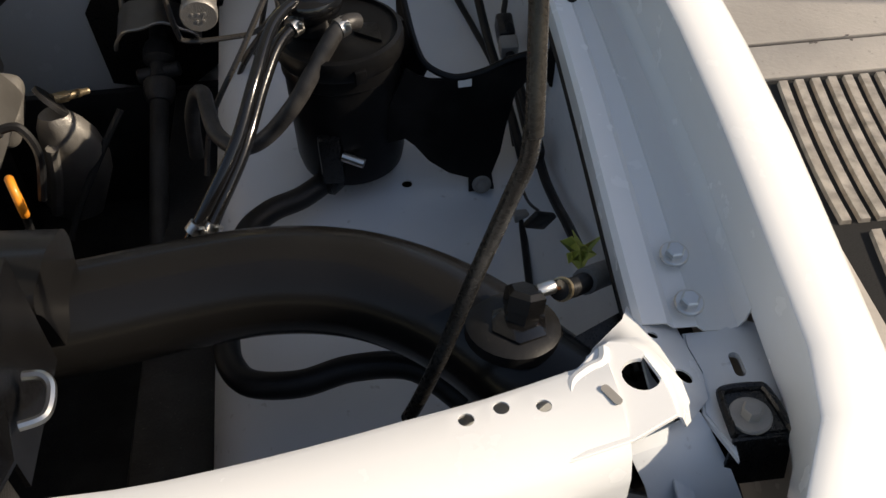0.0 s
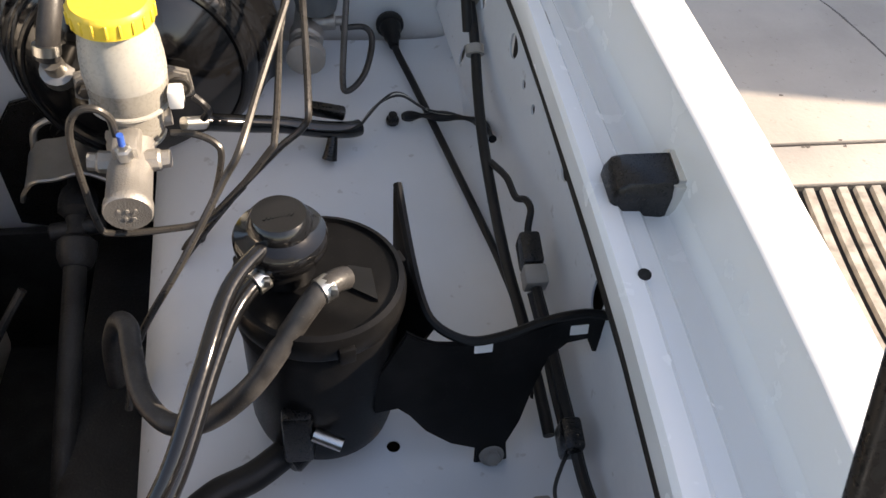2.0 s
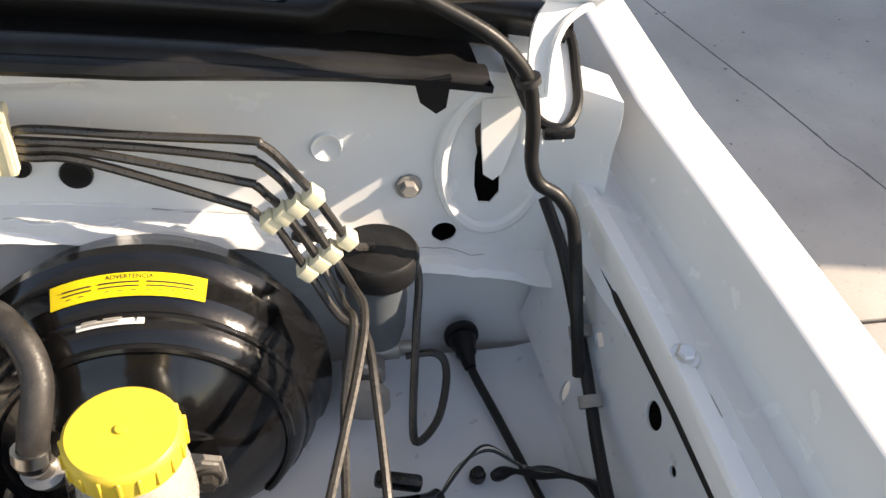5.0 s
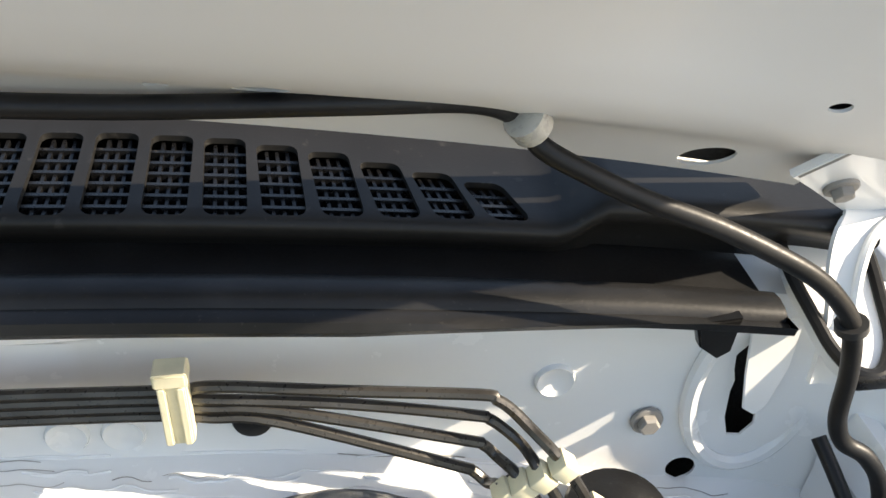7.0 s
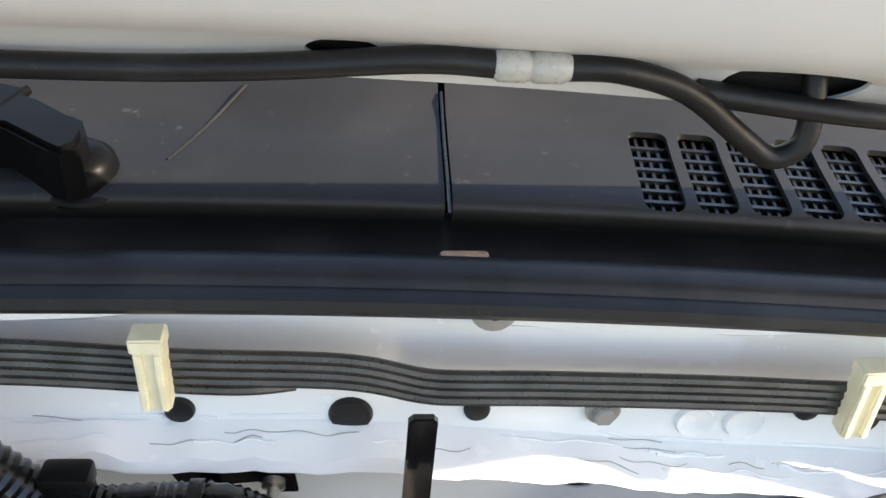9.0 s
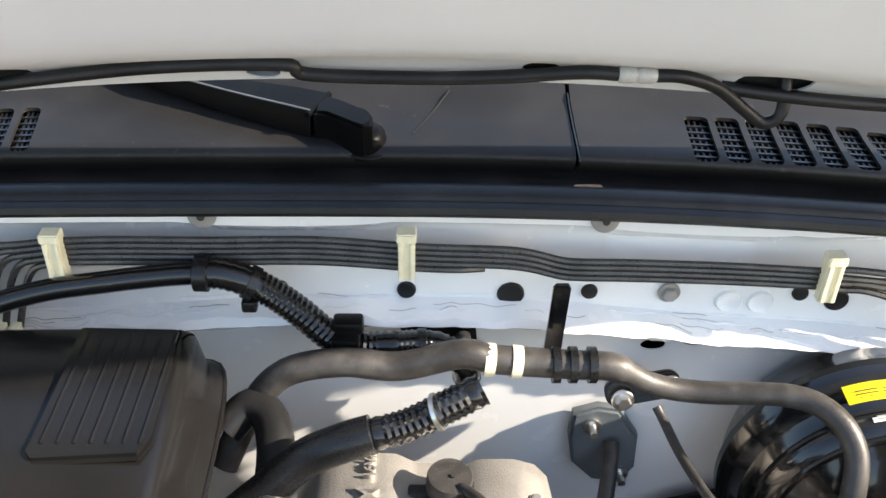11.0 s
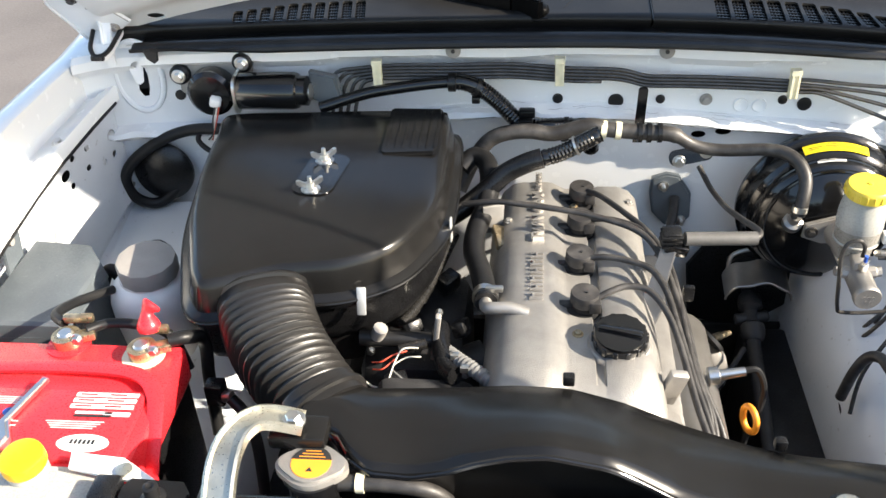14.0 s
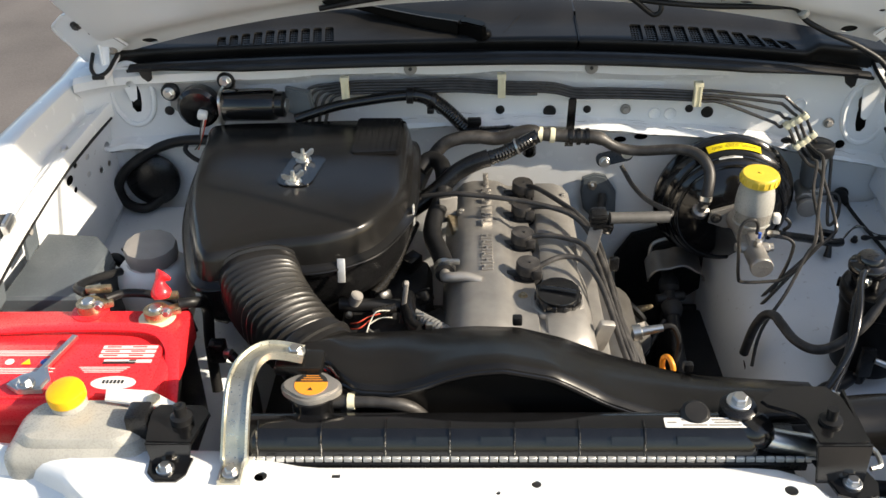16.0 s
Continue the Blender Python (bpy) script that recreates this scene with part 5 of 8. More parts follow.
part("cable", tube([(0.106, 0.956, 0.929), (0.110, 0.945, 0.924), (0.119, 0.92, 0.915), (0.140, 0.84, 0.90), (0.160, 0.76, 0.886), (0.172, 0.71, 0.876), (0.178, 0.66, 0.868), (0.178, 0.62, 0.862), (0.174, 0.56, 0.842), (0.170, 0.52, 0.836), (0.165, 0.46, 0.83), (0.158, 0.38, 0.82), (0.152, 0.30, 0.80)], 0.0034, 9), M["rubber"], gb)
part("nylon_clip", box((0.171, 0.520, 0.838), (0.016, 0.010, 0.010), None, 0.002), M["greycap"], gb)
settle(gb)

# ---- harness down the apron ----
sh = thing("apron_harness", (0.16, 0.8, 0.97), "black wiring harness with connectors hanging along the apron", "harness")
part("trunk", tube([(0.150, 0.975, 1.070), (0.158, 0.94, 1.045), (0.163, 0.905, 1.010), (0.165, 0.875, 0.985), (0.163, 0.84, 0.968), (0.160, 0.79, 0.955), (0.160, 0.735, 0.94), (0.164, 0.68, 0.918), (0.169, 0.63, 0.905), (0.172, 0.58, 0.893), (0.173, 0.545, 0.886)], 0.0044, 10), M["rubber"], sh)
for q in ((0.164, 0.905, 1.010), (0.164, 0.868, 0.982)):
    part("strap", lathe([(0.0063, -0.004), (0.008, -0.004), (0.008, 0.004), (0.0063, 0.004)], q, (0, -1, -0.7), 12), M["greycap"], sh, "pale nylon strap")
part("branch", tube([(0.162, 0.76, 0.95), (0.170, 0.735, 0.955), (0.174, 0.715, 0.952), (0.179, 0.705, 0.958), (0.181, 0.695, 0.957), (0.178, 0.685, 0.95), (0.177, 0.678, 0.945)], 0.0028, 8), M["rubber"], sh)
part("upper_connector", box((0.176, 0.665, 0.943), (0.016, 0.026, 0.020), Euler((0.3, 0, 0)).to_matrix(), 0.003), M["plastic"], sh)
part("lock_tab", box((0.176, 0.644, 0.938), (0.017, 0.016, 0.016), Euler((0.3, 0, 0)).to_matrix(), 0.002), M["greycap"], sh)
part("lower_branch", tube([(0.176, 0.636, 0.935), (0.179, 0.60, 0.925), (0.181, 0.565, 0.915), (0.182, 0.535, 0.910), (0.184, 0.50, 0.90), (0.186, 0.46, 0.905), (0.185, 0.425, 0.920), (0.184, 0.385, 0.934)], 0.0042, 9), M["rubber"], sh)
part("second_branch", tube([(0.172, 0.635, 0.932), (0.176, 0.605, 0.918), (0.178, 0.57, 0.905), (0.179, 0.54, 0.90)], 0.0026, 8), M["rubber"], sh)
part("middle_connector", box((0.180, 0.528, 0.907), (0.014, 0.022, 0.026), Euler((0.25, 0, 0)).to_matrix(), 0.003), M["plastic"], sh)
part("loop_wire", tube([(0.178, 0.52, 0.905), (0.170, 0.508, 0.905), (0.164, 0.495, 0.898), (0.166, 0.478, 0.895), (0.173, 0.468, 0.893)], 0.0014, 6), M["ink"], sh)
part("torn_flap", box((0.172, 0.458, 0.892), (0.026, 0.006, 0.018), Euler((0.3, 0.6, 0.5)).to_matrix(), 0.002), M["rubber"], sh)
random.seed(77)
sec = bmesh.new()
for turn, size in ((0.0, 1.0), (1.3, 0.8)):
    fr = frame_of((0.182, 0.372, 0.942), (0.75, 0.25, 0.35), (-0.2, 0.75, 0.5)) @ Matrix.Rotation(turn, 4, "Z") @ Matrix.Scale(size, 4)
    for k in range(9):
        a0, a1 = k * 2 * math.pi / 9, (k + 1) * 2 * math.pi / 9
        reach = lambda a: 0.011 + 0.007 * math.cos(3 * a + 0.4) + 0.003 * math.cos(5 * a)
        lift = lambda a: 0.005 * math.sin(4 * a) + 0.002
        vs = [sec.verts.new(fr @ Vector(q)) for q in ((0, 0, 0.004), (0.55 * reach(a0) * math.cos(a0), 0.55 * reach(a0) * math.sin(a0), -lift(a0)), (0.55 * reach(a1) * math.cos(a1), 0.55 * reach(a1) * math.sin(a1), -lift(a1)), (reach(a0) * math.cos(a0), reach(a0) * math.sin(a0), lift(a0)), (reach(a1) * math.cos(a1), reach(a1) * math.sin(a1), lift(a1)))]
        sec.faces.new(vs[:3])
        sec.faces.new((vs[1], vs[3], vs[4], vs[2]))
bmesh.ops.remove_doubles(sec, verts=sec.verts, dist=0.0012)
thick(sec, 0.0006)
part("tape_patch", sec, M["foil"], sh, "crumpled yellow-green tape")
settle(sh)

# ---- charcoal canister ----
can = thing("charcoal_canister", (0.022, 0.60, 0.86), "black charcoal canister with a round valve and hoses", "canister")
KC = (0.022, 0.600, 0)
part("body", lathe([(0.040, 0.862), (0.047, 0.866), (0.0495, 0.878), (0.0500, 0.93), (0.0505, 0.968), (0.0525, 0.970), (0.0525, 0.980), (0.0515, 0.984)], KC, (0, 0, 1), 44), M["canblack"], can)
lidm = lathe([(0.0535, 0.982), (0.0550, 0.985), (0.0550, 0.995), (0.0535, 1.000), (0.0500, 1.0015), (0.0490, 0.9985), (0, 0.9985)], KC, (0, 0, 1), 44)
part("lid", lidm, M["canblack"], can)
part("lid_recess", slab([(0.0, 0.0), (0.022, -0.016), (0.020, 0.010), (0.006, 0.014)], 0, 0.003, Matrix.Translation((0.035, 0.592, 0.9985))), M["gloss"], can)
for an in (20, 150, 285):
    part("lid_tab", box((KC[0] + 0.0555 * math.cos(radians(an)), KC[1] + 0.0555 * math.sin(radians(an)), 0.988), (0.006, 0.010, 0.012), Euler((0, 0, radians(an))).to_matrix(), 0.001), M["canblack"], can)
VC = (0.001, 0.607, 0)
part("valve", lathe([(0.020, 1.000), (0.020, 1.016), (0.0255, 1.018), (0.0275, 1.022), (0.0285, 1.024), (0.0285, 1.030), (0.027, 1.033), (0.0225, 1.035), (0.0195, 1.0375), (0.0185, 1.044), (0.016, 1.047), (0, 1.048)], VC, (0, 0, 1), 40), M["gloss"], can)
for j in range(7):
    part("emboss", box((VC[0] - 0.008 + 0.0026 * j, VC[1] - 0.0045 + 0.0005 * j, 1.0477), (0.0014, 0.0030, 0.0006), Euler((0, 0, -0.4)).to_matrix()), M["gloss"], can)
part("side_bracket", box((0.004, 0.552, 0.90), (0.020, 0.012, 0.05), None, 0.003), M["plastic"], can)
part("side_stud", lathe([(0.0045, 0), (0.0045, 0.020), (0, 0.020)], (0.014, 0.548, 0.905), (1, -0.4, -0.25), 12), M["bright"], can, "bright threaded stud")
part("port_large", lathe([(0.010, 0), (0.010, 0.012), (0.0075, 0.014)], (0.006, 0.562, 0.868), (-0.7, -0.7, -0.1), 14), M["plastic"], can)
part("purge_hose", tube([(0.002, 0.604, 1.032), (-0.009, 0.592, 1.034), (-0.028, 0.561, 1.033), (-0.043, 0.514, 1.018), (-0.062, 0.472, 0.988), (-0.091, 0.443, 0.950), (-0.103, 0.434, 0.934), (-0.118, 0.42, 0.91), (-0.14, 0.40, 0.87)], 0.0052, 12), M["gloss"], can)
part("vent_hose", tube([(0.004, 0.592, 1.018), (-0.013, 0.583, 1.016), (-0.027, 0.562, 1.013), (-0.041, 0.530, 0.998), (-0.059, 0.482, 0.973), (-0.084, 0.446, 0.943), (-0.091, 0.434, 0.930), (-0.105, 0.415, 0.905), (-0.13, 0.39, 0.86)], 0.0056, 12), M["gloss"], can)
part("fuel_hose", tube([(0.038, 0.580, 1.018), (0.030, 0.573, 1.022), (0.020, 0.566, 1.018), (0.004, 0.556, 0.999), (-0.020, 0.543, 0.968), (-0.050, 0.545, 0.934), (-0.075, 0.553, 0.922), (-0.094, 0.578, 0.920), (-0.103, 0.612, 0.922), (-0.108, 0.635, 0.922), (-0.118, 0.650, 0.910), (-0.128, 0.655, 0.88), (-0.134, 0.66, 0.83)], 0.0072, 12), M["hose"], can)
part("drain_hose", tube([(0.004, 0.570, 0.866), (-0.026, 0.548, 0.862), (-0.054, 0.534, 0.862), (-0.075, 0.510, 0.862), (-0.084, 0.47, 0.862), (-0.088, 0.42, 0.864), (-0.087, 0.385, 0.868), (-0.082, 0.358, 0.870), (-0.066, 0.338, 0.872), (-0.030, 0.330, 0.876), (0.010, 0.336, 0.880), (0.055, 0.330, 0.88), (0.09, 0.30, 0.87)], 0.0105, 14), M["rubber"], can)
for q, d in (((-0.0125, 0.5835, 1.0165), (-1, -0.8, -0.2)), ((0.0255, 0.570, 1.0205), (-1, -0.7, -0.1)), ((-0.098, 0.4365, 0.940), (-1, -0.6, -1)), ((-0.0875, 0.440, 0.937), (-1, -0.8, -1.2))):
    part("clamp", lathe([(0.0062, -0.004), (0.0082, -0.004), (0.0082, 0.004), (0.0062, 0.004)], q, d, 14), M["bright"], can, "bright spring clamp")
    part("clamp_ear", box(Vector(q) + Vector((0.005, -0.006, 0.004)), (0.004, 0.004, 0.006), None, 0.0008), M["bright"], can)
settle(can)
hc = thing("hose_clip", (-0.07, 0.50, 0.855), "small black push-in hose clip on the wheel arch", "clip")
part("stem", box((-0.072, 0.505, 0.838), (0.010, 0.010, 0.016), None, 0.002), M["plastic"], hc)
for d in (-0.006, 0.006):
    part("prong", box((-0.083, 0.505 + d, 0.842), (0.016, 0.003, 0.006), None, 0.001), M["plastic"], hc)
settle(hc)

# ---- bracket plate beside the canister ----
bp = thing("mounting_bracket", (0.13, 0.57, 0.85), "glossy black sheet-steel jack bracket bolted to the wheel arch", "bracket")
fr = frame_of((0.13, 0.566, 0.90), (1, 0.04, 0.0), (0, 0.12, 1))
face = [(-0.055, 0.075), (-0.046, 0.068), (-0.036, 0.063), (-0.015, 0.060), (0.010, 0.062), (0.035, 0.070), (0.060, 0.076), (0.074, 0.077), (0.080, 0.070), (0.080, 0.050), (0.075, 0.040), (0.070, 0.042), (0.065, 0.054), (0.052, 0.052), (0.040, 0.040), (0.032, 0.010), (0.026, -0.020), (0.018, -0.042), (0.020, -0.060), (-0.004, -0.060), (-0.004, -0.044), (-0.022, -0.036), (-0.040, -0.020), (-0.052, -0.002), (-0.060, 0.006), (-0.075, 0.004), (-0.078, 0.030)]
part("face", slab(face, 0, 0.003, fr, 0.001), M["canblack"], bp)
upper = [(0.079, 0.678, 1.003), (0.082, 0.64, 0.988), (0.086, 0.60, 0.978), (0.093, 0.580, 0.968)]
lower = [(0.077, 0.676, 0.996), (0.073, 0.64, 0.962), (0.066, 0.60, 0.922), (0.057, 0.574, 0.895)]
part("wing", thick(loft([[Vector(a), (Vector(a) + Vector(c)) / 2 + Vector((-0.002, 0, 0)), Vector(c)] for a, c in zip(upper, lower)], closed=False), 0.003), M["canblack"], bp)
part("rolled_edge", tube([(0.079, 0.678, 1.003), (0.082, 0.64, 0.988), (0.086, 0.60, 0.978), (0.094, 0.582, 0.968), (0.115, 0.572, 0.961), (0.140, 0.573, 0.963), (0.165, 0.575, 0.972), (0.190, 0.576, 0.976), (0.207, 0.574, 0.974)], 0.0032, 8, 5), M["canblack"], bp)
for u, v in ((-0.005, 0.056), (0.058, 0.064)):
    part("tape_mark", slab(round_rect(0.012, 0.008, 0.0005, 1), 0.003, 0.0036, fr @ Matrix.Translation((u, v, 0))), M["label"], bp, "small white sticker")
hex_bolt(fr @ Vector((0.008, -0.052, 0.003)), (0, -1, 0.3), bp, 0.006, M["greycap"])
# Black disc painted as the shaded hole in the ear.
part("ear_hole", lathe([(0.005, 0), (0.005, 0.0006), (0, 0.0006)], fr @ Vector((0.078, 0.055, 0.003)), (0, -1, 0.1), 12), M["void"], bp)
settle(bp)

# ---- hood prop rod ----
rod = thing("hood_prop_rod", (0.07, 0.235, 1.02), "dark steel hood prop rod with worn patches", "prop rod")
part("rod", tube([(0.044, 0.236, 0.955), (0.052, 0.236, 0.974), (0.067, 0.2355, 1.018), (0.084, 0.2352, 1.075), (0.1025, 0.2350, 1.133), (0.1090, 0.2352, 1.153), (0.1110, 0.237, 1.170), (0.1122, 0.241, 1.19), (0.1227, 0.3187, 1.40), (0.1394, 0.443, 1.70), (0.1527, 0.5427, 1.94)], 0.0045, 14, 6), M["tubed"], rod)
settle(rod)

# ---- intake tube into the fender ----
it = thing("intake_tube", (0.0, 0.31, 0.97), "fat black plastic intake tube bending into the fender", "intake tube")
part("tube", tube([(-0.30, 0.318, 0.985), (-0.24, 0.327, 0.970), (-0.17, 0.341, 0.960), (-0.10, 0.355, 0.957), (-0.04, 0.360, 0.957), (0.015, 0.352, 0.955), (0.060, 0.330, 0.953), (0.098, 0.298, 0.950), (0.135, 0.257, 0.941), (0.18, 0.228, 0.93), (0.24, 0.215, 0.92)], lambda f: 0.0395 - 0.002 * math.sin(f * 3.1), 36, 8), M["lid"], it)
part("tab", slab([(-0.03, -0.028), (0.035, 0.028), (0.040, -0.03)], 0, 0.003, frame_of((0.150, 0.272, 0.968), (1, -0.3, 0), (0.3, 1, 0.1))), M["plastic"], it)
part("grommet_ring", lathe([(0.026, -0.004), (0.030, 0.0), (0.030, 0.008), (0.024, 0.012), (0.015, 0.012)], (0.114, 0.275, 0.977), (0.1, 0.10, 1), 28), M["rubber"], it)
settle(it)
sen = thing("air_sensor", (0.118, 0.282, 0.99), "black intake air sensor with a cut cable end", "sensor")
part("base", lathe([(0.019, 0), (0.019, 0.006), (0.015, 0.008)], (0.117, 0.272, 0.984), (0.12, 0.15, 1), 6), M["gloss"], sen)
part("body", lathe([(0.0115, 0), (0.0115, 0.008), (0.0135, 0.009), (0.0135, 0.019), (0.010, 0.022), (0, 0.022)], (0.119, 0.276, 0.988), (0.25, 0.42, 1), 6), M["gloss"], sen)
part("terminal", lathe([(0.0045, 0), (0.0045, 0.010), (0.003, 0.012), (0, 0.012)], (0.131, 0.285, 1.003), (1, 0.2, 0.1), 10), M["bright"], sen)
for k in range(4):
    part("strand", tube([(0.138, 0.285 + 0.0012 * k, 1.003), (0.142, 0.2865, 1.002 + 0.001 * (k % 2)), (0.147, 0.288, 1.000)], 0.0009, 5, 3), M["copper"], sen)
settle(sen)
lead = thing("corrugated_lead", (0.17, 0.31, 0.99), "black corrugated cable sleeve running into the fender", "cable")
part("sleeve", tube([(0.145, 0.287, 1.000), (0.158, 0.300, 0.986), (0.172, 0.318, 0.970)], 0.0068, 12, 6, ribs=0.0009, pitch=0.0032), M["rubber"], lead)
part("band", lathe([(0.0070, -0.0015), (0.0080, -0.0015), (0.0080, 0.0015), (0.0070, 0.0015)], (0.1475, 0.2895, 0.9975), (1, 0.9, -0.9), 14), M["brass"], lead)
part("tube", tube([(0.170, 0.316, 0.972), (0.185, 0.331, 0.960), (0.205, 0.345, 0.948), (0.24, 0.36, 0.93)], 0.0092, 12), M["conduit"], lead)
settle(lead)

# ---- radiator support ----
sup = thing("radiator_support", (CX, 0.17, 1.03), "white painted radiator support beam with punched holes", "support beam")


def sup_back(x):
    d = abs(x - CX)
    return 0.208 + 0.32 * max(0.0, d - 0.42) ** 1.5 + 0.026 * min(1, max(0, (-0.74 - x) / 0.1)) - 0.036 * min(1, max(0, (x + 0.22) / 0.03)) - lerp_table([(-0.25, 0.0), (-0.20, 0.012), (-0.086, 0.011), (0.038, 0.004), (0.084, 0.003), (0.13, 0.0)], x)


def sup_front(x):
    d = abs(x - CX)
    return 0.120 + 0.25 * max(0.0, d - 0.40) ** 1.3 - 0.014 * min(1, max(0, (x + 0.22) / 0.1)) + lerp_table([(-1.24, 0.075), (-1.05, 0.080), (-1.005, 0.062), (-0.965, 0.028), (-0.92, 0.0)], x)


secs = []
for i in range(61):
    x = -1.235 + (0.153 + 1.235) * i / 60
    lip = min(1.0, max(0.0, (0.105 - x) / 0.05))
    b, f0 = sup_back(x), sup_front(x)
    mid = (b + f0) / 2
    zt = 1.040 - 0.010 * min(1, max(0, (abs(x - CX) - 0.45) / 0.2))
    secs.append([Vector((x, y, z)) for y, z in ((b + 0.001, zt - 0.05), (b, zt - 0.012), (b - 0.002, zt - 0.003), (b - 0.007, zt), (max(b - 0.03, mid + 0.004), zt + 0.002), (min(f0 + 0.02, mid - 0.004), zt + 0.001), (f0 + 0.006, zt - 0.002), (f0, zt - 0.009), (f0 - 0.004, zt - 0.022), (f0 - 0.004 - 0.016 * lip, zt - 0.028), (f0 - 0.004 - 0.024 * lip, zt - 0.034), (f0 - 0.004 - 0.026 * lip, zt - 0.055))])
beam = part("beam", thick(loft(secs, closed=False), 0.0015), M["white"], sup)
holes = []
for x, y, r in ((0.072, 0.178, 0.0043), (0.091, 0.1835, 0.0043), (0.113, 0.182, 0.0042), (-0.786, 0.189, 0.0070), (-0.495, 0.178, 0.0052), (-0.235, 0.170, 0.0070), (-0.535, 0.166, 0.0025), (-0.33, 0.15, 0.003), (-0.60, 0.158, 0.002), (-0.95, 0.145, 0.004)):
    holes.append(lathe([(r, -0.03), (r, 0.03)], (x, y, 1.035), (0, 0, 1), 18))
holes.append(box((-0.706, 0.190, 1.035), (0.009, 0.006, 0.06)))
cut(beam, holes)
part("oval_slot", slab(round_rect(0.005, 0.014, 0.0022), 0, 0.0006, Matrix.Translation((0.149, 0.184, 1.0322)) @ Matrix.Rotation(0.5, 4, "Z")), M["greycap"], sup)
plate = [(0.120, 0.150), (0.120, 0.1960), (0.136, 0.2060), (0.149, 0.2180), (0.157, 0.222), (0.167, 0.220), (0.174, 0.213), (0.179, 0.197), (0.181, 0.182), (0.181, 0.170), (0.170, 0.165), (0.155, 0.158)]
end = part("end_plate", slab(plate, 1.0255, 1.0285, bev=0.0008), M["white"], sup)
cut(end, [lathe([(0.0105, -0.03), (0.0105, 0.03)], (0.169, 0.1975, 1.03), (0, 0, 1), 22), slab(round_rect(0.008, 0.020, 0.0038), -0.03, 0.03, Matrix.Translation((0.1755, 0.206, 1.03)) @ Matrix.Rotation(-0.6, 4, "Z"))])
part("press_ridge", tube([(0.128, 0.182, 1.0275), (0.131, 0.196, 1.0280), (0.141, 0.204, 1.0280), (0.150, 0.208, 1.0280), (0.153, 0.217, 1.0275)], 0.0035, 8, 6), M["white"], sup)
# gusset that steps down from the beam's end to the apron flange
steps = [((0.141, 0.2105), (0.147, 0.221, 1.019), (0.152, 0.231, 1.011)), ((0.157, 0.222), (0.167, 0.237, 1.010), (0.178, 0.260, 0.998)), ((0.167, 0.220), (0.185, 0.244, 1.000), (0.196, 0.296, 0.984)),
         ((0.174, 0.213), (0.194, 0.238, 0.998), (0.214, 0.268, 0.982)), ((0.179, 0.197), (0.199, 0.215, 0.998), (0.2185, 0.223, 0.985)), ((0.181, 0.182), (0.198, 0.196, 0.998), (0.2165, 0.206, 0.985)), ((0.181, 0.170), (0.194, 0.181, 0.998), (0.209, 0.199, 0.984))]
gus = part("corner_gusset", thick(loft([[Vector((a, b, 1.0265)), Vector(m).lerp(Vector((a, b, 1.0265)), 0.62) + Vector((0, 0, 0.003)), Vector(m), Vector(o)] for (a, b), m, o in steps], closed=False), 0.0015), M["white"], sup)
cut(gus, [lathe([(0.0032, -0.04), (0.0032, 0.04)], (0.194, 0.248, 0.995), (0, 0, 1), 14), slab(ellipse(0.0055, 0.0048, 18), -0.04, 0.04, Matrix.Translation((0.204, 0.217, 0.995)))])
part("drop_panel", thick(loft([[Vector((0.160, 0.182, 0.986)), Vector((0.163, 0.176, 0.983)), Vector((0.172, 0.168, 0.962)), Vector((0.176, 0.158, 0.945))], [Vector((0.186, 0.190, 0.987)), Vector((0.190, 0.182, 0.984)), Vector((0.198, 0.170, 0.962)), Vector((0.203, 0.160, 0.945))], [Vector((0.210, 0.200, 0.982)), Vector((0.214, 0.190, 0.978)), Vector((0.224, 0.172, 0.960)), Vector((0.230, 0.160, 0.945))]], closed=False), 0.0015), M["primer"], sup)
# lower lip over the grille opening
part("lower_lip", tube([(-0.05, 0.09, 0.985), (0.03, 0.095, 0.99), (0.075, 0.105, 0.993), (0.11, 0.098, 0.985), (0.16, 0.10, 0.98), (0.20, 0.11, 0.975)], 0.009, 10), M["primer"], sup)
settle(sup)
# Near-black sheet closes the front under the beam.
tagged(link_mesh("wall_front", box((CX, 0.095, 0.73), (1.40, 0.012, 0.46), bev=0.004), M["dark"]), "near-black sheet closing the front below the radiator support", "grille backing", kind="structure")
lampb = thing("lamp_bracket", (0.24, 0.16, 0.98), "black head lamp bracket with a broad washer bolt", "bracket")
rim = [(0.2215, 0.1775), (0.2225, 0.2035), (0.2265, 0.2085), (0.2440, 0.2085), (0.2500, 0.2045), (0.2545, 0.1765)]
part("bracket", slab(rim, 0.984, 0.988, bev=0.0015), M["plastic"], lampb)
part("rim", tube([(a, b, 0.9885) for a, b in rim], 0.0026, 8, 4), M["plastic"], lampb)
part("drop", thick(loft([[Vector((a, b, z)) for a in (0.2215 - d, 0.238, 0.2545 + d)] for b, z, d in ((0.179, 0.987, 0), (0.176, 0.985, 0.0005), (0.1745, 0.978, 0.001), (0.172, 0.945, 0.004))], closed=False), 0.002), M["plastic"], lampb)
part("washer", lathe([(0.0122, 0), (0.0122, 0.0018), (0.0112, 0.0026), (0, 0.0026)], (0.2345, 0.1890, 0.988), (0, 0, 1), 28), M["greycap"], lampb)
part("bolt", lathe([(0.0062, 0.002), (0.0062, 0.008), (0.0052, 0.0092), (0, 0.0092)], (0.2345, 0.1890, 0.988), (0, 0, 1), 6), M["greycap"], lampb)
settle(lampb)
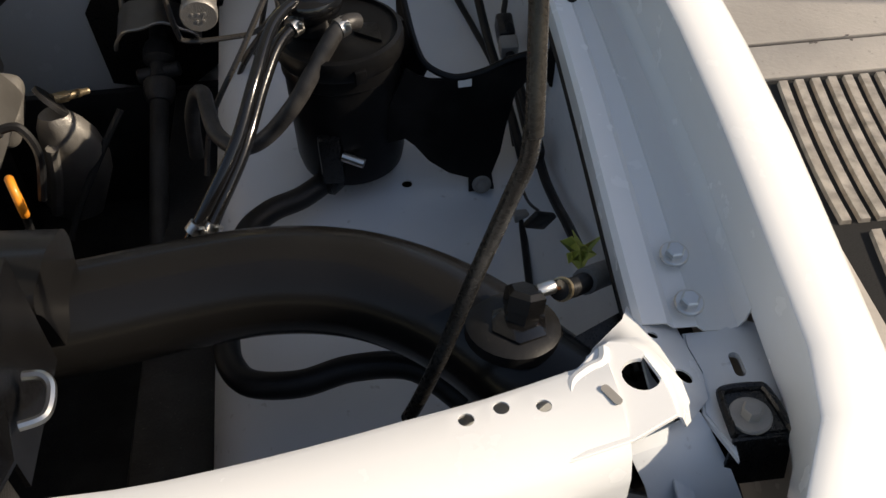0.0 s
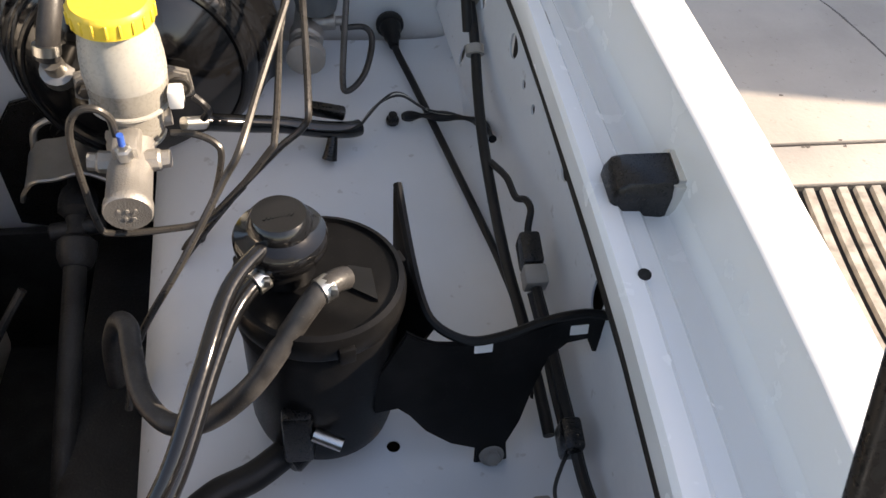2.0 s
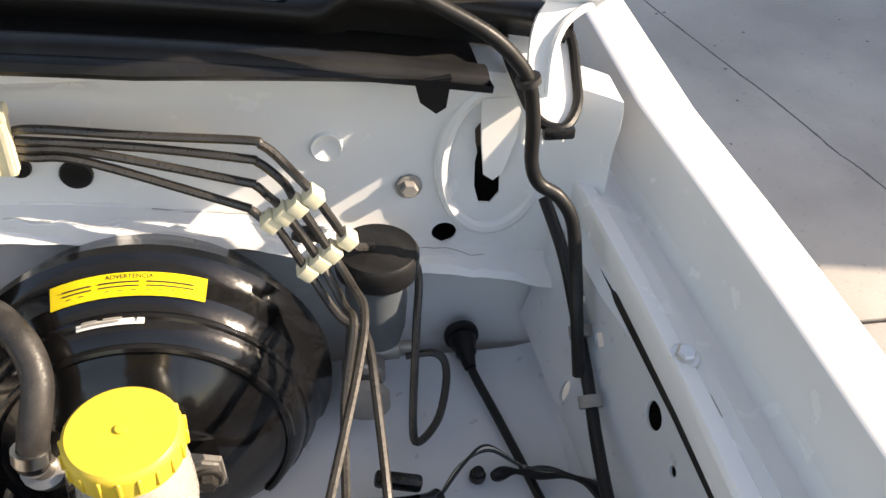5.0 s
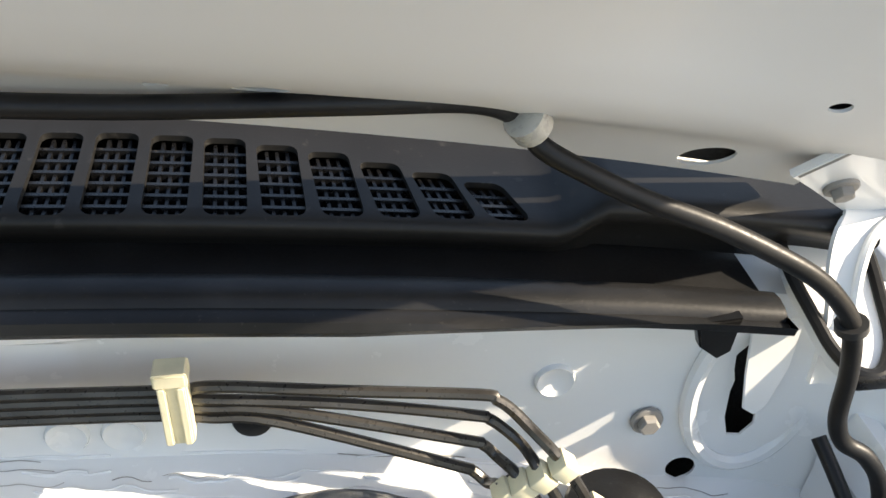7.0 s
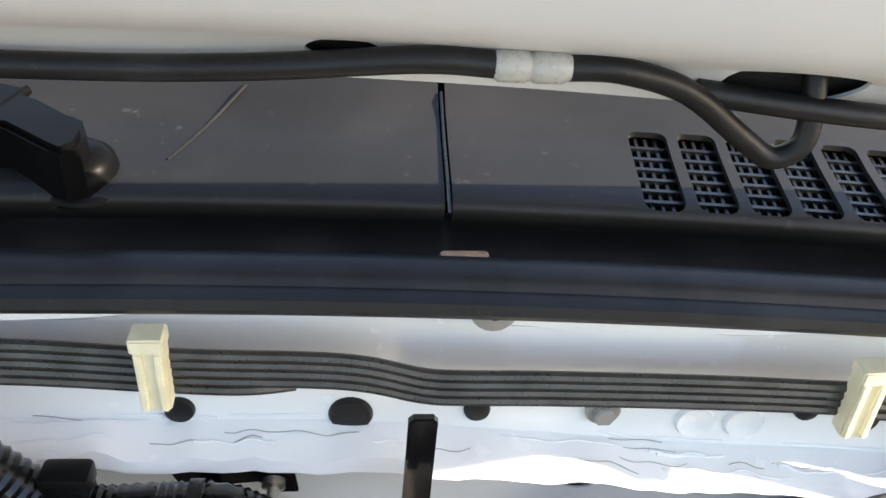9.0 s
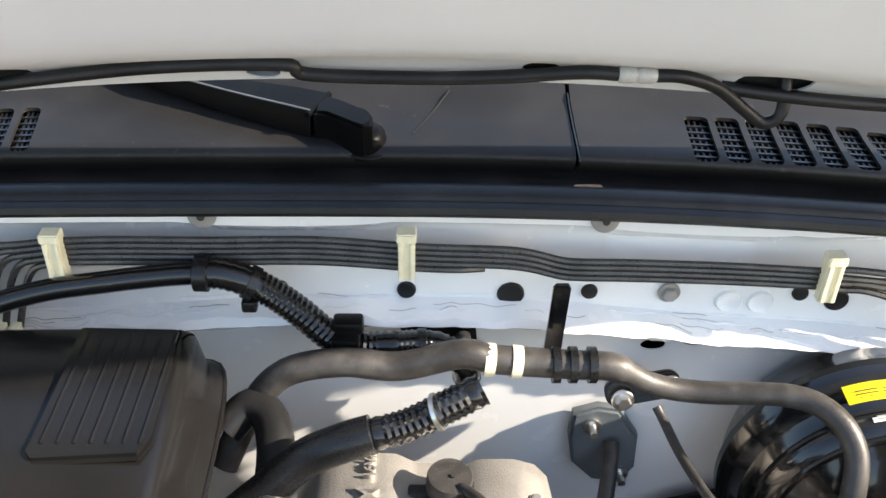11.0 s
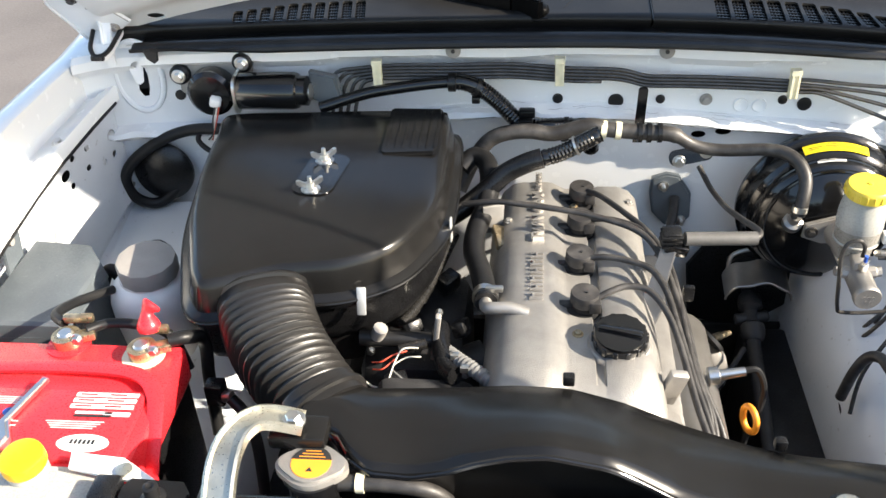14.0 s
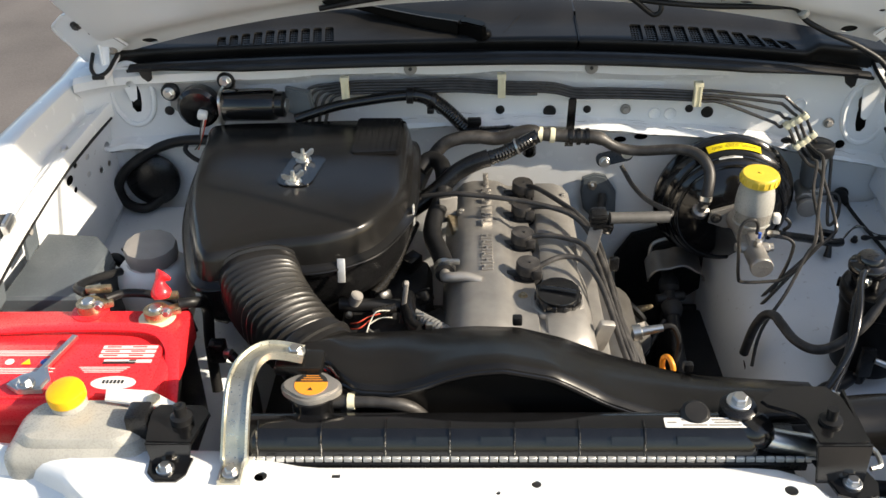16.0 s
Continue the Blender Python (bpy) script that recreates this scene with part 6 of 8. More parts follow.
for sgn in (1, -1):
    f = (lambda x: x) if sgn > 0 else mx
    hl = thing("head_lamp", (f(0.16), 0.08, 0.93), "dark back of a head lamp housing", "head lamp", group="head lamps")
    part("housing", box((f(0.17), 0.085, 0.92), (0.22, 0.10, 0.11), None, 0.02), M["dark"], hl)
    part("reflector_cap", lathe([(0.03, 0), (0.03, 0.02), (0.018, 0.025), (0, 0.025)], (f(0.11), 0.10, 0.965), (0, 0.3, 1), 20), M["plastic"], hl)
    settle(hl)

# ---- radiator ----
rad = thing("radiator", (CX, 0.235, 0.80), "black plastic top tank radiator with a crimped aluminium edge", "radiator")
secs = []
NR = 130
for i in range(NR + 1):
    x = -0.835 + (-0.256 + 0.835) * i / NR
    g = 1.0
    if i in (0, NR):
        g = 0.90
    row = [(0.216, 1.038), (0.2165, 1.044), (0.2195, 1.050), (0.2225, 1.060), (0.228, 1.066), (0.237, 1.0695), (0.252, 1.0695), (0.261, 1.066), (0.267, 1.055), (0.271, 1.044), (0.275, 1.040), (0.275, 1.034)]
    secs.append([Vector((x, 0.246 + (y - 0.246) * g, 1.034 + (z - 1.034) * g)) for y, z in row])
part("top_tank", loft(secs), M["gloss"], rad)
for k in range(8):
    x = -0.7945 + k * 0.0695
    rib = [(0.2165, 1.044), (0.2193, 1.050), (0.2220, 1.0605), (0.2276, 1.0670), (0.236, 1.0702), (0.244, 1.0705)]
    if not -0.36 < x < -0.26:
        part("rib", tube([(x, a, b) for a, b in rib], 0.0012, 6, 3), M["gloss"], rad)
    if k:
        part("panel_swell", slab(round_rect(0.034, 0.010, 0.001), 0, 0.0016, frame_of((x - 0.019, 0.2226, 1.0605), (1, 0, 0), (0, 0.55, 1)), 0.0006), M["gloss"], rad)
teeth = bmesh.new()
for k in range(60):
    x = -0.822 + k * 0.0105
    box((x, 0.2155, 1.0405), (0.0090, 0.004, 0.0062), None, 0.0006, teeth, 1)
tagged(part("crimp_teeth", teeth, M["tin"], rad, "row of bent aluminium crimp teeth"), kind="stuff")
part("header", box((-0.52, 0.244, 1.032), (0.63, 0.066, 0.010), None, 0.002), M["plastic"], rad)
part("core", box((-0.52, 0.236, 0.75), (0.62, 0.03, 0.52)), M["dark"], rad)
part("neck", lathe([(0.024, 1.05), (0.024, 1.078), (0.028, 1.080), (0.028, 1.083)], (-0.740, 0.279, 0), (0, 0, 1), 28), M["gloss"], rad)
capo = bmesh.new()
ol = []
for k in range(48):
    a = 2 * math.pi * k / 48
    r = 0.0255 + 0.0085 * max(0, abs(math.cos(a)) ** 8)
    ol.append((r * math.cos(a), r * math.sin(a)))
slab(ol, 0, 0.010, Matrix.Translation((-0.740, 0.279, 1.082)) @ Matrix.Rotation(-0.05, 4, "Z"), 0.003, capo)
cap = part("cap", capo, M["alloy"], rad, "metal pressure cap with an orange warning label")
part("label_orange", lathe([(0.0185, 0), (0.0185, 0.0006), (0, 0.0006)], (-0.740, 0.279, 1.092), (0, 0, 1), 30), M["orange"], cap, "orange half of the cap label")
half = [(0.0186 * math.cos(radians(a)), 0.0186 * math.sin(radians(a))) for a in range(10, 171, 10)]
part("label_black", slab(half, 0.0006, 0.001, Matrix.Translation((-0.740, 0.279, 1.092))), M["ink"], cap, "black half of the cap label")
for j in range(3):
    part("print_line", box((-0.740, 0.285 + 0.0035 * j, 1.0932), (0.024 - 0.005 * j, 0.0010, 0.0003)), M["orange"], cap)
part("triangle_mark", slab([(-0.003, -0.002), (0.003, -0.002), (0, 0.003)], 0.0006, 0.001, Matrix.Translation((-0.740, 0.270, 1.092))), M["ink"], cap)
part("overflow_hose", tube([(-0.722, 0.279, 1.066), (-0.70, 0.279, 1.067), (-0.675, 0.279, 1.067), (-0.650, 0.279, 1.064), (-0.630, 0.281, 1.055), (-0.618, 0.284, 1.04)], 0.0078, 12), M["hose"], rad)
part("hose_clamp", lathe([(0.0082, -0.004), (0.0095, -0.004), (0.0095, 0.004), (0.0082, 0.004)], (-0.697, 0.279, 1.067), (1, 0, 0), 16), M["cream"], rad, "pale hose clamp")
lab = part("label", slab(round_rect(0.088, 0.015, 0.0015), 0, 0.0006, frame_of((-0.311, 0.240, 1.0698), (1, 0, 0), (0, 1, 0.02))), M["label"], rad, "white printed parts label")
for u, w, v in ((-0.036, 0.010, 0), (-0.012, 0.026, 0.004), (-0.012, 0.026, -0.004), (0.022, 0.030, 0.004), (0.022, 0.026, 0), (0.020, 0.034, -0.004)):
    part("print_bar", slab(round_rect(w, 0.0022, 0.0003, 1), 0.0006, 0.001, frame_of((-0.311, 0.240, 1.0698), (1, 0, 0), (0, 1, 0.02)) @ Matrix.Translation((u, v, 0))), M["greycap"], lab)
part("outlet", tube([(-0.262, 0.240, 1.056), (-0.235, 0.238, 1.046), (-0.19, 0.234, 1.040)], 0.0135, 18, 4), M["bright"], rad, "bright metal outlet pipe")
part("tank_dome", lathe([(0.022, 0), (0.022, 0.01), (0.016, 0.018), (0, 0.020)], (-0.258, 0.243, 1.052), (0.2, -0.1, 1), 22), M["gloss"], rad)
settle(rad)


def rad_bracket(side):
    b = thing("radiator_bracket", (-0.19 if side > 0 else -0.885, 0.2, 1.05), "black steel radiator bracket with rubber mount and bolt", "bracket", group="radiator brackets")
    if side > 0:
        part("top", slab([(-0.251, 0.256), (-0.228, 0.278), (-0.176, 0.279), (-0.164, 0.262), (-0.156, 0.195), (-0.163, 0.190), (-0.209, 0.190), (-0.213, 0.226), (-0.221, 0.236), (-0.246, 0.248)], 1.084, 1.088, bev=0.001), M["gloss"], b)
        part("drop", slab([(-0.212, 0.0), (-0.156, 0.0), (-0.160, -0.045), (-0.208, -0.045)], 0, 0.004, frame_of((0, 0.190, 1.087), (1, 0, 0), (0, 0.2, 1)), 0.001), M["gloss"], b)
        part("side", slab([(0.19, 1.0), (0.274, 1.0), (0.274, 1.087), (0.19, 1.087)], 0, 0.003, frame_of((-0.160, 0, 0), (0, 1, 0), (0, 0, 1))), M["gloss"], b)
        part("foot", slab([(-0.204, 0.208), (-0.157, 0.206), (-0.147, 0.175), (-0.152, 0.158), (-0.172, 0.152), (-0.192, 0.160)], 1.044, 1.048, bev=0.001), M["gloss"], b)
        hex_bolt((-0.174, 0.173, 1.048), (0, 0, 1), b, 0.0065)
        part("mount", lathe([(0.012, 0), (0.012, 0.004), (0.006, 0.005), (0.006, 0.018), (0, 0.018)], (-0.188, 0.222, 1.088), (0, 0, 1), 18), M["rubber"], b)
        part("spring_clip", tube([(-0.150, 0.222, 1.052), (-0.140, 0.221, 1.052), (-0.135, 0.214, 1.050), (-0.136, 0.199, 1.048), (-0.148, 0.194, 1.048)], 0.0028, 8), M["bright"], b, "bright bent spring clip")
    else:
        part("top", slab([(-0.920, 0.262), (-0.912, 0.274), (-0.862, 0.272), (-0.852, 0.258), (-0.862, 0.212), (-0.912, 0.214)], 1.064, 1.068, bev=0.001), M["gloss"], b)
        part("drop", slab([(-0.912, 0.0), (-0.862, 0.0), (-0.866, -0.024), (-0.907, -0.024)], 0, 0.004, frame_of((0, 0.214, 1.067), (1, 0, 0), (0, 0.2, 1)), 0.001), M["gloss"], b)
        part("foot", slab([(-0.911, 0.214), (-0.864, 0.214), (-0.866, 0.190), (-0.874, 0.180), (-0.897, 0.180), (-0.908, 0.192)], 1.041, 1.045, bev=0.001), M["gloss"], b)
        hex_bolt((-0.889, 0.196, 1.045), (0, 0, 1), b, 0.0065)
        part("mount", lathe([(0.012, 0), (0.012, 0.008), (0.007, 0.010), (0.007, 0.022), (0.004, 0.023), (0, 0.020)], (-0.880, 0.246, 1.068), (0, 0, 1), 18), M["rubber"], b)
        part("side_arm", box((-0.932, 0.258, 1.052), (0.026, 0.030, 0.045), None, 0.004), M["plastic"], b)
    settle(b)


rad_bracket(1)
rad_bracket(-1)

gold = thing("support_strap", (-0.81, 0.2, 1.05), "yellow-zinc steel strap from the support to the duct", "strap")
path = [Vector(q) for q in ((-0.817, 0.176, 1.043), (-0.817, 0.203, 1.0445), (-0.817, 0.214, 1.054), (-0.815, 0.230, 1.082), (-0.814, 0.258, 1.106), (-0.809, 0.285, 1.115), (-0.796, 0.303, 1.118), (-0.780, 0.310, 1.115), (-0.752, 0.312, 1.107))]
path = spline(path, 4)
secs = []
for i, q in enumerate(path):
    way = (path[min(i + 1, len(path) - 1)] - path[max(i - 1, 0)]).normalized()
    flat = Vector((1, 0, 0)).lerp(Vector((0.25, -0.95, 0.1)), min(1, max(0, (i / (len(path) - 1) - 0.5) / 0.3)))
    side = (flat - way * flat.dot(way)).normalized()
    up = side.cross(way).normalized()
    if up.z < 0:
        up = -up
    w = 0.0145 if i > 4 else 0.0125
    secs.append([q + side * a * w + up * b for a, b in ((-1.0, -0.003), (-1.0, 0.005), (-0.8, 0.006), (-0.72, 0.002), (0.72, 0.002), (0.8, 0.006), (1.0, 0.005), (1.0, -0.003), (0.7, -0.001), (-0.7, -0.001))])
part("strap", loft(secs), M["gold"], gold)
hex_bolt((-0.817, 0.190, 1.046), (0, 0, 1), gold, 0.0065)
hex_bolt((-0.760, 0.310, 1.112), (0, -0.1, 1), gold, 0.0075)
part("stud", lathe([(0.0075, 0), (0.0075, 0.004), (0, 0.004)], (-0.760, 0.310, 1.108), (0, -0.1, 1), 24), M["bright"], gold)
settle(gold)

# ---- air duct over the radiator ----
duct = thing("air_duct", (-0.5, 0.33, 1.08), "satin black plastic air duct arching behind the radiator", "air duct")
FRONT = [(-0.765, 1.080), (-0.70, 1.086), (-0.65, 1.084), (-0.62, 1.092), (-0.59, 1.106), (-0.56, 1.115), (-0.526, 1.118), (-0.473, 1.106), (-0.412, 1.072), (-0.35, 1.050), (-0.30, 1.043), (-0.16, 1.040)]
BACK = [(-0.765, 1.078), (-0.70, 1.074), (-0.625, 1.078), (-0.559, 1.084), (-0.507, 1.082), (-0.454, 1.070), (-0.395, 1.048), (-0.331, 1.036), (-0.281, 1.031), (-0.16, 1.028)]
YF = [(-0.765, 0.335), (-0.73, 0.330), (-0.712, 0.300), (-0.69, 0.283), (-0.60, 0.280), (-0.45, 0.280), (-0.36, 0.272), (-0.30, 0.276), (-0.16, 0.285)]
YB = [(-0.765, 0.405), (-0.70, 0.402), (-0.50, 0.402), (-0.40, 0.392), (-0.30, 0.372), (-0.16, 0.362)]
secs = []
for i in range(61):
    x = -0.765 + (-0.16 + 0.765) * i / 60
    zf, zb, yf, yb = lerp_table(FRONT, x), lerp_table(BACK, x), lerp_table(YF, x), lerp_table(YB, x)
    low = 1.015 if x < -0.42 else 0.985
    row = [(yf + 0.012, low), (yf + 0.004, zf - 0.020), (yf, zf - 0.012), (yf - 0.003, zf - 0.008), (yf - 0.002, zf - 0.003), (yf + 0.003, zf + 0.001), (yf + 0.010, zf + 0.002)]
    for k in range(1, 6):
        u = k / 6
        row.append((yf + 0.010 + (yb - yf - 0.02) * u, zf + (zb - zf) * u + 0.006 * math.sin(math.pi * u)))
    row += [(yb - 0.006, zb), (yb, zb - 0.006), (yb + 0.002, zb - 0.016), (yb - 0.008, low)]
    secs.append([Vector((x, y, z)) for y, z in row])
part("duct", loft(secs), M["lid"], duct)
part("front_flange", tube([(x, lerp_table(YF, x) - 0.001, lerp_table(FRONT, x) - 0.008) for x in [-0.748 + 0.586 * i / 48 for i in range(49)]], 0.0034, 8, 2), M["gloss"], duct)
part("back_flange", tube([(x, lerp_table(YB, x), lerp_table(BACK, x) - 0.010) for x in [-0.72 + 0.45 * i / 30 for i in range(31)]], 0.0030, 8, 2), M["gloss"], duct)
part("bolt_pad_left", box((-0.757, 0.312, 1.096), (0.055, 0.034, 0.016), None, 0.005), M["lid"], duct)
part("bolt_pad_right", lathe([(0.020, 0), (0.020, 0.016), (0.016, 0.019), (0, 0.019)], (-0.272, 0.262, 1.060), (0, -0.1, 1), 24), M["plastic"], duct)
part("round_knob", lathe([(0.016, -0.02), (0.016, 0.014), (0.012, 0.018), (0, 0.018)], (-0.320, 0.257, 1.060), (0, -0.4, 1), 20), M["rubber"], duct)
hex_bolt((-0.272, 0.262, 1.079), (0, -0.1, 1), duct, 0.0088)
for x in (-0.506, -0.30):
    part("edge_clip", box((x, lerp_table(YB, x) + 0.003, lerp_table(BACK, x) + 0.004), (0.012, 0.010, 0.012), None, 0.002), M["plastic"], duct)
settle(duct)

# ---- bellows ----
bel = thing("air_bellows", (-0.82, 0.46, 1.06), "ribbed black rubber bellows between air cleaner and duct", "bellows")
A, B = Vector((-0.852, 0.545, 1.053)), Vector((-0.742, 0.376, 1.045))
A1, B1 = A + Vector((0.018, -0.064, 0.006)), B - Vector((0.047, -0.048, -0.008))
secs = []
NB, PLEATS = 160, 13


def arch(w, h, n=40):
    """A rounded section with an arched top."""
    out = []
    for k in range(n):
        a = 2 * math.pi * k / n
        c, q = math.cos(a), math.sin(a)
        r = (abs(c) ** 3.2 + abs(q) ** 3.2) ** (-1 / 3.2)
        out.append((w / 2 * r * c, h / 2 * r * q + 0.007 * (1 - c * c) * (1 if q > 0 else -0.3)))
    return out


for i in range(NB + 1):
    t = i / NB
    u = 1 - t
    q = A * u ** 3 + A1 * 3 * u * u * t + B1 * 3 * u * t * t + B * t ** 3
    way = ((A1 - A) * u * u + (B1 - A1) * 2 * u * t + (B - B1) * t * t).normalized()
    side = way.cross(Vector((0, 0, 1))).normalized()
    up = side.cross(way)
    w, h = 0.112 - 0.024 * t, 0.092 - 0.026 * t
    if 0.14 < t < 0.86:
        k = 0.5 + 0.5 * math.cos((t - 0.14) / 0.72 * 2 * math.pi * PLEATS)
        g = 0.0008 - 0.0075 * (1 - k ** 1.6)
    else:
        g = 0.0008 if not (0.045 < t < 0.075 or 0.925 < t < 0.955) else 0.0045
    secs.append([q + side * a + up * b for a, b in arch(w + 2 * g, h + 2 * g)])
part("rear_collar", loft(secs[:24]), M["pleat"], bel)
part("pleats", loft(secs[23:138]), M["pleat"], bel, "row of moulded rubber pleats")
part("front_collar", loft(secs[137:]), M["pleat"], bel)
settle(bel)

# ---- air cleaner ----
ac = thing("air_cleaner", (-0.8, 0.73, 1.05), "large satin black plastic air cleaner housing with two wing nuts", "air cleaner")
OUT = [(-0.998, 0.930), (-0.87, 0.942), (-0.765, 0.947), (-0.682, 0.944), (-0.659, 0.925), (-0.653, 0.81), (-0.655, 0.70), (-0.676, 0.632), (-0.706, 0.584), (-0.758, 0.553), (-0.806, 0.544), (-0.840, 0.536), (-0.905, 0.508), (-0.934, 0.525), (-0.956, 0.585), (-0.981, 0.67), (-0.997, 0.77), (-1.004, 0.86)]
ring = [Vector((a, b, 0)) for a, b in OUT]
ring = spline(ring, 5, closed=True)
norms = []
for i in range(len(ring)):
    d = ring[(i + 1) % len(ring)] - ring[i - 1]
    norms.append(Vector((d.y, -d.x, 0)).normalized())
cen = sum(ring, Vector()) / len(ring)
sgn = 1 if sum((ring[i] - cen).dot(norms[i]) for i in range(len(ring))) > 0 else -1


def ring_at(z, inset, tilt=0.0):
    return [q - n * sgn * inset + Vector((0, 0, z + tilt * (q.y - 0.72))) for q, n in zip(ring, norms)]


part("lower_body", loft([ring_at(0.985, 0.030), ring_at(1.0, 0.012), ring_at(1.015, 0.006), ring_at(1.058, 0.001), ring_at(1.058, -0.006), ring_at(1.062, -0.007)]), M["plastic"], ac)
lidm = loft([ring_at(1.0625, -0.007), ring_at(1.068, -0.007), ring_at(1.071, -0.003), ring_at(1.074, 0.002), ring_at(1.100, 0.007), ring_at(1.1075, 0.0095), ring_at(1.1120, 0.0130), ring_at(1.1150, 0.0190, 0.004), [q.lerp(cen + Vector((0, 0, 1.1175)), 0.14) for q in ring_at(1.1165, 0.0190, 0.004)], [q.lerp(cen + Vector((0, 0, 1.119)), 0.45) for q in ring_at(1.1185, 0.0190, 0.006)]])
part("lid", lidm, M["lid"], ac)
part("raised_ridge", slab([(-0.752, 0.80), (-0.750, 0.926), (-0.676, 0.924), (-0.672, 0.90), (-0.670, 0.815), (-0.676, 0.797), (-0.745, 0.792)], 0, 0.004, Matrix.Translation((0, 0, 1.1180)) @ Matrix(((1, 0, 0, 0), (0, 1, 0, 0), (0, 0.008, 1, -0.0064), (0, 0, 0, 1))), 0.0035), M["lid"], ac)
for k in range(7):
    part("rib", tube([(-0.741 + 0.0105 * k, 0.808, 1.1215), (-0.741 + 0.0105 * k, 0.918, 1.1222)], 0.0016, 6, 3), M["lid"], ac)
part("rim_bead", tube([tuple(q) for q in ring_at(1.0655, -0.0078)] + [tuple(ring_at(1.0655, -0.0078)[0])], 0.0022, 8, 1), M["lid"], ac)
part("recess", slab(round_rect(0.055, 0.105, 0.02), 0, 0.0012, Matrix.Translation((-0.818, 0.742, 1.1195)) @ Matrix.Rotation(-0.15, 4, "Z"), 0.001), M["gloss"], ac)
for x, y in ((-0.820, 0.775), (-0.824, 0.703)):
    nut = part("wing_nut", lathe([(0.0095, 0), (0.0095, 0.002), (0.0068, 0.0035), (0.0058, 0.0095), (0.0034, 0.0105), (0.0027, 0.018), (0, 0.018)], (x, y, 1.1205), (0, 0.03, 1), 20), M["bright"], ac, "bright zinc wing nut")
    for d in (-1, 1):
        part("wing", slab([(0.0025, 0.0025), (0.0085, 0.0035), (0.0145, 0.006), (0.0172, 0.0095), (0.0172, 0.0135), (0.0135, 0.014), (0.0075, 0.010), (0.0025, 0.0085)], -0.0025, 0.0025, frame_of((x, y, 1.122), (d, 0.42 * d, 0.02), (0, 0, 1)), 0.0005), M["bright"], nut)
    lathe_w = lathe([(0.0125, 0), (0.0125, 0.0015), (0.009, 0.002), (0, 0.002)], (x, y, 1.1200), (0, 0.03, 1), 24)
    part("washer", lathe_w, M["bright"], ac)
for x, y, yaw in ((-0.740, 0.5535, 0.0), (-0.6485, 0.70, 1.5)):
    part("spring_clip", box((x, y - (0.004 if yaw == 0 else 0), 1.064), (0.011, 0.003, 0.034), Euler((-0.35 if yaw == 0 else 0.0, 0, yaw)).to_matrix(), 0.0015), M["tin"], ac, "bright spring clip")
part("side_lug", box((-0.955, 0.60, 1.02), (0.02, 0.04, 0.03), None, 0.006), M["plastic"], ac)
part("stem", lathe([(0.09, 0.90), (0.10, 0.95), (0.11, 0.99)], (-0.80, 0.72, 0), (0, 0, 1), 28), M["dark"], ac)
settle(ac)

# ---- engine ----
eng = thing("engine", (-0.49, 0.67, 0.6), "four-cylinder engine with a cast aluminium valve cover", "engine")
SEC = [(-0.607, 0.925), (-0.603, 0.945), (-0.597, 0.982), (-0.588, 1.004), (-0.575, 1.0165), (-0.560, 1.0205), (-0.532, 1.0215), (-0.518, 1.0205), (-0.506, 1.013), (-0.500, 1.010), (-0.472, 1.009), (-0.4700, 1.002), (-0.462, 1.002), (-0.4600, 1.011), (-0.452, 1.0145), (-0.425, 1.0145), (-0.408, 1.008), (-0.397, 0.994), (-0.390, 0.965), (-0.386, 0.925)]
secs = []
for y, k, w in ((0.430, 0.00, 1.02), (0.4335, 0.30, 1.02), (0.440, 0.62, 1.01), (0.452, 0.84, 1.0), (0.475, 0.95, 1.0), (0.51, 1.0, 1.0), (0.6, 1.0, 1.0), (0.7, 1.0, 1.0), (0.8, 1.0, 1.0), (0.885, 1.0, 1.0), (0.900, 0.98, 1.0), (0.906, 0.9, 0.99), (0.908, 0.5, 0.985), (0.908, 0.0, 0.98)):
    tilt = -0.02 * (y - 0.67)
    row = []
    for x, z in SEC:
        if y < 0.50 and -0.51 < x < -0.455:
            z = max(z, 1.0125)
        row.append(Vector((-0.4965 + (x + 0.4965) * w, y, 0.925 + (z - 0.925) * k + tilt)))
    secs.append(row)
cover = part("valve_cover", loft(secs), M["alloy"], eng, "cast aluminium valve cover")


def cz(x, y):
    return lerp_table(SEC, x) - 0.02 * (y - 0.67)


fr = frame_of((-0.539, 0.661, cz(-0.539, 0.661) + 0.0005), (0, 1, -0.02), (-1, 0, 0))
for k in range(6):
    g = slab(round_rect(0.0034, 0.017, 0.0006, 1), 0, 0.0034, fr @ Matrix.Translation((-0.044 + 0.0175 * k - 0.0045, 0, 0)), 0.0006)
    slab(round_rect(0.0034, 0.017, 0.0006, 1), 0, 0.0034, fr @ Matrix.Translation((-0.044 + 0.0175 * k + 0.0045, 0, 0)), 0.0006, g)
    slab(round_rect(0.009, 0.0030, 0.0005, 1), 0, 0.0034, fr @ Matrix.Translation((-0.044 + 0.0175 * k, 0.0 if k % 2 else 0.004, 0)), 0.0006, g)
    part("badge_mark", g, M["alloy"], cover, "raised plain badge block")
for txt, y in (("TWIN", 0.770), ("CAM", 0.836), ("16VALVE", 0.893)):
    m = frame_of((-0.537, y, cz(-0.537, y) + 0.0016), (0, 1, -0.02), (-1, 0, 0))
    writing(txt, 0.0235 if txt != "16VALVE" else 0.0125, m, 0.0030, M["alloy"], cover, "lettering", "raised metal letters")
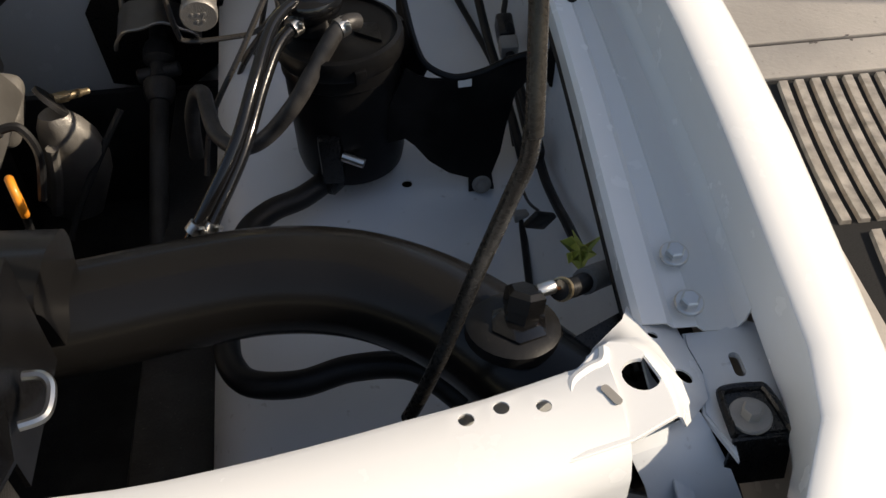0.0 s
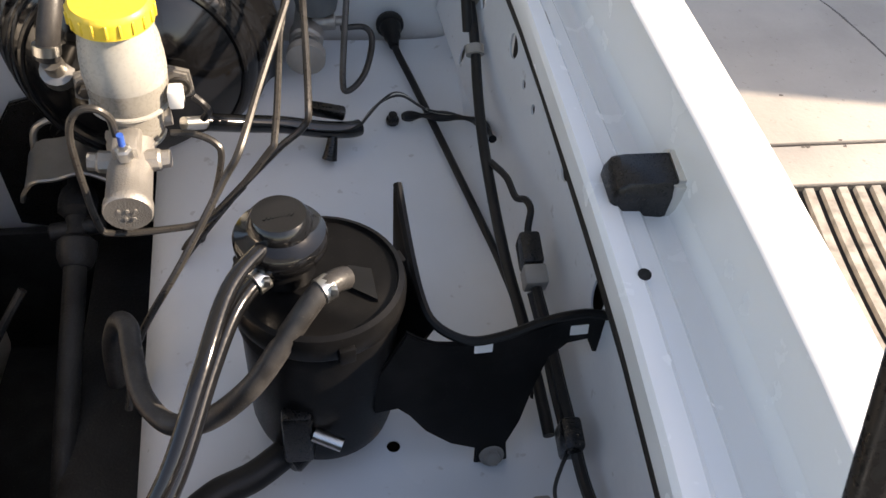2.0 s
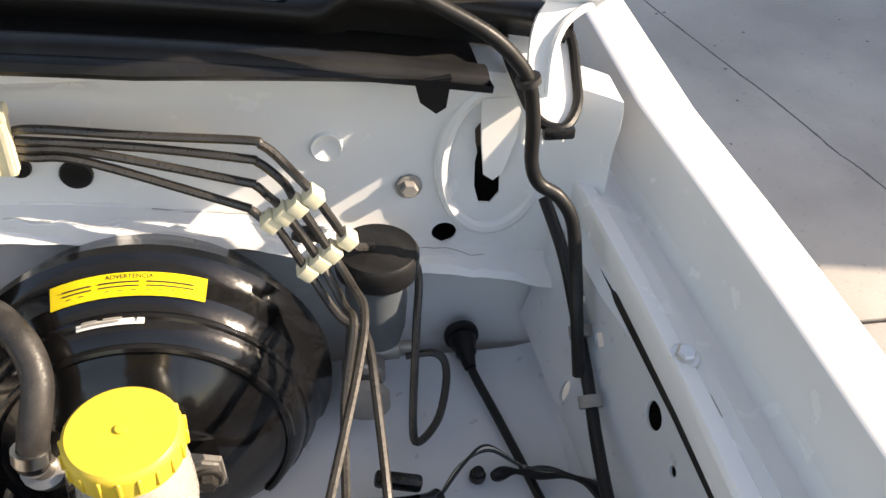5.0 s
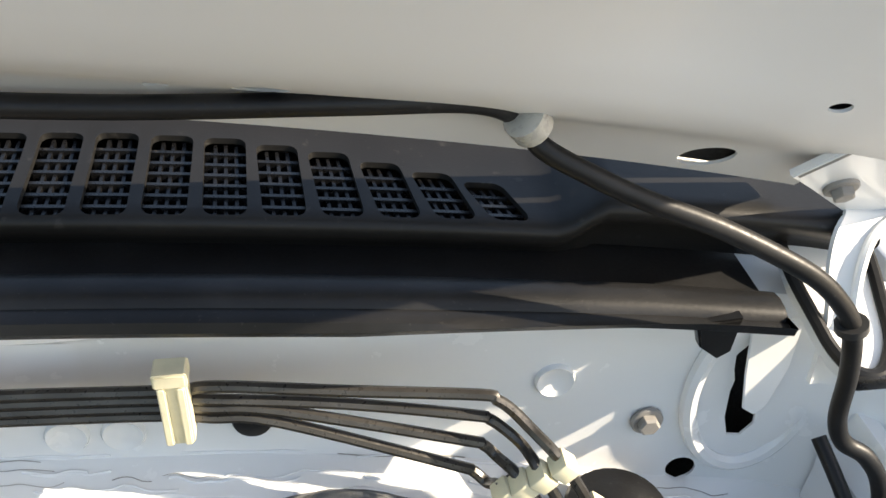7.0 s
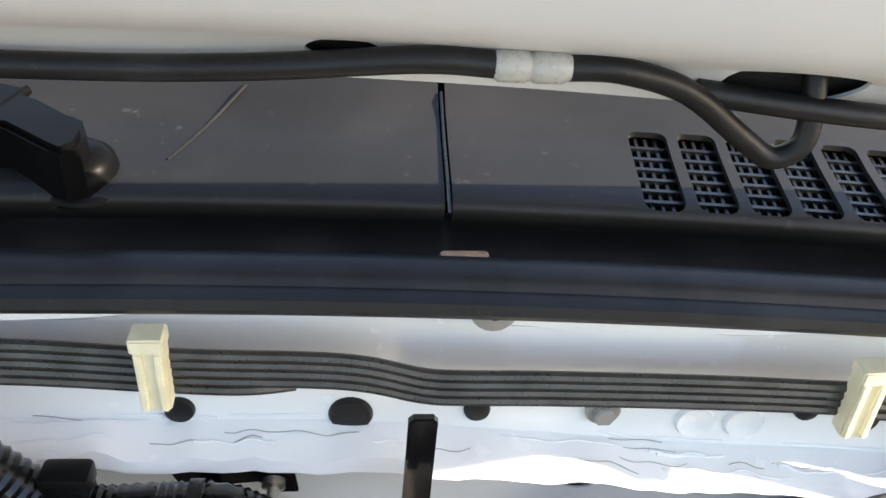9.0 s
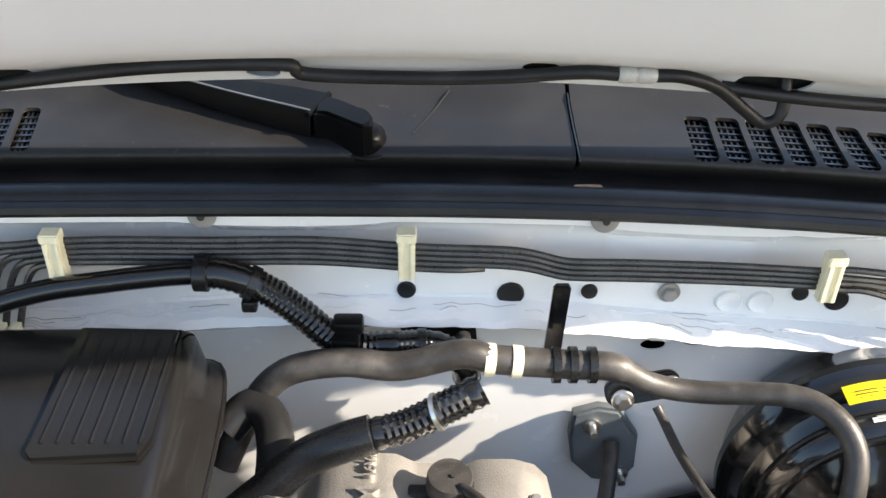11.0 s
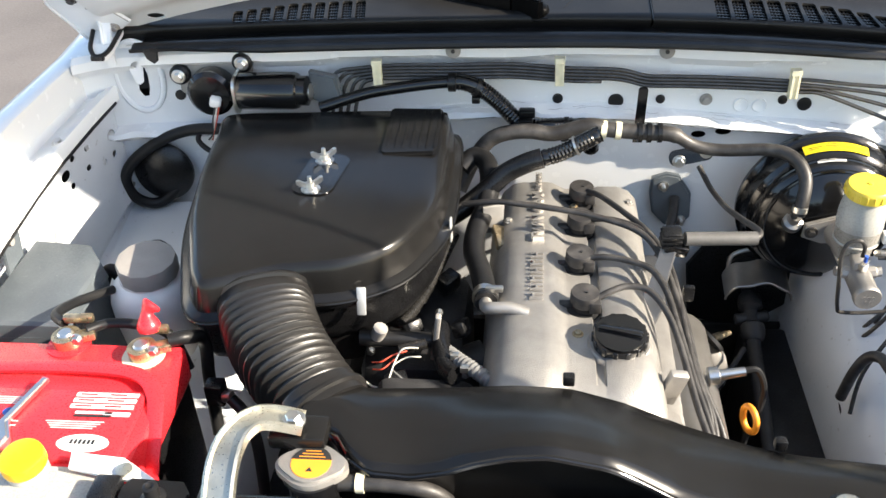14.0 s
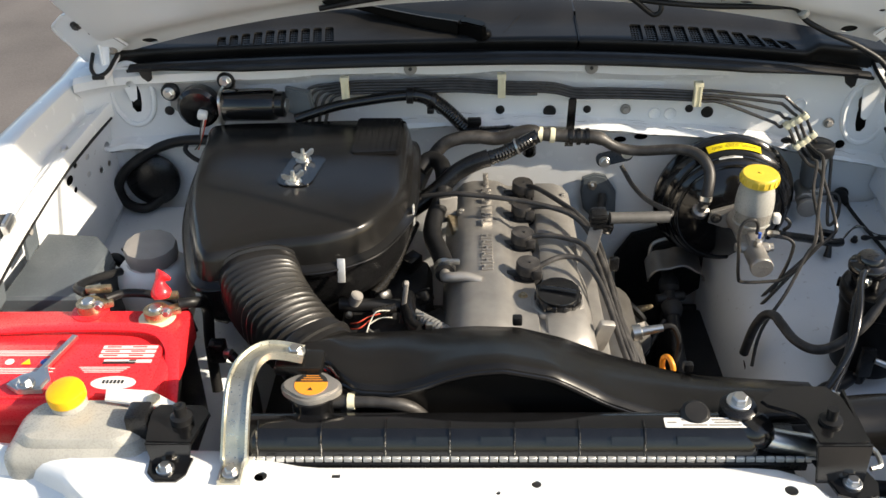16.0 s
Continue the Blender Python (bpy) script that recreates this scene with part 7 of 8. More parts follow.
for x, y in ((-0.578, 0.60), (-0.578, 0.80), (-0.41, 0.70), (-0.41, 0.86), (-0.490, 0.562), (-0.488, 0.845)):
    hex_bolt((x, y, cz(x, y) - 0.0005), (0, 0, 1), eng, 0.0045, M["brass"] if x > -0.5 and x < -0.45 else M["alloy"])
part("block", box((-0.50, 0.66, 0.70), (0.20, 0.44, 0.45), None, 0.02), M["dark"], eng)
part("head_side", box((-0.385, 0.66, 0.87), (0.05, 0.40, 0.10), None, 0.01), M["alloy"], eng)
part("front_case", box((-0.47, 0.425, 0.84), (0.27, 0.05, 0.17), None, 0.02), M["alloy"], eng)
part("front_case_lug", box((-0.402, 0.455, 0.955), (0.045, 0.05, 0.05), Euler((0, 0.4, 0.2)).to_matrix(), 0.008), M["alloy"], eng)
fillc = bmesh.new()
lathe([(0.030, 0), (0.031, 0.004), (0.031, 0.018), (0.029, 0.021), (0.02, 0.022), (0, 0.022)], (-0.443, 0.545, 1.012), (0, -0.12, 1), 32, fillc)
for q in range(14):
    an = 2 * math.pi * q / 14
    box((-0.443 + 0.0305 * math.cos(an), 0.544 + 0.0305 * math.sin(an), 1.024 - 0.12 * 0.0305 * math.sin(an) * -1), (0.004, 0.006, 0.012), Euler((0, 0, an)).to_matrix(), 0.001, fillc, 1)
box((-0.443, 0.543, 1.034), (0.052, 0.013, 0.008), Euler((-0.12, 0, -0.25)).to_matrix(), 0.003, fillc)
part("oil_filler_cap", fillc, M["gloss"], eng, "black oil filler cap with a grip bar")
part("filler_ring", lathe([(0.038, -0.01), (0.037, 0.002), (0.034, 0.006), (0.03, 0.006)], (-0.443, 0.545, 1.010), (0, -0.12, 1), 32), M["alloy"], eng)
part("breather_fitting", tube([(-0.548, 0.588, 1.019), (-0.570, 0.592, 1.024), (-0.592, 0.594, 1.022), (-0.600, 0.602, 1.018), (-0.600, 0.622, 1.016)], 0.0078, 14), M["alloy"], eng)
part("bracket_plate", box((-0.385, 0.505, 0.985), (0.022, 0.012, 0.050), Euler((0.15, 0.25, 0.2)).to_matrix(), 0.003), M["alloy"], eng)
settle(eng)

PL = ((-0.478, 0.863), (-0.482, 0.787), (-0.486, 0.698), (-0.482, 0.612))
for x, y in PL:
    pc = thing("spark_plug_cap", (x, y, 1.01), "grey-black rubber spark plug cap in the valve cover", "plug cap", group="spark plug caps")
    z = 1.006 - 0.02 * (y - 0.67)
    part("boot", lathe([(0.021, 0), (0.021, 0.004), (0.0145, 0.006), (0.013, 0.016)], (x, y, z), (0.05, -0.05, 1), 22), M["rubber"], pc)
    b = lathe([(0.0165, 0.014), (0.0175, 0.016), (0.0175, 0.028), (0.0165, 0.030), (0, 0.030)], (x, y, z), (0.05, -0.05, 1), 24)
    box((x + 0.013, y - 0.010, z + 0.017), (0.014, 0.018, 0.016), None, 0.002, b)
    part("head", b, M["hose"], pc)
    part("nub", lathe([(0.0018, 0.03), (0.0018, 0.0315), (0, 0.0315)], (x + 0.002, y - 0.001, z), (0.05, -0.05, 1), 8), M["ink"], pc)
    part("tail", box((x - 0.021, y + 0.003, z + 0.006), (0.018, 0.010, 0.009), None, 0.002), M["hose"], pc)
    settle(pc)
LEADS = (
    [(-0.468, 0.852, 1.030), (-0.45, 0.83, 1.034), (-0.421, 0.785, 1.036), (-0.395, 0.745, 1.034), (-0.375, 0.70, 1.025), (-0.365, 0.65, 1.01), (-0.362, 0.60, 1.0), (-0.356, 0.53, 0.985)],
    [(-0.470, 0.780, 1.030), (-0.440, 0.770, 1.036), (-0.405, 0.752, 1.034), (-0.382, 0.72, 1.026), (-0.368, 0.66, 1.012), (-0.358, 0.60, 0.996), (-0.352, 0.53, 0.98)],
    [(-0.474, 0.690, 1.030), (-0.450, 0.684, 1.036), (-0.426, 0.676, 1.037), (-0.398, 0.662, 1.034), (-0.382, 0.630, 1.025), (-0.372, 0.58, 1.01), (-0.358, 0.51, 0.985)],
    [(-0.468, 0.606, 1.030), (-0.450, 0.614, 1.036), (-0.429, 0.622, 1.038), (-0.405, 0.616, 1.036), (-0.385, 0.59, 1.024), (-0.372, 0.55, 1.005), (-0.360, 0.49, 0.98)],
    [(-0.640, 0.790, 1.045), (-0.595, 0.780, 1.056), (-0.561, 0.773, 1.057), (-0.505, 0.761, 1.056), (-0.451, 0.747, 1.052), (-0.409, 0.729, 1.045), (-0.385, 0.70, 1.032), (-0.368, 0.64, 1.01), (-0.356, 0.57, 0.985)],
)
for line in LEADS:
    k = LEADS.index(line)
    e = Vector(line[-1])
    tail = [tuple(e + Vector(q)) for q in ((0.012, -0.045, -0.02), (0.022 + 0.004 * (k - 2), -0.09, -0.05), (0.03 + 0.004 * (k - 2), -0.13, -0.10))]
    w = thing("ignition_lead", line[0], "grey-black rubber ignition lead", "cable", group="ignition leads")
    part("cable", tube(line + tail, 0.0042, 10), M["hose"], w)
    settle(w)
hold = thing("lead_holder", (-0.374, 0.69, 1.03), "ribbed black lead holder on an aluminium bracket", "holder")
b = box((-0.374, 0.690, 1.064), (0.024, 0.020, 0.026), Euler((0.25, 0, 0.1)).to_matrix(), 0.004)
for k in range(3):
    part("rib", box((-0.374, 0.686 - 0.0022 * k + 0.004, 1.056 + 0.0078 * k), (0.0255, 0.020, 0.0034), Euler((0.25, 0, 0.1)).to_matrix(), 0.001), M["plastic"], hold)
part("holder", b, M["plastic"], hold)
part("shoe", box((-0.366, 0.690, 1.048), (0.030, 0.018, 0.018), Euler((0.25, 0.2, 0)).to_matrix(), 0.004), M["gloss"], hold)
part("bracket", slab([(-0.010, 0.0), (0.010, 0.0), (0.011, -0.05), (0.016, -0.075), (0.012, -0.105), (-0.010, -0.105), (-0.014, -0.075), (-0.010, -0.05)], 0, 0.003, frame_of((-0.374, 0.690, 1.048), (1, -0.5, 0.1), (0.42, 0.68, 0.60)), 0.001), M["shield"], hold, "bright aluminium bracket")
part("clip_black", box((-0.350, 0.66, 1.0), (0.014, 0.008, 0.022), None, 0.002), M["plastic"], hold)
settle(hold)

# rear of the engine: pipe, manifold shield, steering gear
sc = thing("steering_cover", (-0.23, 0.92, 0.80), "black plate around the steering column hole", "cover plate")
# Plate made large so its black also fills the dark behind the engine.
part("plate", slab([(-0.080, 0.010), (-0.050, 0.055), (0.060, 0.085), (0.095, 0.05), (0.09, -0.06), (0.02, -0.11), (-0.07, -0.09)], 0, 0.006, frame_of((-0.215, 0.985, 0.80), (1, 0, 0), (0, 0.1, 1)), 0.002), M["plastic"], sc)
settle(sc)
ss = thing("steering_shaft", (-0.22, 0.75, 0.80), "dark steering shaft with a universal joint", "shaft")
part("shaft", tube([(-0.203, 0.985, 0.82), (-0.203, 0.93, 0.80), (-0.204, 0.84, 0.757), (-0.203, 0.70, 0.708), (-0.195, 0.52, 0.66)], 0.011, 14, 4, smooth=False), M["dark"], ss)
for q, d, w in (((-0.203, 0.905, 0.788), (0.0, 0.91, 0.40), (0.019, 0.012)), ((-0.203, 0.870, 0.771), (0.0, -0.91, -0.42), (0.019, 0.012))):
    part("yoke", lathe([(0.013, 0.022), (0.016, 0.018), (w[0], 0.008), (w[0], -0.004), (w[1], -0.010), (0, -0.010)], q, d, 14), M["dark"], ss)
part("cross", lathe([(0.007, -0.026), (0.009, -0.024), (0.009, 0.024), (0.007, 0.026), (0, 0.026)], (-0.203, 0.887, 0.779), (1, 0.1, 0.1), 14), M["dark"], ss)
part("column_boot", lathe([(0.030, 0), (0.030, 0.004), (0.024, 0.008), (0.026, 0.014), (0.019, 0.020), (0.020, 0.026), (0.014, 0.032)], (-0.203, 0.985, 0.820), (0.0, -1, -0.35), 20), M["rubber"], ss)
part("splined_end", tube([(-0.201, 0.61, 0.695), (-0.194, 0.51, 0.668)], 0.0085, 12, 4), M["bright"], ss, "bright splined shaft")
settle(ss)
shd = thing("heat_shield", (-0.214, 0.93, 0.80), "bent bright steel heat shield over the steering joint", "heat shield")
rows = []
for i in range(15):
    a = radians(180 * i / 14)
    wob = 0.003 * math.sin(i * 1.3)
    rows.append([Vector((-0.196 + 0.050 * math.cos(a), y, 0.813 + (0.030 + wob) * math.sin(a) + dz)) for y, dz in ((0.939, 0.010), (0.929, 0.006), (0.904, 0.0), (0.892, -0.002))])
part("shield", thick(loft(rows, closed=False), 0.002), M["shield"], shd)
part("edge", tube([tuple(r[-1]) for r in rows], 0.0022, 6, 2), M["shield"], shd)
part("upper_loop", tube([(-0.238, 0.939, 0.834), (-0.232, 0.946, 0.857), (-0.200, 0.949, 0.866), (-0.166, 0.946, 0.855), (-0.158, 0.939, 0.831)], 0.0035, 8), M["shield"], shd)
settle(shd)
man = thing("exhaust_manifold", (-0.34, 0.62, 0.85), "dull grey exhaust heat shield beside the engine", "heat shield")
rows = []
for i in range(9):
    a = radians(10 + 130 * i / 8)
    rows.append([Vector((-0.352 + 0.050 * math.cos(a), y, 0.862 + (0.055 + 0.006 * math.sin(y * 60)) * math.sin(a))) for y in (0.48, 0.53, 0.58, 0.63, 0.68, 0.73)])
part("shield", thick(loft(rows, closed=False), 0.002), M["shield"], man)
part("sensor", lathe([(0.012, 0), (0.012, 0.012), (0.007, 0.014), (0.006, 0.045), (0, 0.045)], (-0.325, 0.595, 0.92), (1, 0.1, 0.15), 12), M["bright"], man)
part("casting", box((-0.338, 0.745, 0.845), (0.045, 0.070, 0.055), Euler((0.2, 0.3, 0.1)).to_matrix(), 0.014, seg=4), M["alloy"], man, "pale cast outlet flange")
part("flange_bolt", lathe([(0.006, 0), (0.006, 0.010), (0, 0.010)], (-0.322, 0.735, 0.875), (0.3, -0.2, 1), 6), M["brass"], man)
part("sensor_lead", tube([(-0.282, 0.60, 0.927), (-0.265, 0.602, 0.926), (-0.255, 0.595, 0.90), (-0.262, 0.58, 0.86)], 0.0042, 8), M["rubber"], man)
settle(man)
cyl = thing("outlet_casting", (-0.30, 0.80, 0.70), "pale rough cast exhaust outlet with a dark flange and stud", "casting")
rows = []
for cx_, cy_, cz_, r in ((-0.325, 0.815, 0.64, 0.030), (-0.320, 0.810, 0.675, 0.040), (-0.308, 0.796, 0.715, 0.044), (-0.296, 0.780, 0.750, 0.040), (-0.288, 0.766, 0.785, 0.032), (-0.290, 0.758, 0.812, 0.024), (-0.292, 0.755, 0.828, 0.015)):
    rows.append([Vector((cx_, cy_, cz_)) + Vector((math.cos(a * math.pi / 14), 0.8 * math.sin(a * math.pi / 14), 0)) * r * (1 + 0.16 * noise.noise((math.cos(a * math.pi / 14) * 1.6, math.sin(a * math.pi / 14) * 1.6, cz_ * 26))) for a in range(28)])
part("body", loft(rows), M["alloy"], cyl)
part("rib", tube([(-0.338, 0.775, 0.672), (-0.322, 0.758, 0.715), (-0.308, 0.742, 0.756), (-0.300, 0.738, 0.795)], 0.007, 8), M["alloy"], cyl)
part("flange", lathe([(0.016, -0.003), (0.0215, -0.002), (0.0215, 0.003), (0.012, 0.004), (0, 0.004)], (-0.290, 0.757, 0.842), (0.5, 0.3, 0.35), 26), M["dark"], cyl, "dark steel flange")
part("stud", lathe([(0.0062, 0), (0.0062, 0.018), (0.0048, 0.019), (0.0048, 0.034), (0.0036, 0.036), (0.0036, 0.044), (0, 0.044)], (-0.288, 0.758, 0.844), (0.55, 0.55, -0.25), 12), M["brass"], cyl, "brass stud")
part("control_rod", tube([(-0.232, 0.790, 0.800), (-0.262, 0.762, 0.760), (-0.292, 0.735, 0.715), (-0.310, 0.715, 0.68)], 0.0042, 8), M["dark"], cyl)
settle(cyl)
# Near-black sheet puts the shade low behind the engine into colour.
tagged(link_mesh("wall_toe_shade", box((-0.40, 0.972, 0.605), (0.62, 0.012, 0.19), bev=0.003), M["dark"]), "near-black sheet for the shade low behind the engine", "bulkhead", kind="structure")
dip = thing("oil_dipstick", (-0.275, 0.564, 0.86), "orange ring of the oil dipstick", "dipstick")
ring_u = Vector((-0.41, 0.91, 0.0))
tor = tube([Vector((-0.275, 0.564, 0.880)) + ring_u * 0.014 * math.cos(a * math.pi / 8) + Vector((0, 0, 0.018 * math.sin(a * math.pi / 8))) for a in range(17)], 0.0042, 10, 2)
part("ring", tor, M["orange"], dip)
part("stem", tube([(-0.275, 0.564, 0.863), (-0.281, 0.564, 0.80), (-0.30, 0.564, 0.72)], 0.004, 8), M["dark"], dip)
settle(dip)

# left side of the engine: hoses, throttle gear, tangled wires
lh = thing("coolant_hose", (-0.61, 0.75, 1.02), "thick black rubber coolant hose beside the valve cover", "hose")
part("hose", tube([(-0.650, 0.905, 1.035), (-0.632, 0.918, 1.047), (-0.614, 0.905, 1.045), (-0.607, 0.87, 1.036), (-0.610, 0.823, 1.024), (-0.622, 0.772, 1.012), (-0.622, 0.730, 1.006), (-0.612, 0.690, 1.008), (-0.604, 0.65, 1.012), (-0.600, 0.612, 1.016)], 0.0145, 16), M["rubber"], lh)
part("clamp", lathe([(0.0148, -0.005), (0.0165, -0.005), (0.0165, 0.005), (0.0148, 0.005)], (-0.6015, 0.625, 1.0155), (0.0, -1, 0.05), 18), M["bright"], lh)
part("clamp_screw", box((-0.590, 0.622, 1.030), (0.022, 0.008, 0.008), None, 0.002), M["bright"], lh)
settle(lh)
thr = thing("throttle_body", (-0.68, 0.66, 0.93), "dark intake throttle gear with brackets and plugs", "throttle body")
part("body", box((-0.69, 0.65, 0.90), (0.13, 0.20, 0.12), None, 0.02), M["dark"], thr)
part("runner", tube([(-0.60, 0.60, 0.93), (-0.66, 0.58, 0.92), (-0.72, 0.60, 0.90)], 0.03, 16), M["dark"], thr)
part("bright_pipe", tube([(-0.652, 0.775, 1.005), (-0.664, 0.735, 0.995), (-0.684, 0.66, 0.985), (-0.705, 0.605, 0.985)], 0.0075, 12), M["tubed"], thr)
part("upright_plate", box((-0.659, 0.566, 0.990), (0.007, 0.009, 0.105), Euler((0.22, 0.14, 0)).to_matrix(), 0.002), M["greycap"], thr, "pale grey upright bracket")
part("gold_lever", box((-0.585, 0.775, 1.0), (0.026, 0.05, 0.012), Euler((0, 0.3, 0.2)).to_matrix(), 0.003), M["brass"], thr, "brass-coloured throttle lever")
part("frame_plate", box((-0.60, 0.80, 1.015), (0.030, 0.004, 0.05), Euler((0.2, 0, 0.3)).to_matrix(), 0.001), M["greycap"], thr)
part("rail", tube([(-0.75, 0.56, 1.0), (-0.70, 0.565, 0.995), (-0.665, 0.57, 0.99)], 0.010, 12), M["rubber"], thr)
part("silver_spigot", tube([(-0.700, 0.545, 0.995), (-0.668, 0.552, 1.0)], 0.0065, 12, 4), M["tubed"], thr)
part("tan_plug", lathe([(0.009, 0), (0.009, 0.016), (0, 0.016)], (-0.728, 0.56, 1.003), (0.4, -0.2, 1), 14), M["greycap"], thr)
part("lower_casting", box((-0.665, 0.47, 0.945), (0.12, 0.09, 0.08), Euler((0.2, 0.3, 0.3)).to_matrix(), 0.015), M["dark"], thr)
for x, y, z, s in ((-0.70, 0.51, 0.975, 0.022), (-0.74, 0.50, 0.97, 0.018), (-0.63, 0.60, 0.985, 0.02), (-0.645, 0.50, 0.97, 0.02), (-0.60, 0.70, 0.97, 0.024), (-0.655, 0.70, 0.98, 0.024), (-0.78, 0.53, 0.96, 0.03), (-0.69, 0.60, 0.985, 0.018), (-0.72, 0.475, 0.95, 0.022)):
    part("connector", box((x, y, z), (s, s * 1.2, s * 0.9), Euler((x * 9, y * 7, z * 31)).to_matrix(), 0.003), M["plastic"], thr)
for x, y, z in ((-0.735, 0.545, 0.99), (-0.648, 0.56, 0.99), (-0.633, 0.53, 0.985), (-0.62, 0.515, 0.985), (-0.66, 0.62, 0.99)):
    part("bright_fastener", lathe([(0.005, 0), (0.005, 0.006), (0.003, 0.008), (0, 0.008)], (x, y, z), (0.3, -0.3, 1), 6), M["bright"], thr)
settle(thr)
WL = (("wire_w", [(-0.752, 0.505, 0.985), (-0.738, 0.498, 0.99), (-0.722, 0.488, 0.988), (-0.708, 0.492, 0.992), (-0.702, 0.515, 1.0), (-0.694, 0.535, 1.005), (-0.676, 0.540, 1.003)]),
      ("wire_w", [(-0.702, 0.515, 0.999), (-0.688, 0.523, 1.003), (-0.672, 0.528, 1.0)]),
      ("wire_r", [(-0.73, 0.525, 0.992), (-0.718, 0.52, 0.998), (-0.705, 0.53, 1.0), (-0.69, 0.54, 0.998)]),
      ("wire_r", [(-0.728, 0.515, 0.99), (-0.715, 0.51, 0.996), (-0.703, 0.525, 0.998)]),
      ("conduit", [(-0.704, 0.51, 0.995), (-0.69, 0.50, 0.99), (-0.675, 0.495, 0.985), (-0.66, 0.50, 0.98)]))
wl = thing("sensor_wires", (-0.71, 0.51, 0.99), "loose thin sensor wires, white, red and grey", "wires")
for mat, pts in WL:
    part("wire", tube(pts, 0.0010, 6, 5), M[mat], wl)
settle(wl)
fc = thing("front_conduit", (-0.55, 0.45, 0.99), "grey corrugated conduit along the front of the engine", "conduit")
part("sleeve", tube([(-0.645, 0.556, 0.985), (-0.627, 0.532, 0.992), (-0.600, 0.506, 0.994), (-0.568, 0.478, 0.988), (-0.53, 0.43, 0.982), (-0.47, 0.425, 0.985), (-0.42, 0.43, 0.985), (-0.385, 0.44, 0.975), (-0.36, 0.43, 0.95)], 0.0095, 12, 6, ribs=0.0013, pitch=0.0045), M["conduit"], fc)
part("taped_end", tube([(-0.655, 0.60, 0.985), (-0.652, 0.56, 0.99), (-0.642, 0.525, 0.986), (-0.630, 0.508, 0.99)], 0.0115, 12), M["plastic"], fc)
for x, y in ((-0.645, 0.533), (-0.632, 0.512)):
    part("clip", box((x + 0.012, y, 0.998), (0.010, 0.008, 0.008), None, 0.001), M["bright"], fc)
settle(fc)
# Added near-black sheet closes the bay; open ground below is left out.
tagged(link_mesh("floor_bay", box((CX, 0.58, 0.50), (1.42, 0.94, 0.02)), M["dark"]), "near-black sheet added to close the bottom of the engine bay", "bay floor", kind="structure")
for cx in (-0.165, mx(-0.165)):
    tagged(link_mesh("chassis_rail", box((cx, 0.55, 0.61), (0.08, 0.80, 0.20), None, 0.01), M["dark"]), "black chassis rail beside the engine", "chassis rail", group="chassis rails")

# brake pipe tee on the apron edge
tee = thing("brake_tee", (-0.10, 0.77, 0.80), "brake pipe junction block on the apron edge", "pipe joint")
part("block", box((-0.100, 0.765, 0.815), (0.022, 0.030, 0.026), None, 0.004), M["dark"], tee)
part("bright_end", lathe([(0.0095, 0), (0.0095, 0.016), (0.008, 0.018), (0, 0.018)], (-0.090, 0.760, 0.818), (1, -0.2, 0.1), 18), M["bright"], tee)
part("nut", lathe([(0.0065, 0), (0.0065, 0.012), (0.004, 0.014)], (-0.098, 0.780, 0.828), (0.1, 0.3, 1), 6), M["bright"], tee)
part("hose", tube([(-0.104, 0.750, 0.81), (-0.112, 0.72, 0.80), (-0.118, 0.68, 0.79), (-0.115, 0.66, 0.78)], 0.005, 8), M["rubber"], tee)
settle(tee)

# ---- battery ----
bat = thing("car_battery", (-1.06, 0.385, 0.86), "red car battery with a carrying strap and printed labels", "battery")
part("case", box((-1.063, 0.388, 0.945), (0.258, 0.180, 0.165), None, 0.006), M["plastic"], bat)
part("cover", box((-1.063, 0.388, 1.026), (0.266, 0.188, 0.048), None, 0.007), M["red"], bat)
part("raised_top", box((-1.063, 0.352, 1.050), (0.238, 0.098, 0.010), None, 0.003), M["red"], bat)
part("front_skirt", box((-1.063, 0.297, 0.98), (0.256, 0.006, 0.08), None, 0.002), M["red"], bat)
rows = []
for q in ((-1.205, 0.430, 1.052), (-1.12, 0.432, 1.056), (-1.03, 0.432, 1.058), (-0.965, 0.424, 1.058), (-0.935, 0.395, 1.055), (-0.926, 0.355, 1.040), (-0.925, 0.320, 1.005), (-0.925, 0.305, 0.96)):
    rows.append(q)
rows = spline(rows, 4)
secs = []
for i, q in enumerate(rows):
    way = (rows[min(i + 1, len(rows) - 1)] - rows[max(i - 1, 0)]).normalized()
    s = way.cross(Vector((0, 0, 1)))
    s = s.normalized() if s.length > 0.2 else Vector((1, 0, 0))
    u = s.cross(way)
    secs.append([q + s * a * 0.0085 + u * b for a, b in ((-1, -0.0015), (1, -0.0015), (1, 0.0015), (0.8, 0.0022), (-0.8, 0.0022), (-1, 0.0015))])
part("strap", loft(secs), M["red"], bat, "red plastic carrying strap")
zt = 1.0555
def tag_on(x, y, w, h, mat, name="label", lift=0.0, label=""):
    return part(name, slab(round_rect(w, h, min(w, h) * 0.12, 1), 0, 0.0004, Matrix.Translation((x, y, zt + lift))), M[mat], bat, label)
for j in range(3):
    tag_on(-0.985, 0.393 - 0.0085 * j, 0.068, 0.006, "label", "spec_label", 0.0, "white specification label")
    for u in (-0.02, 0.012):
        tag_on(-0.985 + u, 0.393 - 0.0085 * j, 0.018, 0.002, "red", "print_bar", 0.0005)
for j in range(2):
    tag_on(-0.99, 0.3625 + 0.0045 * j, 0.040, 0.0035, "ink" if j == 0 else "label", "logo_bar")
tag_on(-0.965, 0.3655, 0.028, 0.006, "label", "logo_block")
for j in range(4):
    tag_on(-1.005, 0.354 - 0.003 * j, 0.062 - 0.006 * j, 0.0011, "label", "print_bar")
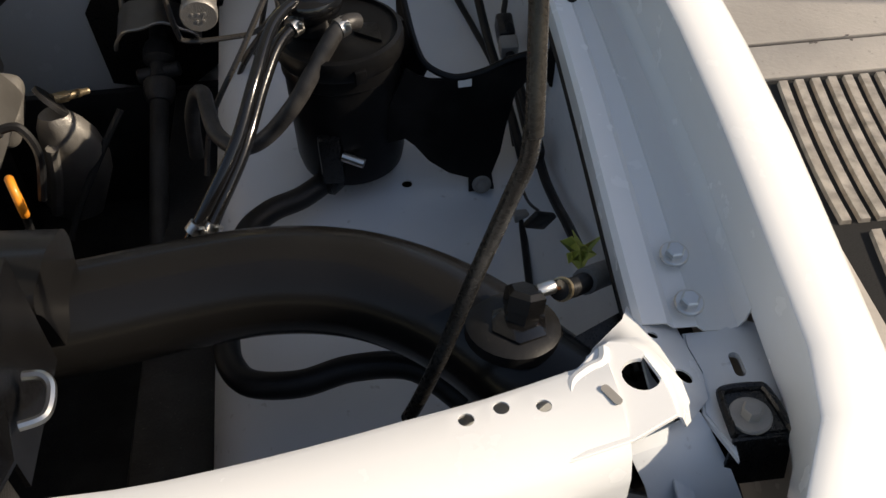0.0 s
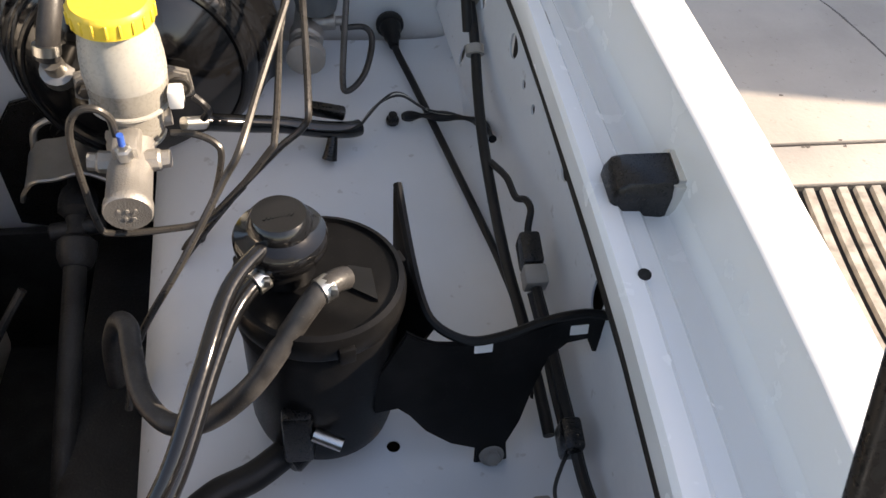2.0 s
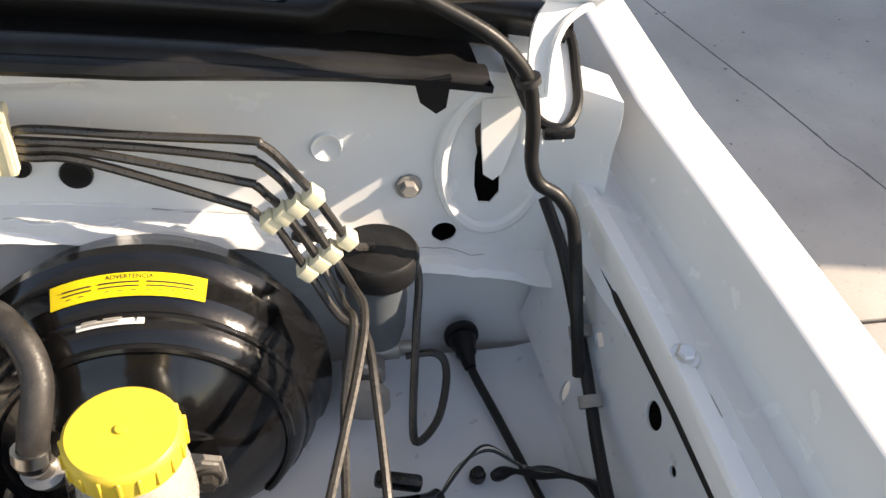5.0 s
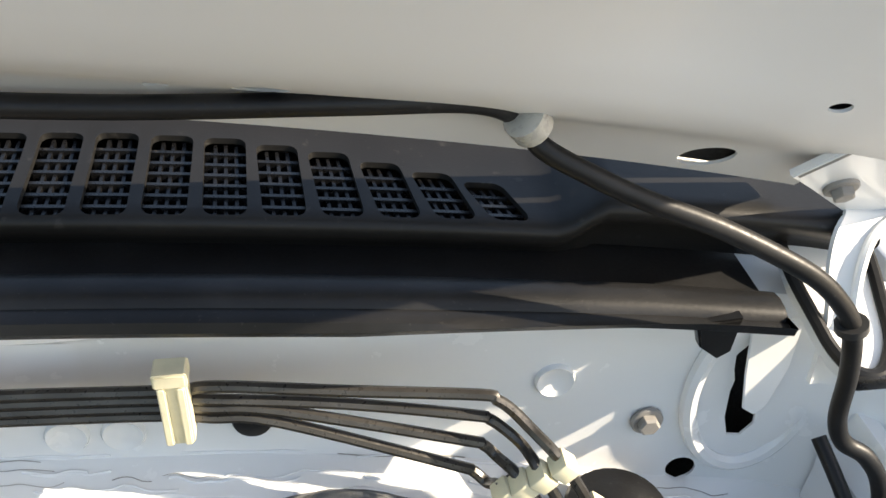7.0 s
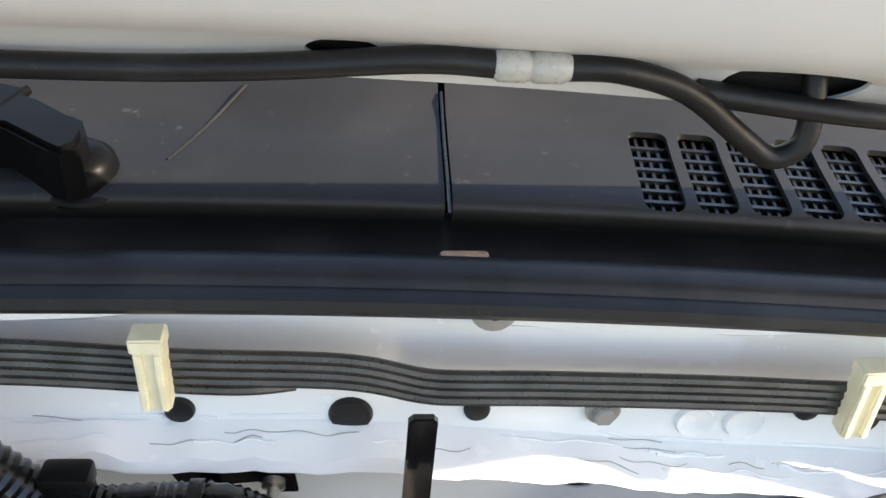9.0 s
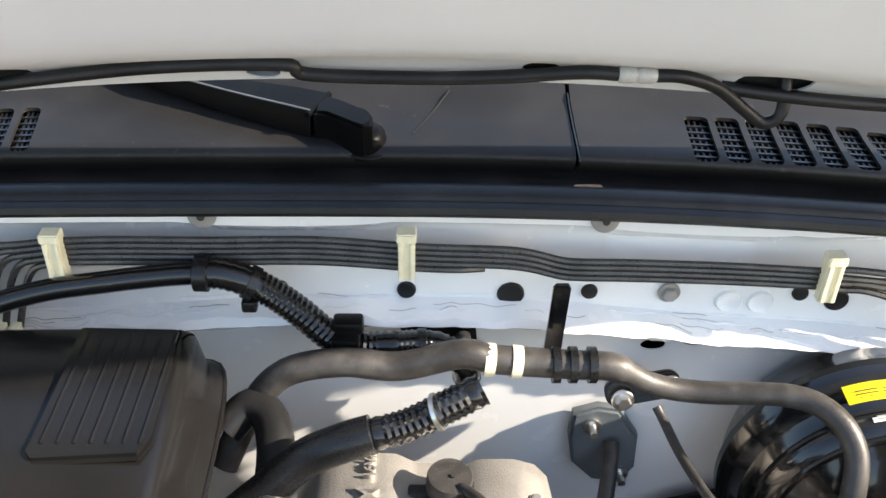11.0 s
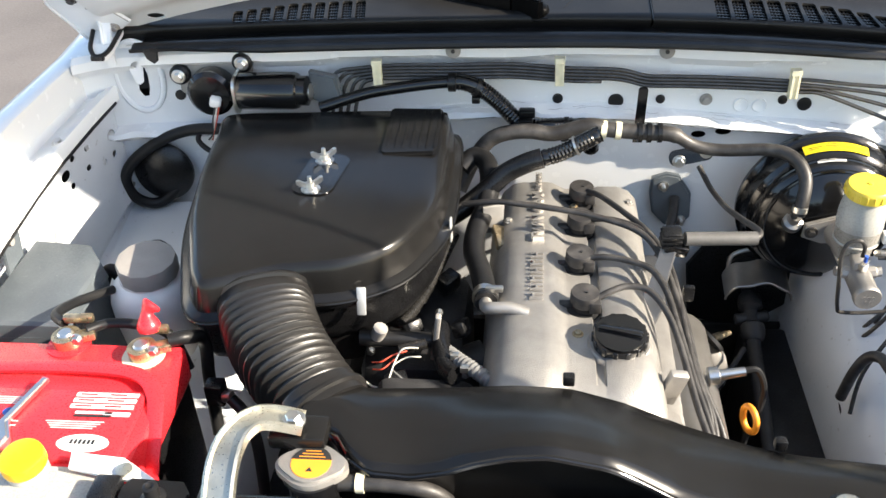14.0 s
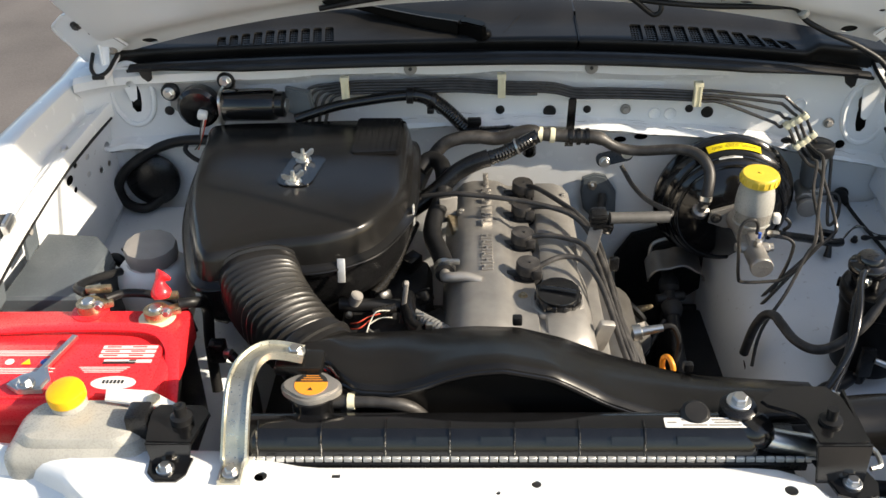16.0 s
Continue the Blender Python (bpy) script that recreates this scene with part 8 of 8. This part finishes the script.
part("oval_label", slab(ellipse(0.027, 0.012, 28), 0, 0.0005, Matrix.Translation((-0.985, 0.325, zt))), M["label"], bat, "white oval label")
for j in range(6):
    tag_on(-0.997 + 0.0045 * j, 0.3265, 0.0026, 0.006, "ink", "print_bar", 0.0006)
for j, mat in enumerate(("blue", "ylabel", "label", "ylabel", "blue")):
    part("warning_icon", slab(ellipse(0.0055, 0.0055, 18) if mat != "ylabel" else [(-0.006, -0.005), (0.006, -0.005), (0, 0.006)], 0, 0.0005, Matrix.Translation((-1.170 + 0.022 * j, 0.365, zt))), M[mat], bat, "small round warning icon" if mat != "ylabel" else "small yellow warning triangle")
for j in range(4):
    tag_on(-1.12, 0.386 - 0.003 * j, 0.10 - 0.012 * (j % 2), 0.0012, "label", "print_bar")
    tag_on(-1.12, 0.352 - 0.003 * j, 0.11 - 0.014 * (j % 2), 0.0012, "label", "print_bar")
for x, y in ((-0.972, 0.462), (-1.066, 0.478)):
    part("terminal_post", lathe([(0.0105, 1.045), (0.009, 1.066), (0.007, 1.068), (0, 1.068)], (x, y, 0), (0, 0, 1), 20), M["bright"], bat)
    part("post_ring", lathe([(0.024, 1.047), (0.024, 1.051), (0.012, 1.053)], (x, y, 0), (0, 0, 1), 26), M["cream" if x > -1 else "red"], bat)
settle(bat)
for x, y, kind in ((-0.972, 0.462, 1), (-1.066, 0.478, 0)):
    cp = thing("battery_clamp", (x, y, 1.06), "tarnished brass battery terminal clamp with a " + ("red boot" if kind else "black cable"), "battery clamp")
    b = lathe([(0.0105, 0), (0.016, 0), (0.016, 0.012), (0.0105, 0.012)], (x, y, 1.052), (0, 0, 1), 22)
    box((x + 0.018, y + 0.006, 1.058), (0.024, 0.014, 0.010), Euler((0, 0, 0.4)).to_matrix(), 0.002, b)
    box((x + 0.008, y + 0.022, 1.070), (0.034, 0.008, 0.010), Euler((0.1, 0, 0.1)).to_matrix(), 0.002, b)
    part("clamp", b, M["brass"], cp)
    hex_bolt((x + 0.016, y - 0.006, 1.063), (0, -1, 0.1), cp, 0.005)
    if kind:
        bm = tube([(x + 0.004, y + 0.020, 1.068), (x + 0.002, y + 0.028, 1.088), (x + 0.008, y + 0.036, 1.096)], lambda f: 0.011 - 0.003 * f + 0.003 * math.sin(f * 9), 12)
        part("boot", bm, M["red"], cp, "torn red rubber boot")
        part("cable", tube([(x + 0.026, y + 0.012, 1.062), (x + 0.045, y + 0.024, 1.058), (x + 0.05, y + 0.05, 1.03), (x + 0.045, y + 0.05, 0.97), (x + 0.05, y + 0.03, 0.90)], 0.008, 10), M["rubber"], cp)
    else:
        part("cable", tube([(x + 0.02, y + 0.01, 1.062), (x + 0.04, y + 0.026, 1.06), (x + 0.075, y + 0.03, 1.055), (x + 0.11, y + 0.025, 1.045), (x + 0.125, y + 0.02, 1.0)], 0.006, 10), M["rubber"], cp)
        part("cable_back", tube([(x - 0.01, y + 0.02, 1.064), (x - 0.03, y + 0.04, 1.06), (x - 0.03, y + 0.09, 1.04), (x - 0.01, y + 0.14, 1.02)], 0.006, 10), M["rubber"], cp)
    settle(cp)
hd = thing("battery_hold_down", (-1.08, 0.32, 1.06), "bright zinc battery hold-down bar with a J-bolt", "hold-down")
part("bar", slab([(-0.004, 0.0), (0.004, 0.0), (0.004, 0.075), (-0.004, 0.075)], 0, 0.006, frame_of((-1.078, 0.338, 1.057), (1, -0.25, 0), (0.25, 1, 0)), 0.0015), M["bright"], hd)
part("foot", slab([(-0.030, -0.004), (-0.018, 0.012), (0.0, 0.020), (0.006, 0.030), (0.012, 0.018), (0.020, 0.004), (0.016, -0.014), (-0.012, -0.016)], 0, 0.009, Matrix.Translation((-1.078, 0.320, 1.056)), 0.003), M["bright"], hd)
hex_bolt((-1.082, 0.312, 1.065), (0, -0.1, 1), hd, 0.007)
settle(hd)

# ---- washer bottle ----
wb = thing("washer_bottle", (-1.0, 0.25, 0.95), "milky plastic washer bottle with an orange-yellow cap", "bottle")
part("body", box((-1.0, 0.252, 0.965), (0.165, 0.080, 0.165), None, 0.020, seg=4), M["milky"], wb)
part("shoulder", loft([[Vector((-1.0 + a * s, 0.262 + b * s, z)) for a, b in round_rect(0.15, 0.075, 0.03, 5)] for z, s in ((1.03, 1.0), (1.048, 0.97), (1.056, 0.85), (1.058, 0.5))]), M["milky"], wb)
part("filler_neck", lathe([(0.022, 1.02), (0.020, 1.062), (0.020, 1.070)], (-1.022, 0.285, 0), (0, 0, 1), 26), M["milky"], wb)
part("cap", lathe([(0.0205, 0), (0.0215, 0.001), (0.0215, 0.010), (0.0205, 0.013), (0.018, 0.0145), (0, 0.0145)], (-1.022, 0.285, 1.068), (0, -0.15, 1), 34), M["amber"], wb, "orange-yellow screw cap")
part("mount_ear", slab([(-0.98, 0.285), (-0.89, 0.268), (-0.892, 0.276), (-0.93, 0.30), (-0.985, 0.305)], 1.062, 1.066, bev=0.001), M["label"], wb)
part("ear_bolt", lathe([(0.008, 0), (0.008, 0.003), (0.004, 0.004), (0, 0.004)], (-0.923, 0.283, 1.066), (0, 0, 1), 14), M["gold"], wb)
settle(wb)

# ---- power steering reservoir ----
ps = thing("power_steering_reservoir", (-1.045, 0.62, 0.9), "white power steering reservoir with a grey cap", "reservoir")
part("tank", lathe([(0.040, 0.90), (0.050, 0.93), (0.0545, 0.970), (0.0545, 0.995), (0.051, 1.010), (0.044, 1.018), (0.037, 1.021), (0.037, 1.028)], (-1.038, 0.646, 0), (0, 0, 1), 40), M["label"], ps)
part("cap", lathe([(0.0360, 0), (0.0380, 0.002), (0.0388, 0.022), (0.0375, 0.026), (0.031, 0.027), (0, 0.027)], (-1.035, 0.644, 1.026), (0.03, -0.08, 1), 12), M["whitecap"], ps, "grey faceted cap")
part("hose", tube([(-1.085, 0.676, 0.98), (-1.11, 0.691, 0.995), (-1.12, 0.686, 0.99), (-1.125, 0.656, 0.96), (-1.12, 0.616, 0.92)], 0.009, 10), M["rubber"], ps)
part("hose_elbow", tube([(-1.03, 0.711, 1.0), (-1.05, 0.721, 1.02), (-1.08, 0.706, 1.015), (-1.10, 0.696, 1.005)], 0.006, 10), M["rubber"], ps)
settle(ps)

# ---- relay box ----
rb = thing("relay_box", (-1.165, 0.62, 0.95), "blue-grey plastic relay box beside the fender", "relay box")
secs = [[Vector((x, y, z)) for x, y in ((-1.218 + i, 0.530 + i), (-1.106 - i, 0.530 + i), (-1.100 - i, 0.655 - i), (-1.135 - i, 0.700 - i), (-1.218 + i, 0.708 - i))] for z, i in ((0.86, 0.0), (1.020, 0.0), (1.030, 0.001), (1.034, 0.005))]
part("box", loft(secs), M["grey"], rb)
part("lid_edge", tube([(-1.217, 0.532, 1.012), (-1.107, 0.532, 1.012), (-1.101, 0.655, 1.012), (-1.135, 0.699, 1.012)], 0.003, 6, 4, smooth=False), M["grey"], rb)
part("loose_plug", box((-1.09, 0.545, 1.0), (0.025, 0.04, 0.03), Euler((0.2, 0.3, 0.1)).to_matrix(), 0.005), M["plastic"], rb)
settle(rb)
for y, z in ((0.641, 1.072), (0.516, 1.060)):
    fcp = thing("fender_clip", (-1.212, y, z), "dark fixing tab hanging on the fender flange", "clip", group="fender tabs")
    part("tab", slab([(-0.022, -0.034), (0.020, -0.030), (0.028, 0.010), (0.006, 0.026), (-0.014, 0.016)], 0, 0.004, frame_of((-1.212, y, z), (0, 1, 0), (0, 0, 1)), 0.001), M["grey"], fcp)
    part("stud", lathe([(0.006, 0), (0.006, 0.004), (0, 0.005)], (-1.208, y, z + 0.004), (1, 0, 0.1), 10), M["greycap"], fcp)
    settle(fcp)

# ---- wiper motor ----
wm = thing("wiper_motor", (-0.98, 0.965, 1.13), "black cylindrical wiper motor bolted to the firewall", "motor")
part("can", lathe([(0.0255, 0), (0.0275, 0.003), (0.0275, 0.088), (0.0255, 0.094), (0.022, 0.096), (0.022, 0.108), (0.012, 0.112), (0, 0.112)], (-0.985, 0.957, 1.134), (1, -0.06, 0.03), 36), M["gloss"], wm)
part("gear_case", lathe([(0.034, 0), (0.036, 0.006), (0.036, 0.026), (0.030, 0.032), (0.012, 0.034), (0, 0.034)], (-1.028, 0.985, 1.128), (0, -1, 0), 26), M["gloss"], wm)
part("plate", slab([(-0.060, 0.02), (-0.03, 0.045), (0.02, 0.040), (0.045, 0.052), (0.058, 0.040), (0.048, -0.02), (0.03, -0.03), (-0.04, -0.03), (-0.062, -0.01)], 0, 0.004, frame_of((-1.022, 0.990, 1.130), (1, 0, 0), (0, 0, 1)), 0.001), M["greycap"], wm)
part("flange", slab(round_rect(0.058, 0.058, 0.016), 0, 0.004, frame_of((-0.985, 0.957, 1.134), (0, 1, 0), (0, 0, 1)), 0.001), M["bright"], wm)
part("white_plug", box((-1.018, 0.945, 1.122), (0.017, 0.014, 0.016), Euler((0.3, 0.3, 0.2)).to_matrix(), 0.004), M["label"], wm)
for q in ((-0.978, 0.983, 1.170), (-1.078, 0.983, 1.150)):
    part("rubber_mount", lathe([(0.0155, -0.006), (0.0155, 0.006), (0.012, 0.009)], q, (0, -1, 0), 22), M["rubber"], wm)
    hex_bolt(Vector(q) + Vector((0, -0.009, 0)), (0, -1, 0), wm, 0.0072)
part("fixed_bracket", slab([(-0.012, 0.025), (0.03, 0.020), (0.036, -0.012), (0.008, -0.026), (-0.014, -0.018)], 0, 0.012, frame_of((-0.862, 0.968, 1.138), (1, -0.2, 0), (0, 0, 1)), 0.003), M["grey"], wm)
part("shaft_end", lathe([(0.012, 0), (0.012, 0.004), (0.006, 0.006), (0, 0.006)], (-0.876, 0.950, 1.136), (1, -0.1, 0), 18), M["bright"], wm)
for k, mat in enumerate(("wire_r", "wire_w", "ink")):
    part("lead", tube([(-1.012 - 0.003 * k, 0.938, 1.116), (-1.018 - 0.003 * k, 0.935, 1.095), (-1.03, 0.945, 1.07), (-1.04 - 0.003 * k, 0.96, 1.05)], 0.0013, 6), M[mat], wm)
settle(wm)
lhs = thing("wiring_loop", (-1.1, 1.0, 1.0), "black taped wiring trunk looping through a firewall grommet", "harness")
part("trunk", tube([(-0.98, 0.95, 1.068), (-1.03, 0.965, 1.066), (-1.085, 0.980, 1.055), (-1.13, 0.975, 1.04), (-1.175, 0.965, 1.012), (-1.195, 0.955, 0.98), (-1.185, 0.955, 0.945), (-1.155, 0.965, 0.930), (-1.12, 0.980, 0.950)], 0.0090, 14), M["rubber"], lhs)
part("grommet", lathe([(0.049, 0), (0.049, 0.006), (0.045, 0.010), (0.020, 0.014), (0, 0.016)], (-1.140, 0.985, 0.980), (0.0, -1, 0.08), 36), M["plastic"], lhs, "large round black rubber grommet")
part("branch", tube([(-1.06, 0.975, 1.06), (-1.065, 0.965, 1.045), (-1.04, 0.955, 1.03), (-1.02, 0.95, 1.045), (-1.01, 0.945, 1.07)], 0.0042, 8), M["rubber"], lhs)
settle(lhs)
tw = thing("taped_twig", (-1.05, 0.74, 0.88), "short torn black wiring stub on the wheel arch", "harness")
part("stub", tube([(-1.13, 0.735, 0.879), (-1.10, 0.745, 0.880), (-1.06, 0.765, 0.883), (-1.03, 0.79, 0.887), (-1.01, 0.80, 0.889)], lambda f: 0.0055 + 0.002 * math.sin(f * 23), 8), M["rubber"], tw)
settle(tw)
for f in (0.0,):
    apl = thing("side_connector", (-0.895, 0.47, 1.0), "black connector and cable beside the battery", "connector")
    part("plug", box((-0.905, 0.475, 0.985), (0.022, 0.020, 0.03), None, 0.003), M["plastic"], apl)
    part("ferrule", lathe([(0.007, 0), (0.007, 0.010), (0, 0.010)], (-0.893, 0.468, 0.985), (1, -0.3, 0.2), 12), M["bright"], apl)
    part("cable", tube([(-0.885, 0.465, 0.985), (-0.868, 0.455, 0.97), (-0.855, 0.44, 0.94), (-0.85, 0.42, 0.88)], 0.007, 10), M["rubber"], apl)
    settle(apl)
